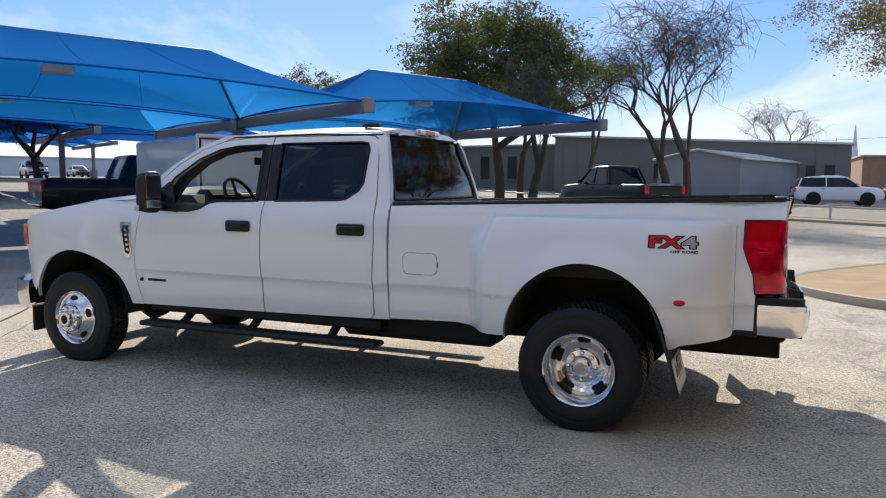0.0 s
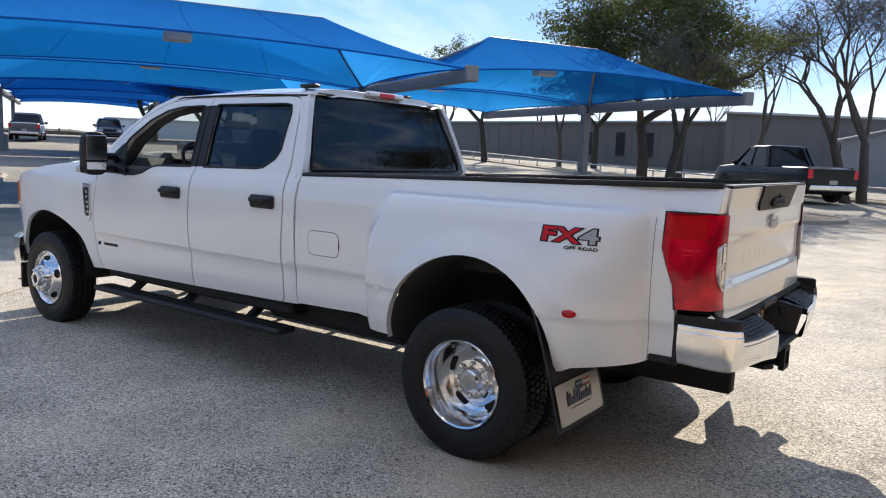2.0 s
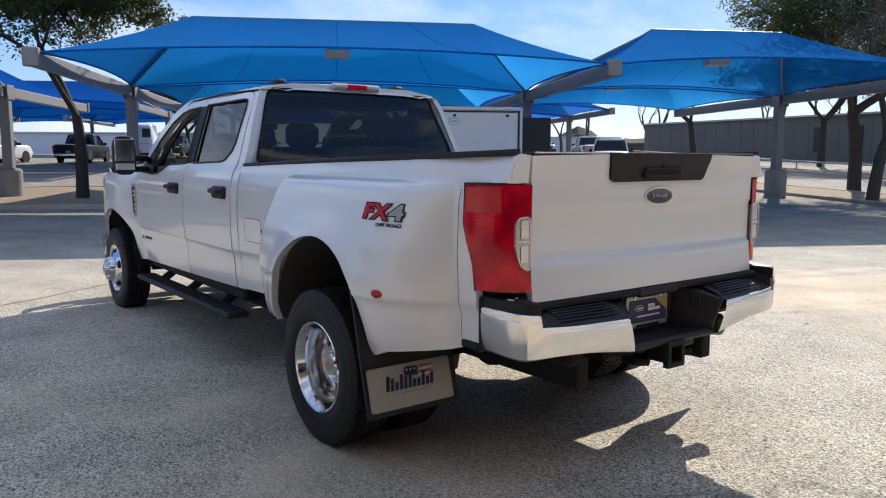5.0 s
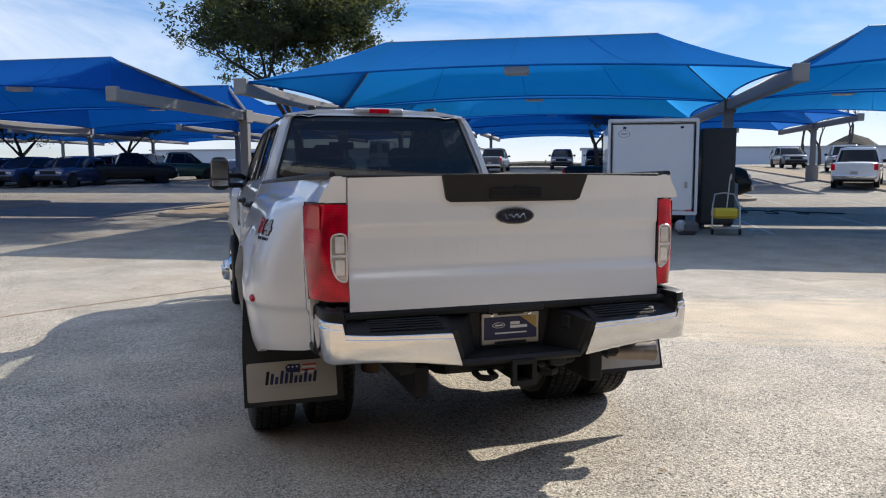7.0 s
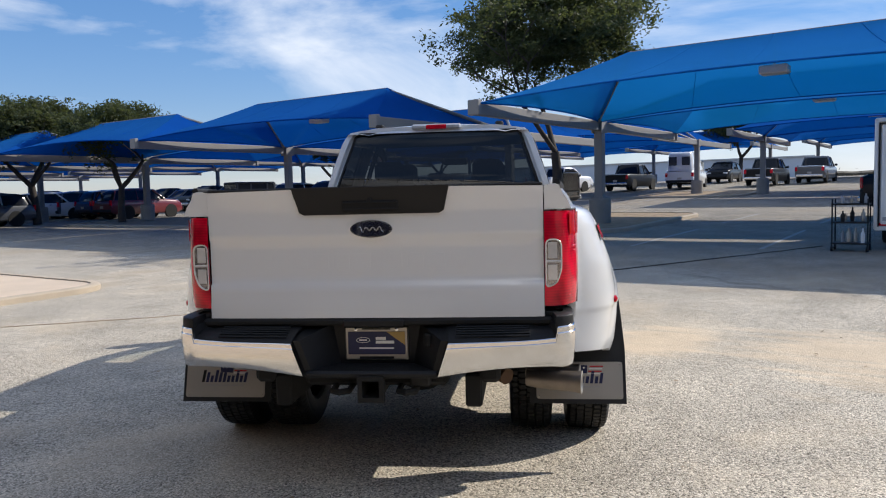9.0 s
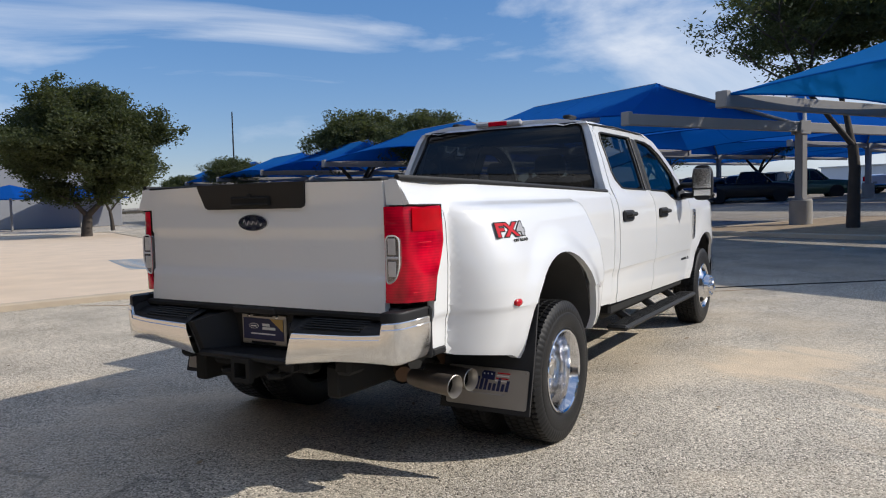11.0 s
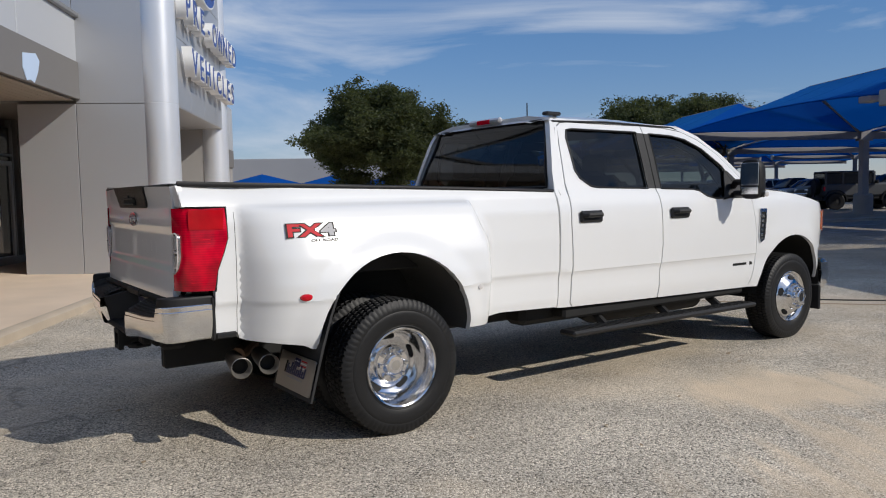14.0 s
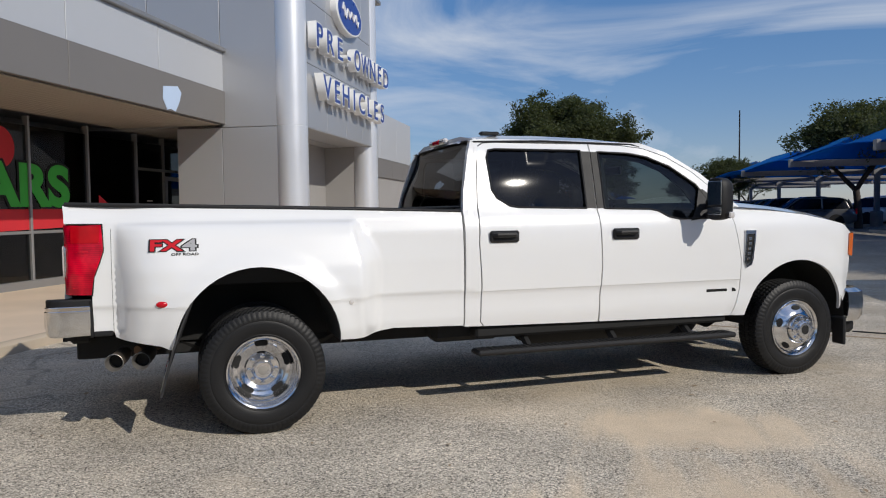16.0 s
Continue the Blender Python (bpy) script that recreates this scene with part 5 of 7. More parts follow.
    s.tube([(1.18, sg * 0.905, 1.389), (1.08, sg * 0.955, 1.389), (0.965, sg * 0.972, 1.389), (0.961, sg * 0.976, 1.22), (0.985, sg * 0.977, 1.145), (1.022, sg * 0.974, 1.05), (1.034, sg * 0.970, 0.935)], 0.006, 5)
    s.obj("lamp_gasket", PLASTIC, tl)
    # rear wheel house and splash
    rows = []
    for i in range(15):
        t = radians(180 * i / 14)
        rows.append([(0.015 + 0.535 * math.cos(t), sg * y, 0.57 + 0.535 * math.sin(t)) for y in (0.55, 0.8, 1.0, 1.10, 1.165 + 0.022 * math.sin(t))])
    Shape().grid(rows, flip=not fl).obj("wheelhouse", LINER, truck, "dusty grey inner wheelhouse", angle=60)
    Shape().box((0.0, sg * 0.53, 0.80), (1.2, 0.03, 0.5), 0).obj("wheelhouse_wall", DARK, truck)
    rows = []
    for i in range(15):
        t = radians(180 * i / 14)
        rows.append([(nose_x(-4.49, sg) + 0.545 * math.cos(t), sg * y, 0.47 + 0.545 * math.sin(t)) for y in (0.5, 0.8, 0.985 + nose_y(-4.49, sg))])
    Shape().grid(rows, flip=not fl).obj("front_wheelhouse", DARK, truck, angle=60)
    Shape().box((-4.49, sg * 0.52, 0.72), (1.1, 0.03, 0.6), 0).obj("front_wheelhouse_wall", DARK, truck)
    # mud flap with steel plate
    s = Shape()
    out = dense([(0.74, 0.31), (1.262, 0.31), (1.262, 0.60), (1.24, 0.90), (1.205, 0.95), (1.19, 0.80), (1.12, 0.66), (0.74, 0.62)], 0.06)
    s.prism([(y, z) for y, z in out], lambda y, z, d: (flap_x(z) + d, sg * y, z), 0, 0.014)
    fp = s.obj("mud_flap", FLAPRUB, truck, "black rubber mud flap")
    s = Shape()
    pl = rounded([(0.775, 0.335), (1.245, 0.335), (1.245, 0.53), (0.775, 0.53)], 0.015, 3)
    s.prism(pl, lambda y, z, d: (flap_x(z) + 0.016 + d, sg * y, z), 0, 0.004)
    pt = s.obj("flap_plate", STEEL, fp, "brushed steel plate with a dealer mark")
    mid = sg * 1.01
    # plain dealer mark: slanted navy strokes under a starred blue and striped red patch
    for k in range(11):
        hh = 0.066 if k in (0, 3, 8) else 0.054 if k in (1, 4, 5, 10) else 0.036
        y0 = mid - 0.135 + k * 0.025
        s = Shape()
        s.prism([(y0 - 0.008, 0.418), (y0 + 0.008, 0.418), (y0 + 0.008 + hh * 0.16, 0.418 + hh), (y0 - 0.008 + hh * 0.16, 0.418 + hh)], lambda y, z, d: (flap_x(z) + 0.020 + d, y, z), 0.0, 0.003)
        s.obj("mark_bar", DECAL_BLUE if k else DECAL_BLACK, pt)
    for k in range(14):
        Shape().box((flap_x(0.400) + 0.0212, mid - 0.10 + k * 0.0155, 0.400), (0.002, 0.010, 0.008)).obj("mark_line", DECAL_GREY, pt)
    s = Shape()
    s.prism([(-0.03, 0.474), (0.042, 0.470), (0.045, 0.512), (-0.02, 0.515), (-0.034, 0.50)], lambda y, z, d: (flap_x(z) + 0.020 + d, mid + y, z), 0.0, 0.0025)
    s.obj("mark_patch", DECAL_BLUE, pt)
    for k in range(6):
        Shape().lathe([(0.0, 0.002), (0.005, 0.0015), (0.0055, 0.0)], (flap_x(0.49) + 0.0205, mid - 0.018 + 0.022 * (k % 3), 0.484 + 0.016 * (k // 3)), (1, 0, 0), 5).obj("mark_star", DECAL_WHITE, pt)
    for k in range(4):
        Shape().box((flap_x(0.468 + k * 0.013) + 0.0212, mid + 0.082 + 0.004 * k, 0.468 + k * 0.013), (0.0025, 0.072, 0.0065)).obj("mark_stripe", DECAL_RED if k % 2 else DECAL_WHITE, pt)
    for y0, z0 in ((0.79, 0.347), (1.23, 0.347), (0.79, 0.518), (1.23, 0.518)):
        Shape().lathe([(0, 0.004), (0.006, 0.003), (0.007, 0)], (flap_x(z0) + 0.02, sg * y0, z0), (1, 0, 0), 8).obj("rivet", STEEL, pt)
    # bumper chrome
    path = [(1.052, 0.955, 0.868, 0.674), (1.13, 0.957, 0.868, 0.671), (1.21, 0.955, 0.868, 0.668), (1.272, 0.946, 0.867, 0.667), (1.308, 0.922, 0.866, 0.668), (1.327, 0.884, 0.864, 0.670), (1.331, 0.868, 0.862, 0.671), (1.333, 0.858, 0.812, 0.672), (1.342, 0.79, 0.806, 0.673), (1.356, 0.70, 0.802, 0.672), (1.365, 0.60, 0.800, 0.667), (1.370, 0.50, 0.798, 0.656), (1.373, 0.42, 0.797, 0.644), (1.375, 0.365, 0.796, 0.634), (1.375, 0.335, 0.795, 0.630)]
    rows, pad = [], []
    for n_, (x, y, zt, zb) in enumerate(path):
        nxt, prv = path[min(n_ + 1, len(path) - 1)], path[max(n_ - 1, 0)]
        d = Vector((nxt[0] - prv[0], nxt[1] - prv[1]))
        nn = Vector((-d.y, d.x)).normalized()
        if nn.x < 0 and nn.y < 0:
            nn = -nn
        row = []
        for k, (q, bul) in enumerate(((0.0, -0.045), (0.02, -0.022), (0.06, -0.012), (0.18, -0.007), (0.4, -0.003), (0.65, 0.0), (0.84, 0.001), (0.865, -0.003), (0.975, -0.003), (1.0, -0.007), (1.0, -0.028))):
            shift = (0.035 * q - 0.02 * (1 - q)) * ease(0.5, 0.33, y)
            row.append((x + nn.x * bul, sg * (y + nn.y * bul + shift), zb + (zt - zb) * q))
        rows.append(row)
        # step pad rising from the chrome's top edge to the gate
        inner = (min(x, 1.13), min(y, 0.80), 0.874)
        top = (x + nn.x * -0.016, y + nn.y * -0.016 + 0.035 * ease(0.5, 0.33, y), zt - 0.003)
        step = []
        for q, lift in ((0.0, 0.0), (0.03, 0.006), (0.25, 0.010), (0.6, 0.008), (1.0, 0.0)):
            step.append((top[0] + (inner[0] - top[0]) * q, sg * (top[1] + (inner[1] - top[1]) * q), top[2] + (inner[2] - top[2]) * q ** 0.8 + lift))
        pad.append(step)
    Shape().grid(rows, flip=fl).obj("bumper_chrome", CHROME, truck, "chrome rear bumper wing", angle=28)
    pad = Shape().grid(pad, flip=fl).obj("step_pad", PLASTIC, truck, "black ribbed bumper step pad", angle=40)
    for k in range(8):
        q = 0.12 + 0.095 * k
        Shape().tube([(1.345 + (1.13 - 1.345) * q + dx_, sg * y_, 0.799 + 0.075 * q ** 0.8 + 0.0095) for y_, dx_ in ((0.40, 0.018), (0.58, 0.010), (0.74, 0.0))], 0.0045, 4).obj("pad_rib", PLASTIC, pad)
    Shape().box((1.044, sg * 0.920, 0.785), (0.022, 0.07, 0.24), 0.006).obj("bumper_end_cap", PLASTIC, truck)
    cap = [(1.036, 0.945), (1.13, 0.948), (1.21, 0.946), (1.268, 0.937), (1.300, 0.914), (1.318, 0.880), (1.322, 0.860), (1.20, 0.848), (1.185, 0.80), (1.036, 0.80)]
    rows = [[(1.15 + (x - 1.15) * k_, sg * (0.88 + (y - 0.88) * k_), z_) for x, y in cap + cap[:1]] for k_, z_ in ((1.0, 0.855), (1.0, 0.900), (0.985, 0.908), (0.94, 0.912), (0.3, 0.912))]
    Shape().grid(rows, flip=not fl).obj("bumper_cap", PLASTIC, truck, "black plastic cap on the bumper corner", angle=40)
    Shape().box((0.978, sg * 0.945, 0.687), (0.115, 0.03, 0.034), 0.006).obj("corner_trim", PLASTIC, truck)
    # rails
    s = Shape()
    s.tube([(-1.45, sg * 0.962, 1.446), (-0.2, sg * 0.94, 1.483), (0.5, sg * 0.93, 1.500), (1.19, sg * 0.878, 1.518)], 0.016, 6)
    s.obj("rail_cap", PLASTIC, truck, "black bed-rail cap", angle=60)
    Shape().box((-0.13, sg * 0.86, 1.21), (2.62, 0.03, 0.50), 0.01).obj("bed_inner_side", PLASTIC, truck)
    # roof clearance nub
    Shape().box((-1.86, sg * 0.52, 2.062), (0.16, 0.07, 0.03), 0.012).obj("roof_nub", PLASTIC, truck)
    # under
    Shape().box((-1.9, sg * 0.47, 0.53), (6.2, 0.08, 0.16), 0.01).obj("chassis_rail", DARK, truck)
    Shape().box((-2.7, sg * 0.86, 0.53), (2.25, 0.16, 0.09), 0.02).obj("sill", DARK, truck)
    Shape().tube([(0.72, sg * 0.47, 0.62), (0.3, sg * 0.5, 0.46), (-0.05, sg * 0.5, 0.44), (-0.5, sg * 0.5, 0.5), (-0.75, sg * 0.47, 0.62)], 0.035, 6).obj("leaf_spring", DARK, truck)
    Shape().box((1.16, sg * 0.55, 0.625), (0.14, 0.10, 0.10), 0.02).obj("bumper_bracket", DARK, truck)
    Shape().lathe([(0.0, 0.0), (0.06, 0.0), (0.06, 0.3), (0.0, 0.3)], (0.22, sg * 0.5, 0.35), (0.2, 0, 1), 12).obj("shock_absorber", RUST, truck)

# bed interior, tailgate
Shape().box((-0.16, 0, 0.98), (2.56, 1.74, 0.03), 0.01).obj("bed_floor", PLASTIC, truck)
Shape().box((-1.425, 0, 1.2), (0.04, 1.8, 0.50), 0.01).obj("bed_front", PLASTIC, truck)
Shape().box((-1.44, 0, 1.445), (0.05, 1.9, 0.03), 0.01).obj("bed_front_cap", PLASTIC, truck)


def gate_x(y, z):
    x = 1.205 + 0.03 * ease(1.40, 1.515, z) * (1 - 0.65 * (abs(y) / 0.81) ** 2)
    x += 0.009 * ease(1.262, 1.276, z) + 0.014 * ease(1.062, 1.050, z)
    x -= 0.012 * (abs(y) / 0.81) ** 4
    x += 0.010 * ease(1.02, 0.92, z)
    return x


gate = skin([(-0.812, 0.892), (0.812, 0.892), (0.812, 1.505), (0.40, 1.512), (-0.40, 1.512), (-0.812, 1.505)], lambda y, z, d: (gate_x(y, z) - d, y, z), (), 0.041, 0.04, False, (1.049, 1.063, 1.261, 1.277)).obj("tailgate", PAINT_WHITE, truck, angle=50)
Shape().box((1.155, 0, 1.2), (0.03, 1.6, 0.58), 0.01).obj("gate_liner", PLASTIC, gate)
Shape().box((1.18, 0, 1.512), (0.07, 1.62, 0.018), 0.006).obj("gate_cap", PLASTIC, gate)
gt = skin([(-0.325, 1.388), (0.325, 1.388), (0.348, 1.40), (0.378, 1.518), (-0.378, 1.518), (-0.348, 1.40)], lambda y, z, d: (gate_x(y, z) + 0.012 - d, y, z), (), 0.04, 0.02).obj("gate_trim", PLASTIC, gate, "black tailgate trim panel with latch handle")
Shape().box((1.237, 0.0, 1.428), (0.012, 0.27, 0.055), 0.005).obj("gate_handle", DARK, gt)
for k in range(2):
    Shape().box((1.245, 0.0, 1.413 + 0.032 * k), (0.012, 0.26, 0.008), 0.003).obj("handle_rib", PLASTIC, gt)
Shape().lathe([(0, 0.008), (0.012, 0.007), (0.015, 0)], (1.242, 0.0, 1.455), (1, 0, 0), 12).obj("rear_camera", DARK, gt)


def oval(cx, cy, cz, rx, rz, name, m, parent, label=""):
    s = Shape()
    s.add([(cx + 0.012, cy + rx * math.cos(q * math.pi / 20), cz + rz * math.sin(q * math.pi / 20)) for q in range(40)] + [(cx - 0.01, cy + rx * math.cos(q * math.pi / 20), cz + rz * math.sin(q * math.pi / 20)) for q in range(40)],
          [tuple(range(40))] + [(i, (i + 1) % 40, 40 + (i + 1) % 40, 40 + i) for i in range(40)])
    return s.obj(name, m, parent, label)


em = oval(1.213, 0, 1.318, 0.102, 0.042, "emblem", CHROME, gate, "dark blue oval emblem with a chrome ring")
oval(1.2145, 0, 1.318, 0.094, 0.036, "emblem_face", EMBLEM, em)
Shape().tube([(1.2275, -0.064 + 0.0064 * k, 1.318 + 0.016 * math.sin(k * 1.25) * (1.0 if k < 6 or k > 16 else 0.55)) for k in range(21)], 0.0026, 5).obj("emblem_stroke", CHROME, em)
for k in range(9):
    y0 = -0.46 + k * 0.103 + (0.05 if k > 4 else 0)
    Shape().box((gate_x(y0, 1.165) - 0.0001, y0, 1.165), (0.0012, 0.072, 0.068), 0.0006).obj("embossed_bar", PAINT_WHITE, gate)
# bumper centre, plate, hitch
for sg in (-1, 1):
    Shape().box((1.19, sg * 0.58, 0.745), (0.14, 0.40, 0.10), 0.02).obj("bumper_beam", DARK, truck)
    s = Shape()
    s.prism([(0.205, 1.13), (0.40, 1.13), (0.40, 1.335), (0.362, 1.352), (0.335, 1.345), (0.225, 1.19)][::sg], lambda y, x, d: (x - 0.03 * ease(0.80, 0.64, d), sg * (y - 0.05 * ease(0.80, 0.64, d)), d + (0.062 * ease(1.33, 1.13, x) if d > 0.7 else 0.0)), 0.636, 0.804)
    s.obj("plate_cheek", PLASTIC, truck, "black sloped cheek of the plate recess")
Shape().box((1.145, 0, 0.755), (0.04, 0.56, 0.24), 0.01).obj("plate_recess", PLASTIC, truck, "black bumper centre with plate recess")
Shape().box((1.235, 0, 0.640), (0.215, 0.64, 0.035), 0.012).obj("bumper_lip", PLASTIC, truck)
Shape().box((1.20, 0, 0.872), (0.08, 1.7, 0.035), 0.01).obj("bumper_filler", DARK, truck)
Shape().box((1.222, 0.0, 0.866), (0.05, 0.30, 0.04), 0.008).obj("latch_pocket", PLASTIC, truck)
Shape().box((1.262, 0.262, 0.79), (0.05, 0.02, 0.06), 0.006, Matrix.Rotation(radians(32), 3, "Z")).obj("wiring_socket", DARK, truck, "square trailer wiring socket")
pf = Shape().box((1.172, 0.0, 0.757), (0.012, 0.312, 0.163), 0.006).obj("plate_frame", STEEL, truck, "bright licence-plate frame with a dark blue dealer plate")
Shape().box((1.1795, 0.0, 0.760), (0.004, 0.282, 0.112), 0.001).obj("plate", DECAL_BLUE, pf)
s = Shape()
s.prism([(0.05, 0.816), (0.1405, 0.816), (0.1405, 0.75)], lambda y, z, d: (d, y, z), 1.1815, 1.1825)
s.obj("plate_corner", DECAL_GOLD, pf)
for y0, z0, wd, hh in ((0.022, 0.783, 0.05, 0.014), (0.042, 0.765, 0.09, 0.014), (0.0, 0.735, 0.17, 0.007)):
    Shape().box((1.1825, y0, z0), (0.002, wd, hh)).obj("plate_bar", DECAL_WHITE, pf)
pe = oval(1.171, -0.065, 0.775, 0.034, 0.014, "plate_oval", DECAL_WHITE, pf)
oval(1.1715, -0.065, 0.775, 0.031, 0.0115, "plate_oval_face", DECAL_BLUE, pe)
Shape().box((1.1845, -0.065, 0.775), (0.002, 0.04, 0.007)).obj("plate_oval_bar", DECAL_WHITE, pe)
Shape().box((1.181, 0.0, 0.688), (0.002, 0.17, 0.012)).obj("frame_bar", DECAL_BLACK, pf)
Shape().box((1.181, 0.0, 0.829), (0.002, 0.14, 0.006)).obj("frame_bar", DECAL_BLACK, pf)
for y0 in (-0.10, 0.10):
    Shape().lathe([(0, 0.006), (0.009, 0.004), (0.01, 0)], (1.179, y0, 0.827), (1, 0, 0), 8).obj("plate_screw", CHROME, pf)
s = Shape()
s.box((1.17, 0, 0.595), (0.10, 0.70, 0.075), 0.02)
h = s.obj("tow_hitch", DARK, truck, "black square tow-hitch receiver")
s = Shape()
s.lathe([(0.056, 0.0), (0.063, 0.0), (0.063, 0.24), (0.088, 0.24), (0.088, 0.27), (0.056, 0.27), (0.056, 0.0)], (1.085, 0, 0.575), (1, 0, 0), 4, 45, 405)
s.obj("receiver_tube", DARK, h)
for d in (-1, 1):
    s = Shape()
    s.tube([(1.20, d * 0.12, 0.555), (1.28, d * 0.12, 0.55), (1.31, d * 0.16, 0.55), (1.28, d * 0.20, 0.55), (1.20, d * 0.20, 0.555)], 0.016, 6)
    s.obj("chain_loop", DARK, h)
Shape().box((1.235, 0.22, 0.60), (0.06, 0.10, 0.07), 0.01).obj("trailer_socket", PLASTIC, h)
# roof, hood, glass
rows = []
for i in range(19):
    x = -1.585 - 1.54 * i / 18
    zc = lerp([(-3.13, 1.99), (-2.95, 2.035), (-2.7, 2.062), (-2.3, 2.075), (-1.9, 2.07), (-1.70, 2.05), (-1.62, 2.02), (-1.585, 1.985)], x)
    zg = min(1.978, zc)
    rows.append([(x, 0.768 * j / 12, zc - (zc - zg) * abs(j / 12) ** 3.2 - (0.012 if abs(j) == 9 else 0)) for j in range(-12, 13)])
roof = Shape().grid(rows, flip=True).obj("roof", PAINT_WHITE, truck, angle=50)
rows = [[(x, 0.74 * j / 6, 1.945) for j in range(-6, 7)] for x in (-1.64, -2.3, -3.05)]
Shape().grid(rows).obj("headliner", SEATM, truck)
for sg in (-1, 1):
    Shape().tube([(-1.63, sg * 0.765, 1.972), (-2.2, sg * 0.775, 1.985), (-3.0, sg * 0.765, 1.972), (-3.3, sg * 0.79, 1.89), (-3.9, sg * 0.90, 1.48)], 0.008, 5).obj("roof_drip_strip", PLASTIC, roof)
bl = Shape().box((-1.60, 0.0, 2.028), (0.05, 0.42, 0.048), 0.015).obj("high_brake_lamp", CLEAR_LENS, truck, "high brake and cargo lamp")
Shape().box((-1.577, 0.0, 2.026), (0.012, 0.17, 0.036), 0.004).obj("brake_lens", RED_LENS, bl)
# cab back with rear window


def back_x(y, z):
    return -1.478 - 0.14 * ease(1.46, 2.02, z) ** 1.0 * 1.0 - 0.03 * (abs(y) / 0.9) ** 3


def shrink(y, z):
    return y * (lerp(CAB_Y, z) - 0.004) / 1.0


RGLASS = [(-0.845, 1.475), (0.845, 1.475), (0.84, 1.53), (0.70, 1.955), (0.66, 1.985), (-0.66, 1.985), (-0.70, 1.955), (-0.84, 1.53)]
cabback = [(-0.97, 0.60), (0.97, 0.60), (1.02, 1.1), (0.975, 1.42), (0.945, 1.47), (0.80, 1.92), (0.74, 2.0), (0.5, 2.035), (-0.5, 2.035), (-0.74, 2.0), (-0.80, 1.92), (-0.945, 1.47), (-0.975, 1.42), (-1.02, 1.1)]
skin(cabback, lambda y, z, d: (back_x(y, z) - d, y, z), [RGLASS], 0.06, 0.03).obj("cab_back", PAINT_WHITE, truck)
rg = skin(RGLASS, lambda y, z, d: (back_x(y, z) + 0.004 - d, y, z), (), 0.1, 0.004).obj("rear_window", TINT, truck, "dark tinted rear window")
s = Shape()
lp = dense(RGLASS, 0.06)
s.tube([(back_x(y, z) + 0.004, y, z) for y, z in lp + lp[:1]], 0.012, 5, False)
s.obj("rear_window_seal", PLASTIC, rg)
rows = []
for i in range(9):
    k = i / 8
    rows.append([(-3.98 + 0.87 * k - 0.10 * (1 - (j / 8) ** 2), (0.88 - 0.13 * k) * j / 8, 1.425 + 0.56 * k) for j in range(-8, 9)])
Shape().grid(rows).obj("windscreen", TINT2, truck)
rows = []
for i in range(15):
    x = -3.90 - 1.36 * i / 14
    zc = lerp([(-5.26, 1.20), (-5.22, 1.27), (-5.1, 1.345), (-4.9, 1.40), (-4.5, 1.455), (-4.1, 1.49), (-3.9, 1.495)], x)
    ze = lerp([(-5.26, 1.17), (-5.16, 1.245), (-5.05, 1.29), (-4.6, 1.38), (-4.2, 1.43), (-3.9, 1.45)], x)
    w = cab_y(x, 1.38) - 0.012
    rows.append([(x, w * j / 12, zc - (zc - ze) * abs(j / 12) ** 2.6 + 0.02 * (ease(5, 7, abs(j)) - ease(9, 12, abs(j)))) for j in range(-12, 13)])
Shape().grid(rows, flip=True).obj("hood", PAINT_WHITE, truck, angle=50)
s = Shape()
s.box((-5.27, 0, 1.0), (0.10, 1.12, 0.44), 0.03)
s.obj("grille", PLASTIC, truck)
for k in range(3):
    Shape().box((-5.335, 0, 0.88 + k * 0.12), (0.04, 1.1, 0.05), 0.015).obj("grille_bar", CHROME, truck)
Shape().box((-5.2, 0, 0.36), (0.25, 1.7, 0.14), 0.04).obj("air_dam", PLASTIC, truck)
# cabin
s = Shape()
s.box((-3.66, 0, 1.30), (0.56, 1.76, 0.38), 0.08)
s.box((-3.52, -0.40, 1.47), (0.20, 0.44, 0.13), 0.05)
s.obj("dashboard", PLASTIC, truck)
Shape().box((-2.65, 0, 0.66), (2.4, 1.84, 0.06), 0).obj("cabin_floor", CABIN, truck)
sw = Shape()
c0, ax = Vector((-3.26, -0.40, 1.47)), Vector((0.86, 0, 0.5)).normalized()
e1 = Vector((0, 1, 0))
e2 = ax.cross(e1)
ring = [c0 + (e1 * math.cos(q * math.pi / 16) + e2 * math.sin(q * math.pi / 16)) * 0.185 for q in range(33)]
sw.tube([tuple(p) for p in ring], 0.016, 6, False)
for q in (0, 8, 16, 24):
    sw.tube([tuple(c0 - ax * 0.03), tuple(ring[q])], 0.014, 5)
sw.cyl(tuple(c0), tuple(c0 - ax * 0.28), 0.04, n=8)
sw.obj("steering_wheel", PLASTIC, truck)
for y0 in (-0.42, 0.42):
    for x0, nm in ((-2.72, "front_seat"), (-1.95, "rear_seat")):
        s = Shape()
        s.box((x0 - 0.1, y0, 0.98), (0.52, 0.52, 0.16), 0.06)
        s.box((x0 + 0.2, y0, 1.27), (0.15, 0.52, 0.62), 0.06, Matrix.Rotation(radians(12), 3, "Y"))
        s.box((x0 + 0.28, y0, 1.66), (0.10, 0.26, 0.18), 0.04)
        s.obj(nm, SEATM, truck)
Shape().box((-3.30, 0.0, 1.80), (0.03, 0.26, 0.075), 0.012).obj("interior_mirror", PLASTIC, truck)
for sg in (-1, 1):
    s = Shape()
    s.box((-2.75, sg * 0.93, 1.05), (2.2, 0.05, 0.75), 0.02)
    s.obj("door_lining", CABIN, truck)
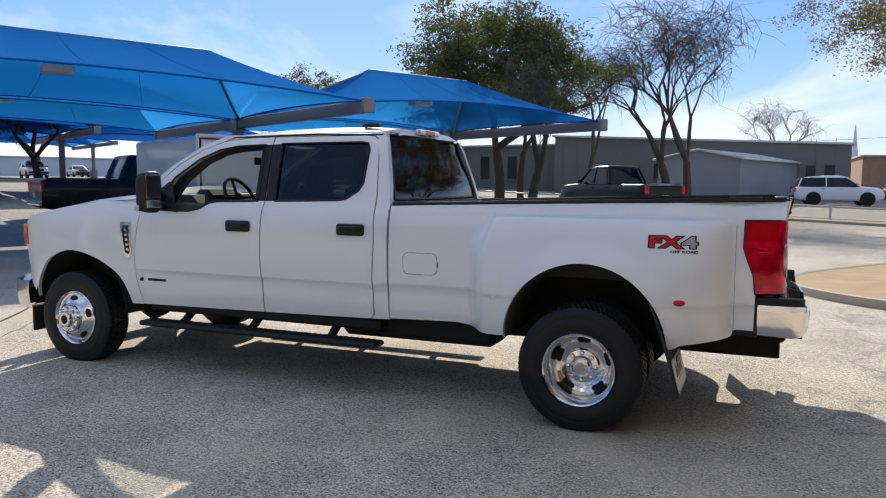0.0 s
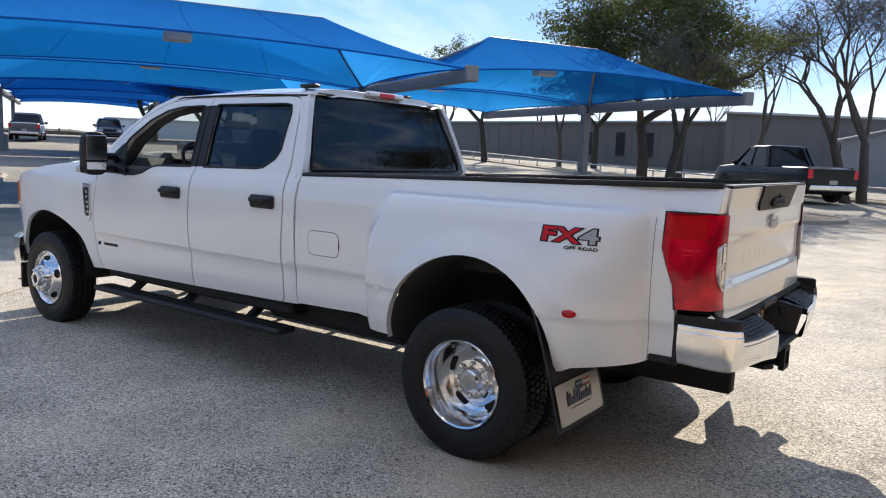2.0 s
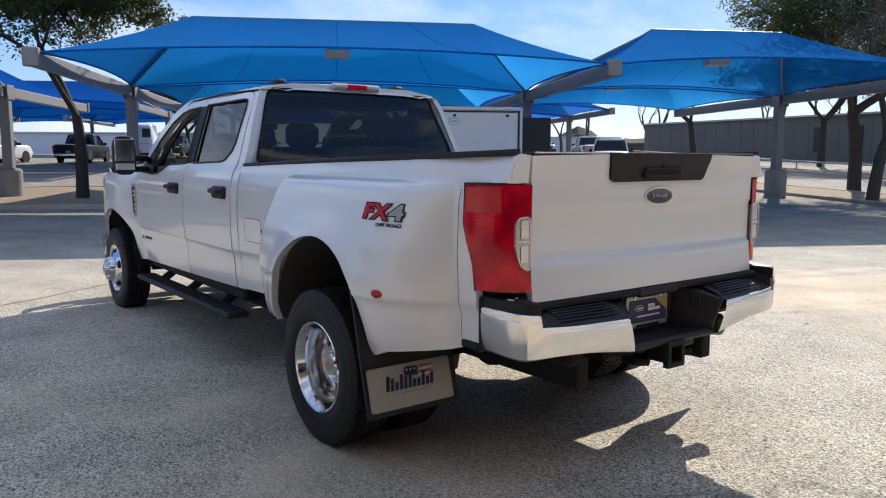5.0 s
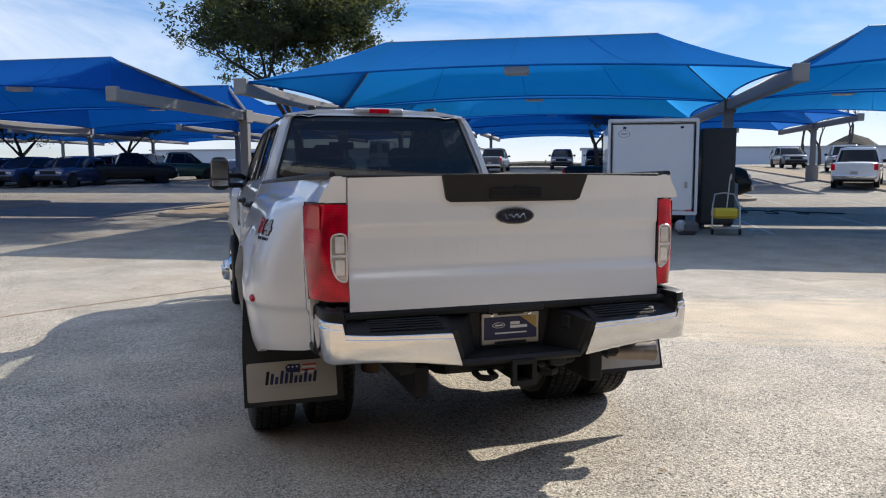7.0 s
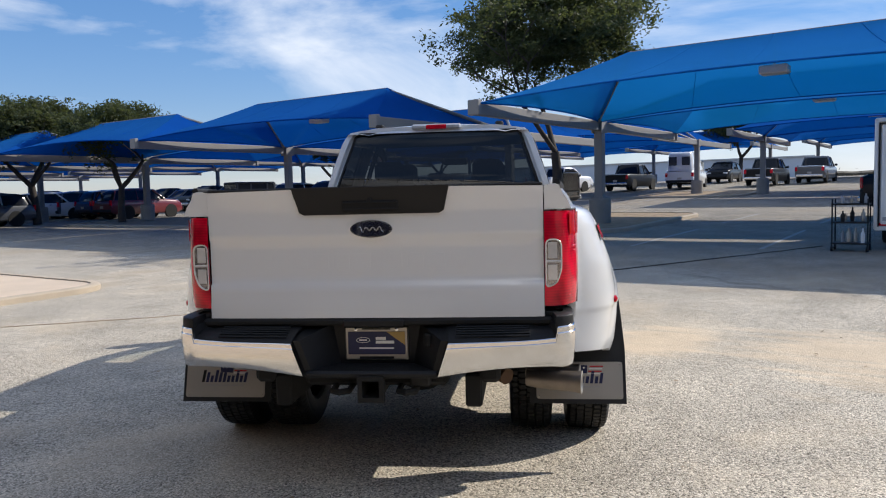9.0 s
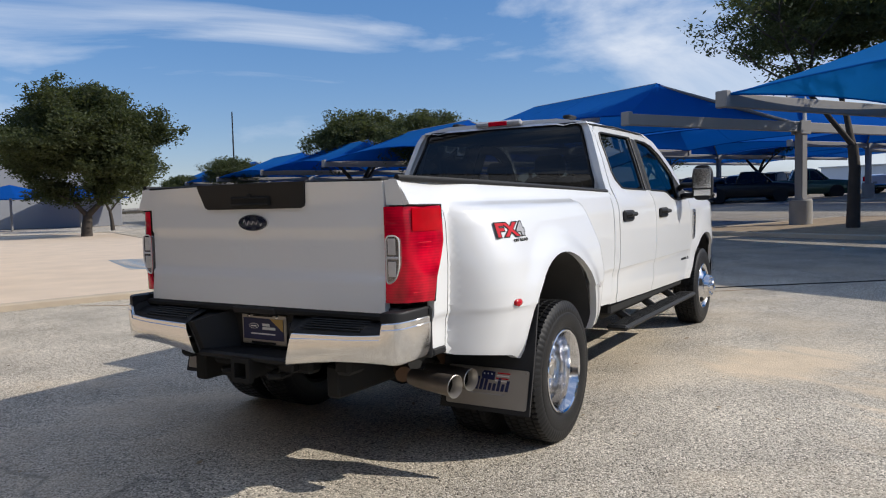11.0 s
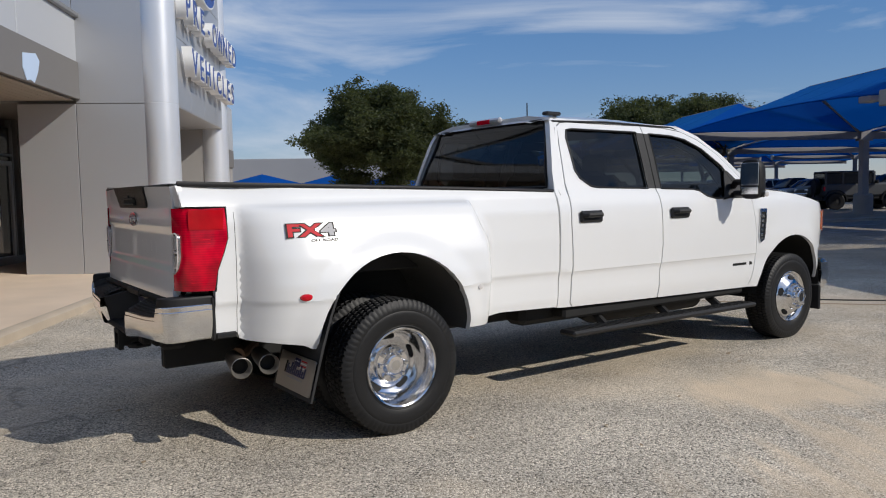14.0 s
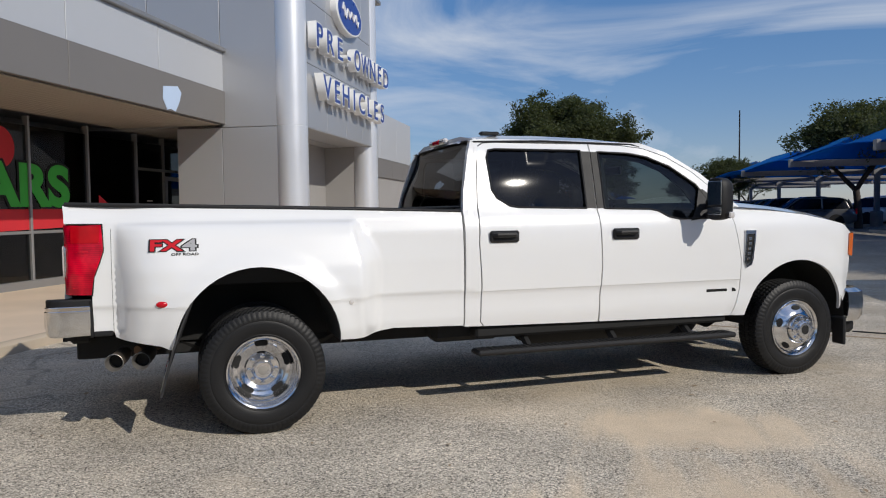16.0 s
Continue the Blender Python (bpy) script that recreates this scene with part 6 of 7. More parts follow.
# undercarriage
s = Shape()
s.tube([(0, -0.62, 0.40), (0, 0.62, 0.40)], 0.06, 10)
s.lathe([(0.0, -0.2), (0.12, -0.16), (0.19, 0.0), (0.12, 0.16), (0.0, 0.2)], (0.0, 0.05, 0.40), (1, 0, 0), 16)
s.obj("rear_axle", DARK, truck)
s = Shape()
s.tube([(-4.47, -0.75, 0.40), (-4.47, 0.75, 0.40)], 0.05, 10)
s.lathe([(0.0, -0.16), (0.11, -0.12), (0.16, 0.0), (0.11, 0.12), (0.0, 0.16)], (-4.47, -0.2, 0.40), (1, 0, 0), 16)
s.obj("front_axle", DARK, truck)
s = Shape()
s.tube([(-0.2, 0.05, 0.42), (-3.0, 0.0, 0.52)], 0.05, 10)
s.obj("driveshaft", DARK, truck)
Shape().box((-3.3, 0, 0.62), (1.6, 0.6, 0.36), 0.08).obj("gearbox", DARK, truck)
Shape().box((-1.35, -0.62, 0.52), (1.3, 0.36, 0.24), 0.05).obj("fuel_tank", DARK, truck)
Shape().box((-2.3, -0.05, 0.50), (1.2, 0.5, 0.1), 0.03).obj("crossmember", DARK, truck)
Shape().lathe([(0.0, -0.75), (0.09, -0.74), (0.135, -0.66), (0.135, 0.62), (0.09, 0.72), (0.0, 0.73)], (-2.75, 0.66, 0.50), (1, 0, 0), 20).obj("exhaust_filter", DARK, truck)
Shape().box((-1.55, 0.70, 0.53), (0.55, 0.22, 0.16), 0.04).obj("fluid_tank", DARK, truck)
Shape().box((0.75, 0, 0.66), (0.5, 0.7, 0.20), 0.1).obj("spare_tyre", RUBBER, truck)
s = Shape()
s.tube([(-2.8, 0.36, 0.50), (-0.9, 0.38, 0.50), (-0.4, 0.40, 0.60), (0.3, 0.42, 0.66), (0.62, 0.45, 0.55), (0.80, 0.62, 0.50)], 0.045, 10)
ex = s.obj("exhaust_pipe", RUST, truck, "rusty exhaust pipe")
for x0 in (0.745, 0.905):
    ax_ = (0.16, 1, -0.04)
    tip = Shape().lathe([(0.042, -0.20), (0.049, -0.12), (0.053, 0.05), (0.056, 0.066), (0.058, 0.080)], (x0, 0.92, 0.505), ax_, 32).obj("exhaust_tip", TIPM, ex, "heat-stained exhaust tip with a polished flared lip")
    Shape().lathe([(0.058, 0.080), (0.0585, 0.083), (0.056, 0.085), (0.047, 0.055), (0.044, 0.03)], (x0, 0.92, 0.505), ax_, 32).obj("tip_lip", STEEL, tip)
    Shape().lathe([(0.0, 0.0), (0.044, 0.0), (0.0445, 0.034)], (x0, 0.92, 0.505), ax_, 24).obj("exhaust_bore", DARK, tip)

# wheels


def tyre_shape(o, sg, r=0.410, w=0.245, rim=0.228):
    """Tyre with blocky tread, turned round the axle."""
    n = 360
    prof = [(rim, -0.40), (rim + 0.012, -0.455), (0.250, -0.484), (0.254, -0.479), (0.259, -0.490), (0.280, -0.508), (0.300, -0.517), (0.322, -0.518), (0.336, -0.512), (0.340, -0.504), (0.345, -0.508), (0.362, -0.496), (0.382, -0.472), (0.400, -0.43)]
    tread = [-0.42, -0.31, -0.30, -0.28, -0.27, -0.12, -0.11, -0.09, -0.08, 0.08, 0.09, 0.11, 0.12, 0.27, 0.28, 0.30, 0.31, 0.42]
    rows = []
    for k in range(n):
        t = 2 * math.pi * k / n
        row = []
        for rr, h in prof:
            row.append((rr, h - 0.007 * (rr > 0.36 and k % 5 < 3)))
        for i, h in enumerate(tread):
            block = (k + (i + 1) // 4 * 2) % 5
            rr = r - 0.007 if block == 0 else r
            row.append((rr - (0.004 if abs(h) > 0.4 else 0.009 if abs(h) in (0.30, 0.28, 0.11, 0.09) else 0), h))
        for rr, h in prof[::-1]:
            row.append((rr, -h + 0.007 * (rr > 0.36 and k % 5 < 3)))
        rows.append([(o[0] + rr * math.cos(t), o[1] + sg * h * w, o[2] + rr * math.sin(t)) for rr, h in row])
    rows.append(rows[0])
    s = Shape().grid(rows, flip=sg < 0)
    return s


def disc_ovals(parent, o, sg, radius, h, n, rx, rz, tilt, name="slot"):
    for k in range(n):
        t = 2 * math.pi * (k + 0.25) / n
        s = Shape()
        er, et = Vector((math.cos(t), 0, math.sin(t))), Vector((-math.sin(t), 0, math.cos(t)))
        ey = Vector((0, sg, 0))
        ern = (er * math.cos(tilt) - ey * math.sin(tilt)).normalized()
        nrm = (ey * math.cos(tilt) + er * math.sin(tilt)).normalized()
        c = Vector(o) + er * radius + ey * h
        s.add([c + nrm * 0.004 + ern * rz * math.cos(q * math.pi / 8) + et * rx * math.sin(q * math.pi / 8) for q in range(16)], [tuple(range(16))])
        s.obj(name, DARK, parent)


def lug_ring(parent, o, sg, radius, h, n=8):
    for k in range(n):
        t = 2 * math.pi * k / n
        p = Vector(o) + Vector((radius * math.cos(t), sg * h, radius * math.sin(t)))
        Shape().lathe([(0.016, -0.02), (0.016, 0.012), (0.012, 0.02), (0.0, 0.022)], tuple(p), (0, sg, 0), 8).obj("lug_nut", CHROME, parent)


for sg in (-1, 1):
    o = (-4.47, 0.90, 0.407) if sg > 0 else (-4.545, -0.975, 0.39)
    w = tyre_shape(o, sg).obj("front_tyre", RUBBER, truck, "black all-terrain tyre", angle=25)
    rim = Shape().lathe([(0.20, -0.09), (0.225, 0.09), (0.236, 0.112), (0.240, 0.118), (0.236, 0.122), (0.225, 0.112), (0.216, 0.10), (0.205, 0.098), (0.185, 0.112), (0.155, 0.138), (0.132, 0.150), (0.126, 0.152), (0.122, 0.16), (0.119, 0.185), (0.112, 0.194), (0.075, 0.196), (0.070, 0.20), (0.066, 0.225), (0.058, 0.232), (0.040, 0.232), (0.036, 0.222), (0.0, 0.222)], o, (0, sg, 0), 56).obj("front_rim", ALLOY, w, "polished convex alloy wheel")
    disc_ovals(rim, o, sg, 0.176, 0.121, 5, 0.040, 0.024, 0.75)
    lug_ring(rim, o, sg, 0.094, 0.194)
    Shape().lathe([(0.0, 0.228), (0.034, 0.226), (0.036, 0.22)], o, (0, sg, 0), 20).obj("hub_cap", DARK, rim)
    o = (0, sg * 1.08, 0.407)
    w = tyre_shape(o, sg).obj("rear_outer_tyre", RUBBER, truck, "black all-terrain tyre", angle=25)
    rim = Shape().lathe([(0.19, -0.1), (0.225, 0.08), (0.238, 0.108), (0.242, 0.116), (0.238, 0.121), (0.228, 0.115), (0.214, 0.085), (0.206, 0.06), (0.203, 0.0), (0.198, -0.03), (0.185, -0.05), (0.165, -0.058), (0.150, -0.05), (0.130, -0.036), (0.118, -0.03), (0.112, -0.02), (0.108, -0.004), (0.072, 0.0), (0.066, 0.008), (0.062, 0.03), (0.052, 0.038), (0.0, 0.040)], o, (0, sg, 0), 56).obj("rear_rim", ALLOY, w, "polished deep-dish alloy wheel")
    disc_ovals(rim, o, sg, 0.166, -0.054, 5, 0.046, 0.023, 0.0)
    lug_ring(rim, o, sg, 0.090, 0.0)
    Shape().lathe([(0.0, 0.043), (0.030, 0.042), (0.033, 0.038)], o, (0, sg, 0), 20).obj("hub_cap", STEEL, rim)
    o = (0, sg * 0.745, 0.407)
    w = tyre_shape(o, sg).obj("rear_inner_tyre", RUBBER, truck, angle=25)
    Shape().lathe([(0.0, -0.02), (0.2, -0.02), (0.225, 0.09)], o, (0, sg, 0), 32).obj("inner_rim", STEEL, w)

# ---- trees ----


def limbs(rng, base, height, r0, spread, depth, forks=(2, 3), lean=(0, 0, 0), gnarl=0.25, shrink=0.72, even=True):
    """Tapered trunk and branching limbs as tubes; returns the shape and the twig tips."""
    s = Shape()
    tips = []

    def grow(p, d, length, r, lvl):
        pts, rs = [p], [r]
        n = 4
        q = Vector(p)
        for i in range(n):
            d = (d + Vector((rng.uniform(-1, 1), rng.uniform(-1, 1), rng.uniform(-0.4, 0.7))) * gnarl * 0.5).normalized()
            q = q + d * (length / n)
            pts.append(q.copy())
            rs.append(r * (1 - (1 - shrink) * (i + 1) / n))
        s.tube(pts, rs, 8 if lvl < 2 else 5 if lvl < 4 else 3, lvl == 0)
        if lvl >= depth:
            tips.append(q)
            return
        if lvl >= depth - 2:
            tips.append(pts[2])
        for k in range(rng.randint(*forks)):
            ang = rng.uniform(0, 6.283)
            out = Vector((math.cos(ang), math.sin(ang), rng.uniform(-0.1, 0.5)))
            sp = spread * (1.0 if even else 0.55 + 0.2 * lvl)
            grow(q, (d * (1.0 - sp * 0.5) + out * sp).normalized(), length * rng.uniform(0.62, 0.88), rs[-1] * rng.uniform(0.6, 0.85), lvl + 1)

    grow(Vector(base), (Vector((0, 0, 1)) + Vector(lean)).normalized(), height, r0, 0)
    return s, tips


def crown(rng, centre, rx, ry, rz, clumps, leaves, size, flat=0.0, rag=1.0, tips=()):
    """Many small leaf blades in uneven clumps, denser on the outside."""
    vs, fs = [], []
    c = Vector(centre)
    hung = [p for p in tips for _ in range(3)]
    for n_ in range(clumps + len(hung)):
        while True:
            v = Vector((rng.gauss(0, 1), rng.gauss(0, 1), rng.gauss(0, 1))).normalized()
            if v.z > -0.75:
                break
        lump = 0.80 + rag * (0.42 * noise.noise(v * 2.1 + c * 0.13) + 0.26 * noise.noise(v * 4.6 + c))
        rad = rng.uniform(0.45, 1.0) ** 0.6 * lump
        zz = v.z if v.z > 0 else v.z * (1 - flat)
        p = c + Vector((v.x * rx, v.y * ry, zz * rz)) * rad
        if n_ >= clumps:
            p = hung[n_ - clumps] + Vector((rng.gauss(0, 0.3), rng.gauss(0, 0.3), rng.gauss(0, 0.22)))
        elif noise.noise(p * 0.75) > 0.24 and rng.random() < 0.7 * rag:
            continue
        cr = rng.uniform(0.25, 0.6) * min(rx, 4) / 4
        for _ in range(leaves):
            o = Vector((rng.gauss(0, 1), rng.gauss(0, 1), rng.gauss(0, 0.7))) * cr * 0.46
            a = Vector((rng.uniform(-1, 1), rng.uniform(-1, 1), rng.uniform(-0.7, 0.7))).normalized()
            b = a.cross(Vector((rng.uniform(-1, 1), rng.uniform(-1, 1), rng.uniform(-1, 1)))).normalized()
            ln, wd = size * rng.uniform(0.7, 1.4), size * rng.uniform(0.3, 0.55)
            k = len(vs)
            q = p + o
            vs += [q - a * ln * 0.5, q + b * wd * 0.5, q + a * ln * 0.5, q - b * wd * 0.5]
            fs.append((k, k + 1, k + 2, k + 3))
    s = Shape()
    s.add(vs, fs)
    return s


def oak(seed, x, y, trunk_h, r0, cz, rx, rz, clumps, leaves, size, label, leaf=None, depth=4, ry=None, bark=None, cx=0.0, cy=0.0, rag=1.0):
    rng = random.Random(seed)
    g = slope_xy(x, y)
    t = thing("oak_tree", label, "tree", Matrix.Translation((x, y, g)), "trees")
    s, tips = limbs(rng, (0, 0, -0.2), trunk_h, r0, 0.75, depth)
    s.obj("trunk", bark or BARK_DK, t, angle=60)
    crown(rng, (cx, cy, cz - g), rx, ry or rx, rz, clumps, leaves, size, 0.25, rag, tips).obj("crown", leaf or LEAF, t, smooth=False)
    return t


def bare_tree(seed, x, y, h, r0, lean, depth=6, spread=0.55):
    rng = random.Random(seed)
    t = thing("bare_tree", "leafless winter tree with forked grey-brown limbs", "tree", Matrix.Translation((x, y, slope_xy(x, y))), "trees")
    s, tips = limbs(rng, (0, 0, -0.2), h, r0, spread, depth, (2, 3), lean, 0.26, 0.74, False)
    s.obj("trunk", BARK, t, angle=60)
    c = Shape()
    for p in tips:
        for _ in range(rng.choice((1, 1, 2, 3))):
            d = Vector((rng.uniform(-1, 1), rng.uniform(-1, 1), rng.uniform(-0.9, 0.8))).normalized()
            c.tube([p, p + d * rng.uniform(0.4, 0.8) + Vector((0, 0, 0.06)), p + d * rng.uniform(0.9, 1.6) + Vector((0, 0, -0.15))], [0.011, 0.008, 0.003], 3, False)
    tw = c.obj("twig_mass", BARK, t, smooth=False)
    tw["kind"] = "stuff"
    return t


oak(11, -20.0, 1.75, 2.6, 0.19, 6.35, 3.15, 2.0, 1900, 40, 0.13, "evergreen live oak with a spreading dark green crown", rag=1.35)
oak(12, -18.8, -31.5, 1.3, 0.30, 4.45, 4.35, 3.25, 3600, 46, 0.18, "dense rounded evergreen live oak beside the lot", rag=1.1)
oak(13, -9.3, 24.9, 3.0, 0.26, 6.6, 4.5, 2.9, 1500, 34, 0.14, "dark green evergreen oak behind the canopies", rag=1.2)
oak(14, -13.3, 41.0, 3.2, 0.24, 6.6, 4.2, 2.3, 800, 30, 0.17, "dark green evergreen oak behind the canopies")
oak(17, -21.7, 47.0, 3.2, 0.26, 6.9, 4.6, 2.4, 800, 30, 0.17, "dark green evergreen oak behind the pipe rail")
oak(18, -29.3, 44.0, 3.2, 0.26, 7.0, 4.2, 2.2, 700, 30, 0.17, "dark green evergreen oak behind the far canopies")
oak(15, 9.2, 21.8, 3.4, 0.28, 7.2, 7.6, 3.4, 3000, 44, 0.095, "olive-brown oak with thin drooping outer twigs", leaf=LEAF_DRY)
base_oak = oak(16, -30.5, -19.0, 2.0, 0.2, 4.75, 3.0, 1.6, 800, 32, 0.15, "evergreen live oak in a parking island")
for (x, y, sc, rz) in ((-33.5, -25.5, 1.15, 80), (-38.0, -41.5, 0.85, 200), (-42.0, -52.0, 0.7, 20), (-58, -63, 0.9, 120), (-27, -41, 0.7, 150), (-57.0, -6.0, 1.0, 60), (-52, -12.5, 1.0, 250), (-66, 20, 1.2, 310), (-34.0, 22.5, 1.1, 33), (-57, 33.5, 1.2, 70), (-76, -20, 1.4, 170), (-70, 52, 1.3, 10)):
    copy_thing(base_oak, Matrix.Translation((x, y, slope_xy(x, y))) @ Matrix.Rotation(radians(rz), 4, "Z") @ Matrix.Scale(sc, 4))
bare_tree(21, -2.5, 29.1, 2.5, 0.23, (-0.22, 0, 0), 6, 0.56)
bare_tree(35, -6.5, 19.9, 2.0, 0.2, (0.0, 0.02, 0), 5, 0.5)
bare_tree(32, -2.0, 29.4, 2.6, 0.22, (0.04, 0, 0), 6, 0.56)
bare_tree(23, -9.4, 41.0, 2.8, 0.22, (0.2, 0.05, 0), 6, 0.42)
bare_tree(24, 2.0, 60.0, 2.4, 0.2, (0, 0, 0), 5)
bare_tree(25, -24.0, 46.0, 2.6, 0.2, (0, 0, 0), 5)
bare_tree(41, -52.0, 57.5, 2.4, 0.2, (0.05, 0, 0), 6, 0.6)
bare_tree(42, -58.0, 60.0, 2.2, 0.2, (0, 0.05, 0), 6, 0.62)
bare_tree(43, -47.0, 61.5, 2.5, 0.2, (-0.05, 0, 0), 6, 0.6)
bt = bare_tree(26, -30.0, 62.0, 2.6, 0.2, (0.1, 0, 0), 5)
for (x, y, rz) in ((-40, 70, 40), (-47, 62, 90), (-22, 74, 140), (-58, 58, 200), (-36, 82, 250)):
    copy_thing(bt, Matrix.Translation((x, y, slope_xy(x, y))) @ Matrix.Rotation(radians(rz), 4, "Z"))

# ---- far buildings ----


def shed(x0, x1, y, depth, z0, zl, zr, wall, label, roof=True, windows=(), name="warehouse", door=None):
    t = thing(name, label, "building", Matrix.Translation(((x0 + x1) / 2, y, z0)))
    w = (x1 - x0) / 2
    s = Shape()
    s.prism([(-w, 0), (w, 0), (w, zr - z0), (-w, zl - z0)], lambda a, z, d: (a, d, z - (0.8 if z <= 0 else 0)), 0.0, depth)
    wl_ = s.obj("wall", wall, t, smooth=False)
    if roof:
        s = Shape()
        s.prism([(-w - 0.2, zl - z0), (w + 0.2, zr - z0), (w + 0.2, zr - z0 + 0.14), (-w - 0.2, zl - z0 + 0.14)], lambda a, z, d: (a, d, z), -0.25, depth + 0.2)
        s.obj("roof", ROOFM, t, smooth=False)
    for k in range(int(2 * w / 1.2)):
        Shape().box((-w + 0.6 + k * 1.2, -0.015, (zl - z0) / 2), (0.05, 0.03, (min(zl, zr) - z0)), 0).obj("wall_rib", wall, wl_)
    for a, z, ww, hh in windows:
        win = Shape().box((a - (x0 + x1) / 2, -0.03, z - z0), (ww, 0.06, hh), 0.01).obj("window", WINDARK, t)
        Shape().box((a - (x0 + x1) / 2, -0.05, z - z0 - hh / 2), (ww + 0.12, 0.1, 0.06), 0.01).obj("sill", wall, win)
    return t


shed(-14.2, 6.6, 53, 22, 0.4, 5.35, 4.45, WALL_GREY, "long low grey-brown metal warehouse", windows=((-6.0, 2.65, 1.1, 1.15), (4.1, 2.55, 0.6, 1.0), (5.3, 2.55, 0.65, 1.05)))
shed(-44.0, -14.4, 57, 18, 0.6, 4.7, 4.9, WALL_GREY, "long low grey-brown metal warehouse", windows=((-19, 3.0, 0.8, 2.0), (-21.5, 3.0, 0.8, 2.0), (-24, 3.0, 0.8, 2.0), (-27, 3.0, 0.8, 2.0)))
t = thing("outbuilding", "small grey metal outbuilding with a pale sheet roof", "building", pose(-0.2, 42.45, 0.5, 0, 0, -18))
s = Shape()
s.prism([(-5.2, 0), (0, 0), (0, 2.72), (-2.6, 3.25), (-5.2, 2.72)], lambda a, z, d: (a, d, z - (0.8 if z <= 0 else 0)), 0.0, 13.0)
wl_ = s.obj("wall", WALL_LIGHT, t, smooth=False)
Shape().box((-2.6, -0.012, 1.0), (5.18, 0.025, 0.04), 0).obj("wall_rib", WALL_LIGHT, wl_)
Shape().box((0.012, 6.5, 1.0), (0.025, 12.9, 0.04), 0).obj("wall_rib", WALL_LIGHT, wl_)
for sg in (-1, 1):
    s = Shape()
    s.prism([(-2.6, 3.26), (-2.6 + sg * 2.9, 2.67), (-2.6 + sg * 2.9, 2.75), (-2.6, 3.34)][::sg], lambda a, z, d: (a, d, z), -0.25, 13.2)
    rf = s.obj("roof", ROOFM, t, smooth=False)
    for k in range(14):
        Shape().tube([(-2.6, -0.1 + k, 3.35), (-2.6 + sg * 2.88, -0.1 + k, 2.77)], 0.03, 4).obj("seam", ROOFM, rf)
shed(9.5, 26, 74, 10, 0.6, 4.4, 4.2, WALL_TAN, "tan brick building with a low roof", name="brick_building")
t = thing("steeple", "thin white church steeple far away", "steeple", Matrix.Translation((14.2, 130, 0)))
Shape().lathe([(1.8, 0), (1.8, 4.0), (0.9, 4.4), (0.6, 6.0), (0.04, 11.4)], (0, 0, 0), (0, 0, 1), 8).obj("spire", FARWHITE, t)
t = thing("street_pole", "dark wooden utility pole with a wire", "utility pole", Matrix.Translation((23.5, 150, 0)))
Shape().cyl((0, 0, 0), (0, 0, 11), 0.16, 0.12, 8).obj("pole", BARK_DK, t)
Shape().tube([(0, 0, 10.5), (-25, 5, 9.7), (-60, 10, 12.5)], 0.03, 4).obj("wire", DARK, t)


o = thing("office_building", "low grey showroom building far behind the oak", "building", pose(-27, -64, 0, 0, 0, 155))
Shape().box((0, 0, 2.45), (26, 14, 4.9), 0.05).obj("wall", WALL_LIGHT, o)
Shape().box((-7, 7.05, 3.6), (12, 0.2, 1.4), 0.02).obj("fascia", STUCCO, o)
for k in range(5):
    Shape().box((-11 + k * 2.2, 7.05, 1.7), (1.9, 0.15, 1.5), 0.01).obj("window", WINDARK, o)
for k, (x, y) in enumerate(((-19, -49), (-25.5, -50), (-32, -52))):
    t = thing("small_canopy", "small hipped blue shade canopy far off", "canopy", pose(x, y, slope_xy(x, y), 0, 0, 20), "small canopies")
    s = Shape()
    s.add([(-2.8, -2.8, 2.25), (2.8, -2.8, 2.25), (2.8, 2.8, 2.25), (-2.8, 2.8, 2.25), (0, 0, 3.25)], [(0, 1, 4), (1, 2, 4), (2, 3, 4), (3, 0, 4)])
    s.obj("cloth_roof", CLOTH, t, smooth=False)
    Shape().cyl((0, 0, 0), (0, 0, 3.2), 0.08, n=8).obj("post", POSTM, t)
t = thing("flag_pole", "tall thin dark pole beyond the lot", "pole", pose(-43, -46.5, 0))
Shape().cyl((0, 0, 0), (0, 0, 9.5), 0.09, 0.05, 8).obj("pole", DARK, t)
# low white sheds and brush that close the far side of the lot
for k, (a, b, w, h) in enumerate(((-46, 122, 60, 4.2), (26, 128, 50, 3.2))):
    t = thing("far_shed", "long pale metal shed at the far edge of the lot", "shed", lot(a, b, slope(a, b) - 0.3), "far sheds")
    Shape().box((0, 6, h / 2), (w, 12, h), 0.05).obj("wall", FARWHITE, t)
    Shape().box((0, 6, h + 0.1), (w + 0.6, 12.6, 0.2), 0.03).obj("roof", ROOFM, t)
rng = random.Random(5)
hv, hf = [], []
for k in range(5200):
    ang = rng.uniform(0, 2 * math.pi)
    rad = rng.uniform(150, 190)
    x, y = rad * math.cos(ang), rad * math.sin(ang)
    z = slope_xy(x, y) + abs(rng.gauss(0, 1)) * 0.4
    for _ in range(3):
        q = Vector((x + rng.uniform(-2, 2), y + rng.uniform(-2, 2), z + rng.uniform(-0.4, 0.4)))
        d = Vector((rng.uniform(-1, 1), rng.uniform(-1, 1), rng.uniform(0.2, 1)))
        e = Vector((rng.uniform(-1, 1), rng.uniform(-1, 1), 0))
        n0 = len(hv)
        hv += [q - d * 0.28, q + e * 0.2, q + d * 0.32, q - e * 0.2]
        hf.append((n0, n0 + 1, n0 + 2, n0 + 3))
s = Shape()
s.add(hv, hf)
band = []
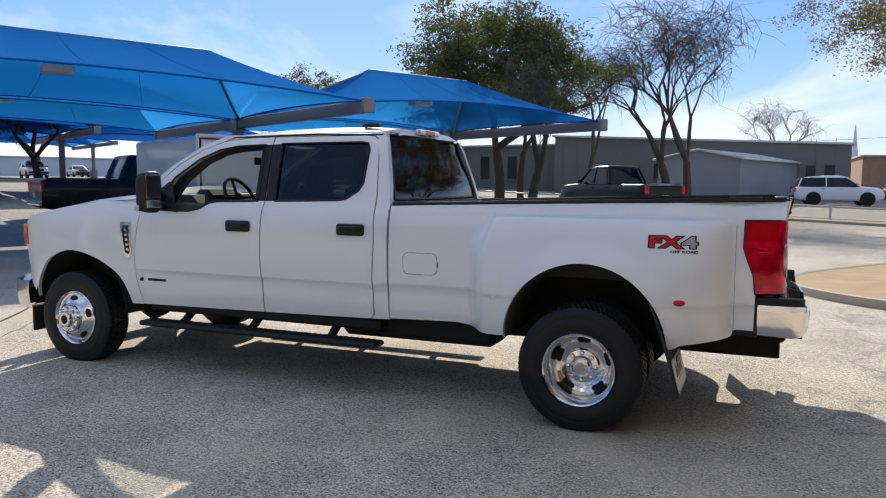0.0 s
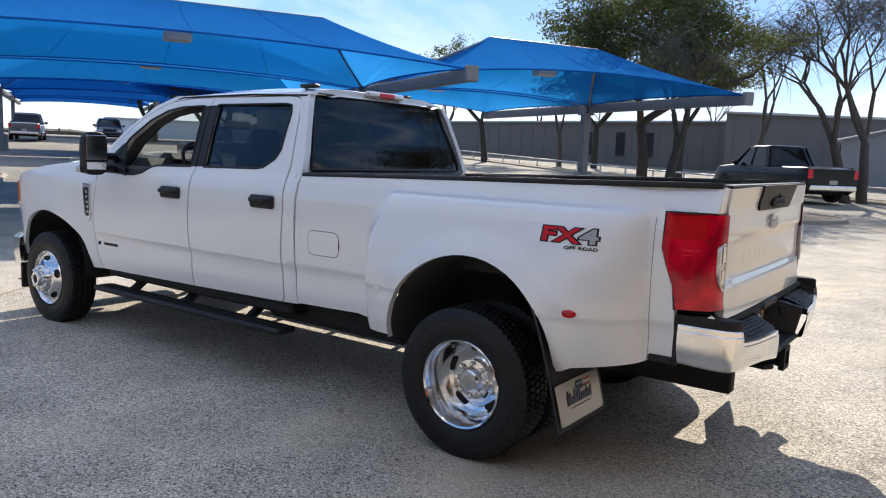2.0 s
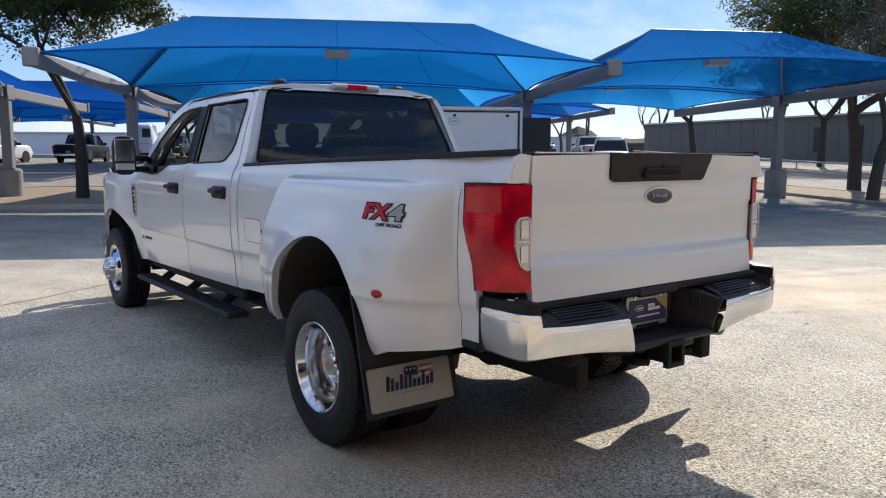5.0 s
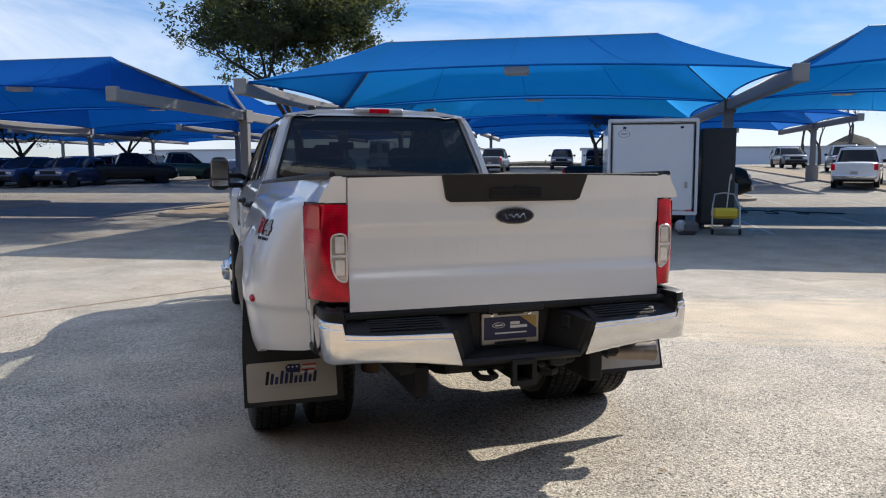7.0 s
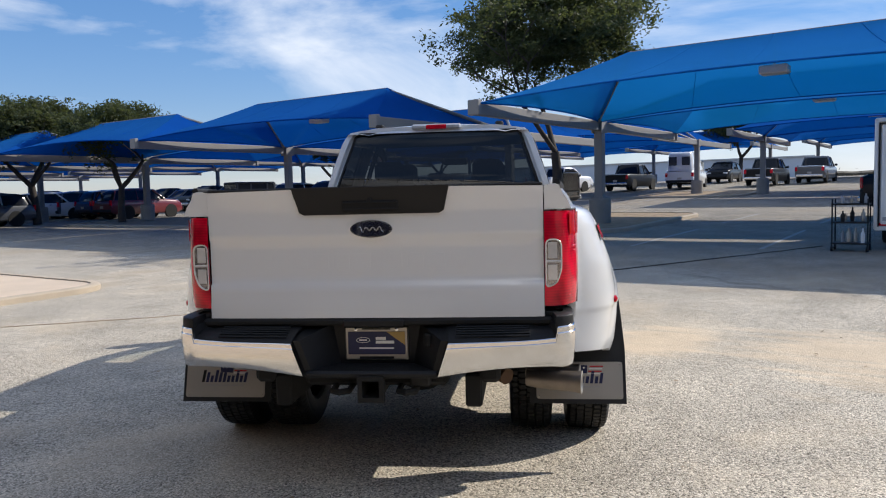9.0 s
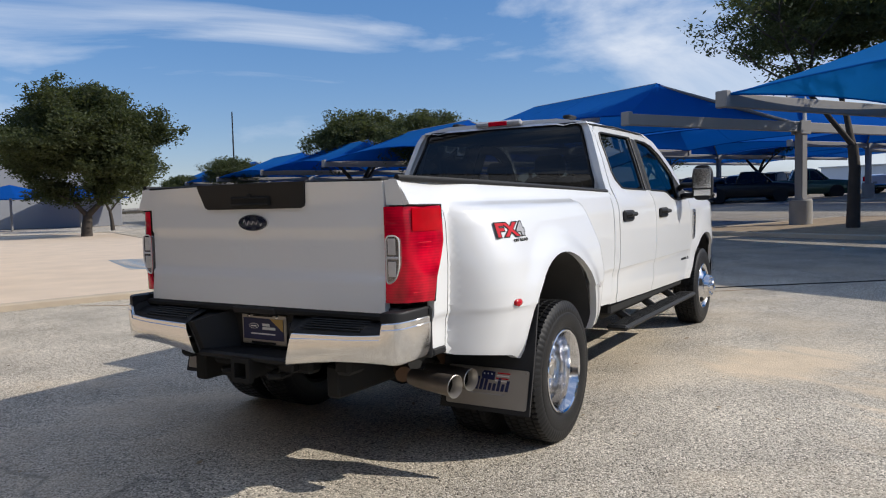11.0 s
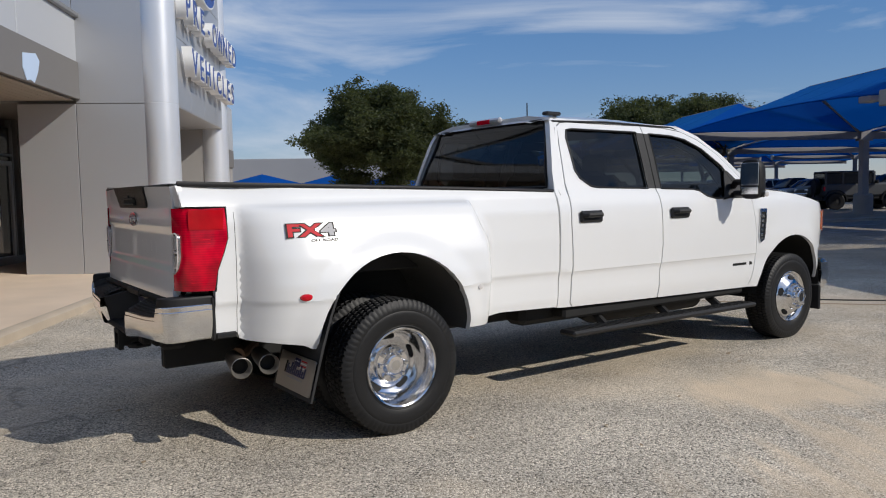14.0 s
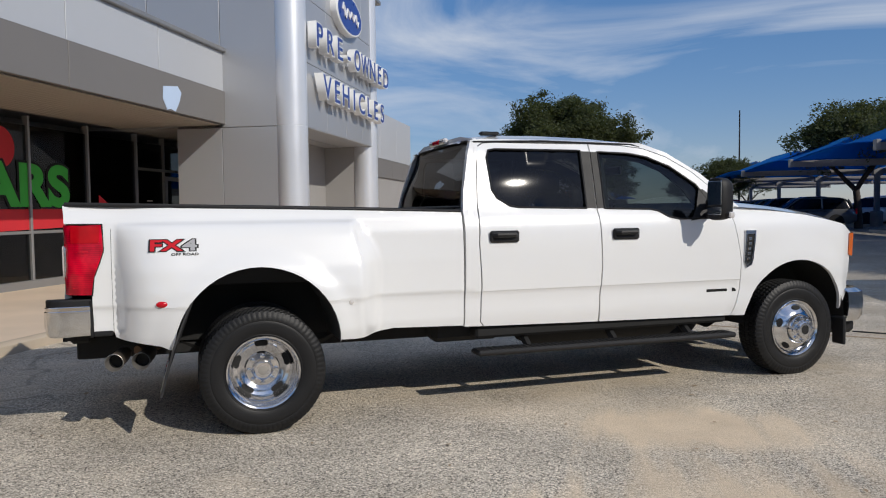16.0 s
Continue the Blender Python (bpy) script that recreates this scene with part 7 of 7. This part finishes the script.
for k in range(361):
    ang = 2 * math.pi * (k % 360) / 360
    q = Vector((math.cos(ang), math.sin(ang), 0)) * 186
    h = 1.5 + 1.4 * noise.noise(q * 0.05) + 0.8 * noise.noise(q * 0.21)
    h *= 1 + 2.6 * ease(1.35, 1.6, ang) * ease(2.55, 2.2, ang)
    g = slope_xy(q.x, q.y)
    band.append([(q.x, q.y, g - 2), (q.x, q.y, g + h * 0.7), (q.x * 1.02, q.y * 1.02, g + h), (q.x * 1.04, q.y * 1.04, g - 2)])
s.grid(band)
tagged(s.obj("brush", HEDGE, smooth=False), "far line of brown winter brush at the horizon", "brush", kind="stuff")

# pipe rail along the planting strip
rail = thing("pipe_rail", "low galvanised pipe rail along the planting strip", "fence", LOT.copy())
bs = [-26 + 2.4 * k for k in range(44)]
for b in bs:
    Shape().cyl((26.0, b, slope(26, b) - 0.1), (26.0, b, slope(26, b) + 0.62), 0.045, n=8).obj("post", FENCE, rail)
Shape().tube([(26.0, b, slope(26, b) + 0.6) for b in bs], 0.045, 8).obj("rail", FENCE, rail)
t = thing("green_banner", "green banner sign beside the far drive", "banner", lot(41, 68, slope(41, 68), 10))
Shape().box((0, 0, 1.6), (5.2, 0.08, 1.7), 0.01).obj("banner", GREEN_SIGN, t)
for x in (-2.4, 2.4):
    Shape().cyl((x, 0, -0.3), (x, 0, 2.5), 0.05, n=8).obj("post", FENCE, t)
Shape().box((0, -0.05, 1.75), (3.2, 0.02, 0.35)).obj("bar", DECAL_WHITE, t)

# ---- parked vehicles ----
KINDS = {
    # length, width, wheel radius, axle front, axle rear, body line (x, z) from nose to tail, cabin line (x, z), belt height
    "pickup": (5.8, 2.0, 0.40, 1.0, 4.65, [(0.0, 0.75), (0.05, 1.02), (0.35, 1.16), (1.45, 1.24), (3.6, 1.22), (5.72, 1.22), (5.8, 1.15), (5.8, 0.6)], [(1.35, 1.22), (2.05, 1.86), (2.4, 1.92), (3.35, 1.90), (3.7, 1.22)], 1.22),
    "suv": (4.9, 1.95, 0.38, 0.95, 3.85, [(0.0, 0.65), (0.06, 0.95), (0.4, 1.08), (1.3, 1.16), (4.6, 1.16), (4.85, 1.1), (4.9, 0.95), (4.9, 0.5)], [(1.2, 1.14), (1.95, 1.70), (2.4, 1.77), (4.1, 1.74), (4.55, 1.62), (4.82, 1.14)], 1.14),
    "car": (4.7, 1.82, 0.33, 0.9, 3.7, [(0.0, 0.55), (0.06, 0.72), (0.5, 0.86), (1.3, 0.96), (3.9, 0.98), (4.6, 0.96), (4.7, 0.85), (4.7, 0.45)], [(1.15, 0.94), (2.0, 1.40), (2.5, 1.45), (3.2, 1.42), (4.1, 0.97)], 0.95),
    "van": (5.9, 2.05, 0.36, 0.95, 4.6, [(0.0, 0.6), (0.05, 0.95), (0.35, 1.15), (0.9, 1.3), (5.85, 1.3), (5.9, 1.2), (5.9, 0.5)], [(0.85, 1.25), (1.6, 2.15), (2.1, 2.52), (5.7, 2.56), (5.86, 2.45), (5.9, 1.25)], 1.28),
}


def vehicle(kind, paint, label, m):
    """A parked vehicle: nose at -x/2 ... tail; local +x is its front."""
    L, W, R, xf, xr, line, cabin, belt = KINDS[kind]
    t = thing({"pickup": "pickup_truck", "suv": "sport_utility_car", "car": "saloon_car", "van": "cargo_van"}[kind], label, {"pickup": "truck", "suv": "car", "car": "car", "van": "van"}[kind], m, "parked vehicles")

    def X(x):
        return L / 2 - x

    def sect(x, zt, zb, w):
        """Cross-section: rocker tucked in, full at the waist, shoulder rolled over to the top."""
        half = [(w - 0.12, zb), (w - 0.05, zb + 0.03), (w - 0.015, zb + 0.12), (w, zb + 0.45 * (zt - zb)), (w - 0.012, zb + 0.66 * (zt - zb)), (w - 0.03, zt - 0.12), (w - 0.06, zt - 0.05), (w - 0.12, zt - 0.015), (w - 0.26, zt), (0.0, zt + 0.012)]
        return [(X(x), -y, z) for y, z in half] + [(X(x), y, z) for y, z in half[-2::-1]]

    rows = []
    n_st = 34
    for i in range(n_st + 1):
        x = L * i / n_st
        z = lerp(line[:-1], x)
        w = W / 2 * (1 - 0.13 * ease(0.7, 0.0, x) ** 1.6 - 0.06 * ease(L - 0.5, L, x) ** 1.6)
        rows.append(sect(x, z, 0.30 + 0.12 * ease(0.35, 0.0, x) + 0.12 * ease(L - 0.35, L, x), w))
    s = Shape()
    s.grid(rows)
    s.add(rows[0], [tuple(range(len(rows[0])))])
    s.add(rows[-1], [tuple(range(len(rows[0])))[::-1]])
    s.obj("body", paint, t, angle=50)
    # cabin: rounded glass ring under a painted roof
    zt = max(z for _, z in cabin)
    n = len(cabin)
    wb, wt = W / 2 - 0.06, W / 2 - 0.24

    def cw(z):
        return wb + (wt - wb) * (z - belt) / (zt - belt)

    top = max(range(n), key=lambda i: cabin[i][1])
    front_line = sorted(((z, x) for x, z in cabin[:top + 1]))
    rear_line = sorted(((z, x) for x, z in cabin[top:]))

    def ring(z, grow=0.0):
        x0, x1, w = lerp(front_line, z) - grow, lerp(rear_line, z) + grow, cw(z) + grow
        cx, hx = (x0 + x1) / 2, (x1 - x0) / 2
        out = []
        for k in range(33):
            q = 2 * math.pi * k / 32
            c0, s0 = math.cos(q), math.sin(q)
            out.append((X(cx + hx * math.copysign(abs(c0) ** 0.3, c0)), w * math.copysign(abs(s0) ** 0.22, s0), z))
        return out

    levels = [belt - 0.03, belt + 0.12, belt + 0.3, zt - 0.22, zt - 0.12, zt - 0.06]
    Shape().grid([ring(z) for z in levels], flip=True).obj("glasshouse", paint if kind == "van" else CARGLASS, t, "dark cabin windows" if kind != "van" else "", angle=50)
    rr_ = [ring(zt - 0.10, 0.006), ring(zt - 0.05, 0.006)]
    r2 = ring(zt - 0.02)
    mid_ = sum(p[0] for p in r2[:-1]) / 32
    for k_, zz in ((0.965, zt), (0.90, zt + 0.02), (0.7, zt + 0.035), (0.02, zt + 0.045)):
        rr_.append([(mid_ + (p[0] - mid_) * k_, p[1] * k_, zz) for p in r2])
    Shape().grid(rr_, flip=True).obj("roof", paint, t, angle=50)
    if kind == "van":
        for sg in (-1, 1):
            Shape().box((X(1.75), sg * (wb - 0.06), 1.72), (0.75, 0.06, 0.55), 0.05).obj("window", WINDARK, t)
            Shape().box((X(5.905), sg * 0.45, 1.95), (0.03, 0.55, 0.6), 0.02).obj("rear_window", WINDARK, t)
        Shape().box((X(1.28), 0, 1.78), (0.12, 1.5, 0.75), 0.05, Matrix.Rotation(radians(40), 3, "Y")).obj("windscreen", WINDARK, t)
    else:
        for sg in (-1, 1):
            for i in (0, n - 2):
                (x0, z0), (x1, z1) = cabin[i], cabin[i + 1]
                Shape().tube([(X(x0 + (0.12 if i == 0 else -0.05)), sg * (cw(z0) - 0.01), z0), (X(x1 + (0.12 if i == 0 else -0.12)), sg * (cw(z1) - 0.01), min(z1, zt - 0.06))], 0.045, 6).obj("pillar", paint, t)
            xm = sum(x for x, _ in cabin) / n
            Shape().tube([(X(xm), sg * (cw(belt) + 0.005), belt), (X(xm), sg * cw(zt), zt - 0.03)], 0.045, 5).obj("pillar", paint, t)
    for sg in (-1, 1):
        for x in (xf, xr):
            w = Shape().lathe([(R * 0.55, -0.11), (R * 0.93, -0.115), (R, -0.08), (R, 0.08), (R * 0.93, 0.115), (R * 0.55, 0.11)], (X(x), sg * (W / 2 - 0.11), R), (0, sg, 0), 20).obj("wheel", RUBBER, t)
            Shape().lathe([(R * 0.66, 0.112), (R * 0.6, 0.09), (R * 0.25, 0.10), (0.0, 0.11)], (X(x), sg * (W / 2 - 0.11), R), (0, sg, 0), 16).obj("rim", STEEL, w)
            Shape().lathe([(R * 1.10, -0.05), (R * 1.10, 0.016), (0, 0.016)], (X(x), sg * (W / 2 - 0.012), R + 0.03), (0, sg, 0), 20).obj("wheel_arch", DARK, t)
        zl = 0.86 if kind == "pickup" else 0.78
        Shape().box((X(0.10), sg * (W / 2 - 0.32), zl), (0.10, 0.36, 0.16), 0.03).obj("headlamp", CLEAR_LENS, t)
        Shape().box((X(L - 0.03), sg * (W / 2 - 0.13), 0.98 if kind != "car" else 0.8), (0.08, 0.18, 0.30 if kind != "car" else 0.14), 0.02).obj("tail_lamp", RED_LENS, t)
        Shape().box((X(cabin[0][0] + 0.45), sg * (W / 2 + 0.10), belt + 0.08), (0.12, 0.2, 0.16), 0.03).obj("mirror", PLASTIC, t)
        for x in (cabin[0][0] + 1.15, cabin[0][0] + 2.1):
            if x < cabin[-1][0]:
                Shape().box((X(x), sg * (W / 2 + 0.005), belt - 0.14), (0.18, 0.03, 0.035), 0.01).obj("door_handle", PLASTIC, t)
    Shape().box((X(0.0), 0, 0.55), (0.12, W * 0.9, 0.2), 0.04).obj("front_bumper", CHROME if kind == "pickup" else PLASTIC, t)
    Shape().box((X(0.03), 0, 0.82), (0.06, W * 0.5, 0.2), 0.02).obj("grille", PLASTIC, t)
    Shape().box((X(L), 0, 0.52), (0.14, W * 0.9, 0.18), 0.04).obj("rear_bumper", CHROME if kind == "pickup" else PLASTIC, t)
    Shape().box((X(L + 0.012), 0, 0.72), (0.02, 0.3, 0.14), 0.005).obj("plate", STEEL, t)
    if kind == "pickup":
        Shape().box((X((3.85 + 5.7) / 2), 0, 1.215), (1.7, W - 0.3, 0.02)).obj("bed_well", DARK, t)
    Shape().box((0, 0, 0.36), (L - 0.7, W - 0.3, 0.12), 0.02).obj("underbody", DARK, t)
    return t


def park(kind, paint, colour, x, y, heading, where="parked on the lot"):
    return vehicle(kind, paint, "%s %s %s" % (colour, {"pickup": "crew-cab pickup truck", "suv": "sport utility car", "car": "saloon car", "van": "high-roof cargo van"}[kind], where), pose(x, y, slope_xy(x, y), 0, 0, heading))


vehicle("pickup", PAINT_BLACK, "long black crew-cab pickup truck parked behind the white trailer", pose(-19.0, 14.2, slope_xy(-19.0, 14.2), 0, 0, 61.6) @ Matrix.Scale(1.1, 4))
park("suv", PAINT_GREY, "dark grey", -56.3, 29.6, -28)
park("suv", PAINT_BLACK, "black", -59.2, 34.6, -28)
park("pickup", PAINT_WHITE, "white", -24.5, 29.5, 130, "parked under the blue canopy")
park("suv", PAINT_GREY, "grey", -47.8, 46.6, -28)
park("pickup", PAINT_SILVER, "silver", -38.2, 42.8, 142)
park("pickup", PAINT_BLACK, "black", -47.9, -5.5, 100)
park("pickup", PAINT_GREEN, "dark green", -50.4, -2.6, 105)
park("pickup", PAINT_WHITE, "white", -54.3, 3.4, 140)


def jeep(m):
    """Boxy off-road car with flared arches, big tyres and a spare wheel on the back."""
    t = thing("off_road_car", "matt grey boxy off-road car with a spare wheel, parked", "car", m, "parked vehicles")
    Shape().box((0.2, 0, 0.95), (3.7, 1.55, 0.62), 0.08).obj("body", PAINT_MATT, t)
    Shape().box((1.45, 0, 1.2), (1.15, 1.35, 0.14), 0.05).obj("bonnet", PAINT_MATT, t)
    Shape().box((-0.55, 0, 1.50), (2.2, 1.46, 0.60), 0.07).obj("glasshouse", WINDARK, t)
    Shape().box((-0.55, 0, 1.81), (2.25, 1.50, 0.09), 0.04).obj("roof", PAINT_MATT, t)
    for sg in (-1, 1):
        for x in (-1.62, -0.85, 0.1, 0.55):
            Shape().box((x, sg * 0.735, 1.5), (0.09, 0.05, 0.60), 0.01).obj("pillar", PAINT_MATT, t)
        for x in (-1.2, 1.35):
            w = Shape().lathe([(0.2, -0.13), (0.36, -0.135), (0.41, -0.09), (0.41, 0.09), (0.36, 0.135), (0.2, 0.13)], (x, sg * 0.78, 0.41), (0, sg, 0), 24).obj("wheel", RUBBER, t)
            Shape().lathe([(0.24, 0.125), (0.2, 0.10), (0.08, 0.11), (0.0, 0.12)], (x, sg * 0.78, 0.41), (0, sg, 0), 16).obj("rim", DARK, w)
            Shape().lathe([(0.47, -0.14), (0.53, -0.14), (0.53, 0.10), (0.47, 0.10)], (x, sg * 0.80, 0.44), (0, sg, 0), 16, 180, 360).obj("arch_flare", PLASTIC, t)
        Shape().box((0.0, sg * 0.80, 0.56), (1.5, 0.12, 0.08), 0.02).obj("step_bar", PLASTIC, t)
        Shape().box((0.62, sg * 0.88, 1.32), (0.12, 0.2, 0.18), 0.03).obj("mirror", PLASTIC, t)
        Shape().box((-1.66, sg * 0.66, 1.02), (0.05, 0.14, 0.2), 0.01).obj("tail_lamp", RED_LENS, t)
    Shape().lathe([(0.2, -0.12), (0.36, -0.12), (0.40, -0.08), (0.40, 0.08), (0.36, 0.12), (0.0, 0.12)], (-1.82, 0.0, 1.12), (-1, 0, 0), 24).obj("spare_wheel", RUBBER, t)
    Shape().box((-1.7, 0, 0.55), (0.16, 1.5, 0.18), 0.03).obj("rear_bumper", PLASTIC, t)
    Shape().box((2.05, 0, 0.58), (0.16, 1.6, 0.2), 0.03).obj("front_bumper", PLASTIC, t)
    Shape().box((2.06, 0, 0.98), (0.04, 1.1, 0.36), 0.02).obj("grille", PLASTIC, t)
    return t


jeep(pose(-35.0, -13.6, slope_xy(-35.0, -13.6), 0, 0, 138))
park("suv", PAINT_WHITE, "white", -39.8, -28.5, 100)
park("van", PAINT_WHITE, "white", -53.1, 12.7, 158)
park("pickup", PAINT_BLACK, "black", -53.0, 8.6, 150)
park("pickup", PAINT_WHITE, "white", -57.5, 3.6, 130)
park("pickup", PAINT_BLACK, "black", -52.9, 18.4, 150)
park("pickup", PAINT_GREY, "grey", -54.5, 22.4, 150)
park("suv", PAINT_BLACK, "black", -62.7, 17.8, -28)
vehicle("pickup", PAINT_BLACK, "tall black crew-cab pickup truck parked before the pipe rail", pose(-5.0, 28.65, slope_xy(-5.0, 28.65), 0, 0, 138) @ Matrix.Scale(1.1, 4))
park("suv", PAINT_WHITE, "white", 5.2, 45.6, 5, "parked beside the outbuilding")
park("suv", PAINT_RED, "maroon", 10.4, 47.6, 5, "parked beside the outbuilding")
park("pickup", PAINT_WHITE, "white", -49.5, 88.9, 20)
park("suv", PAINT_SILVER, "silver", -67.7, 49.3, -28)
park("car", PAINT_SILVER, "silver", -76.7, 62.7, -28)
rng = random.Random(8)
PAINTS = [(PAINT_BLACK, "black"), (PAINT_GREY, "dark grey"), (PAINT_BLUE, "dark blue"), (PAINT_SILVER, "silver"), (PAINT_WHITE, "white"), (PAINT_RED, "maroon"), (PAINT_BLACK, "black"), (PAINT_GREY, "dark grey")]
made = {}
for b, heads, arange in ((23.5, 90, [-38.0 - 2.9 * k for k in range(13)]), (14.4, -90, [-39.0 - 2.9 * k for k in range(12)]), (35.6, -90, [-38.0 - 2.9 * k for k in range(13)]), (49.0, 90, [-40.0 - 2.9 * k for k in range(10)]), (36.4, -90, [-35.1, -32.2, -29.3]), (48.6, 90, [-37.1, -34.2, -31.3])):
    for k, a in enumerate(arange):
        kind = rng.choice(["suv", "suv", "car", "car", "pickup"])
        pm, cn = PAINTS[rng.randrange(4 if b in (36.4, 48.6) else len(PAINTS))]
        if b == 14.4 and k < 6:
            kind = "suv"
            pm, cn = ((PAINT_GREY, "dark grey"), (PAINT_BLACK, "black"), (PAINT_GREEN, "dark green"), (PAINT_GREY, "dark grey"), (PAINT_BLACK, "black"), (PAINT_BLUE, "dark blue"))[k]
        p = LOT @ Vector((a + rng.uniform(-0.15, 0.15), b + rng.uniform(-0.4, 0.4), 0))
        m = pose(p.x, p.y, slope_xy(p.x, p.y), 0, 0, 61.6 + heads + rng.uniform(-2, 2))
        if (kind, cn) in made:
            copy_thing(made[kind, cn], m)
        else:
            made[kind, cn] = vehicle(kind, pm, "%s %s in a row under the canopies" % (cn, {"pickup": "crew-cab pickup truck", "suv": "sport utility car", "car": "saloon car"}[kind]), m)

# ---- clutter beside the trailer ----
g = slope(1.0, 12.6)
t = thing("tool_cart", "black wire shelf cart loaded with detailing supplies", "cart", lot(1.12, 12.5, g))
for x in (-0.3, 0.3):
    for y in (-0.22, 0.22):
        Shape().cyl((x, y, 0.06), (x, y, 1.0), 0.015, n=6).obj("leg", PLASTIC, t)
        Shape().lathe([(0, -0.02), (0.05, -0.02), (0.05, 0.02), (0, 0.02)], (x, y, 0.05), (1, 0, 0), 10).obj("caster", RUBBER, t)
for z in (0.15, 0.55, 0.9):
    Shape().box((0, 0, z), (0.64, 0.48, 0.03), 0.005).obj("shelf", PLASTIC, t)
rng = random.Random(2)
for k in range(14):
    z = (0.165, 0.565, 0.915)[k % 3]
    h = rng.uniform(0.12, 0.28)
    x, y = rng.uniform(-0.24, 0.24), rng.uniform(-0.16, 0.16)
    b = thing("supply_bottle", "small plastic detailing bottle on the cart shelf", "bottle", lot(1.12 + x, 12.5 + y, g + z), "supply bottles")
    Shape().lathe([(0, 0), (0.035, 0), (0.04, h * 0.6), (0.015, h * 0.8), (0.015, h), (0, h)], (0, 0, 0), (0, 0, 1), 10).obj("bottle", rng.choice([DECAL_WHITE, DECAL_GREY, DECAL_BLACK, DECAL_GREY, STEEL]), b)
g = slope(4.0, 12.9)
t = thing("mop_cart", "yellow mop-bucket cart with a metal frame", "cart", lot(3.95, 12.3, g))
Shape().box((0, 0, 0.45), (0.52, 0.36, 0.22), 0.05).obj("bucket", YELLOW, t, "yellow plastic bucket")
for x in (-0.28, 0.28):
    Shape().tube([(x, -0.2, 0.08), (x, -0.15, 0.6), (x * 0.7, 0.1, 0.85), (0, 0.12, 0.88)], 0.018, 6).obj("frame", STEEL, t)
    Shape().lathe([(0, -0.02), (0.07, -0.02), (0.07, 0.02), (0, 0.02)], (x, -0.2, 0.07), (1, 0, 0), 12).obj("caster", RUBBER, t)
Shape().box((0, -0.05, 0.14), (0.6, 0.4, 0.03), 0.01).obj("tray", STEEL, t)
Shape().cyl((0.05, 0.1, 0.5), (0.12, 0.16, 1.25), 0.014, n=6).obj("mop_handle", FENCE, t)
t = thing("duffel_bag", "dark cloth bag lying on the paving", "bag", lot(3.15, 12.15, slope(3, 12)))
s = Shape()
s.box((0, 0, 0.16), (0.5, 0.3, 0.32), 0.10)
s.obj("bag", SEATM, t)
Shape().box((-0.14, -0.1, 0.2), (0.2, 0.16, 0.26), 0.06).obj("pouch", DECAL_GREY, t)
t = thing("storage_cabinet", "tall dark weathered metal cabinet beside the trailer", "cabinet", lot(4.0, 13.9, slope(4, 14)))
Shape().box((0, 0, 1.2), (0.75, 0.7, 2.2), 0.02).obj("body", DARKBOX, t)
Shape().box((0.0, -0.36, 1.2), (0.70, 0.03, 2.1), 0.01).obj("door", DARKBOX, t)
Shape().box((0.28, -0.39, 1.2), (0.04, 0.03, 0.14), 0.01).obj("latch", STEEL, t)
for x in (-0.3, 0.3):
    Shape().box((x, 0, 0.05), (0.08, 0.6, 0.1), 0.01).obj("foot", DARKBOX, t)
rng = random.Random(3)
pts = []
for k in range(40):
    a = 4.4 + 4.0 * k / 39 + 0.35 * math.sin(k * 0.8)
    b = 19.4 - 0.9 * k / 39 + 0.7 * math.cos(k * 0.8) * ease(4, 14, k) * ease(36, 24, k) + rng.uniform(-0.02, 0.02)
    pts.append((a, b, slope(a, b) + 0.02))
s = Shape()
s.tube([tuple(LOT @ Vector(p)) for p in pts], 0.014, 5)
tagged(s.obj("hose", DARK), "thin black hose lying on the paving", "hose")
rng = random.Random(12)
s = Shape()
s.tube([(x_ + rng.uniform(-0.04, 0.04), y_, slope_xy(x_, y_) + 0.003) for x_, y_ in ((-6.6 - 0.22 * k - 0.0012 * k * k, -0.4 + 0.36 * k) for k in range(21))], 0.012, 4)
tagged(s.obj("cable", DARK), "thin dark cable lying across the driving lane", "cable")
# a long crack in the paving
rng = random.Random(12)
s = Shape()
cpts = [(-2.6, -7.4), (-3.5, -5.49), (-4.14, -3.9), (-4.84, -2.79), (-5.44, -1.71), (-6.3, -0.2), (-7.4, 1.4)]
fine = []
for (x0, y0), (x1, y1) in zip(cpts, cpts[1:]):
    for k in range(10):
        x, y = x0 + (x1 - x0) * k / 10, y0 + (y1 - y0) * k / 10
        fine.append((x + rng.uniform(-0.012, 0.012), y + rng.uniform(-0.012, 0.012), slope_xy(x, y) + 0.001))
s.tube(fine, 0.007, 4, False)
tagged(s.obj("paving_crack", DIRT), "long thin dark crack across the paving", "crack", kind="structure")
# dry leaves and pebbles scattered on the paving
rng = random.Random(6)
lv, lf = [], []
for _ in range(260):
    x, y = rng.uniform(-6, 7), rng.uniform(-6, 8)
    q = Vector((x, y, slope_xy(x, y) + 0.012))
    a = rng.uniform(0, 6.28)
    d, e = Vector((math.cos(a), math.sin(a), rng.uniform(-0.2, 0.3))) * rng.uniform(0.012, 0.03), Vector((-math.sin(a), math.cos(a), rng.uniform(-0.2, 0.4))) * rng.uniform(0.008, 0.018)
    k = len(lv)
    lv += [q - d, q - e, q + d, q + e]
    lf.append((k, k + 1, k + 2, k + 3))
s = Shape()
s.add(lv, lf)
tagged(s.obj("fallen_leaves", DIRT, smooth=False), "scattered dry brown leaves on the paving", "leaves", kind="stuff")
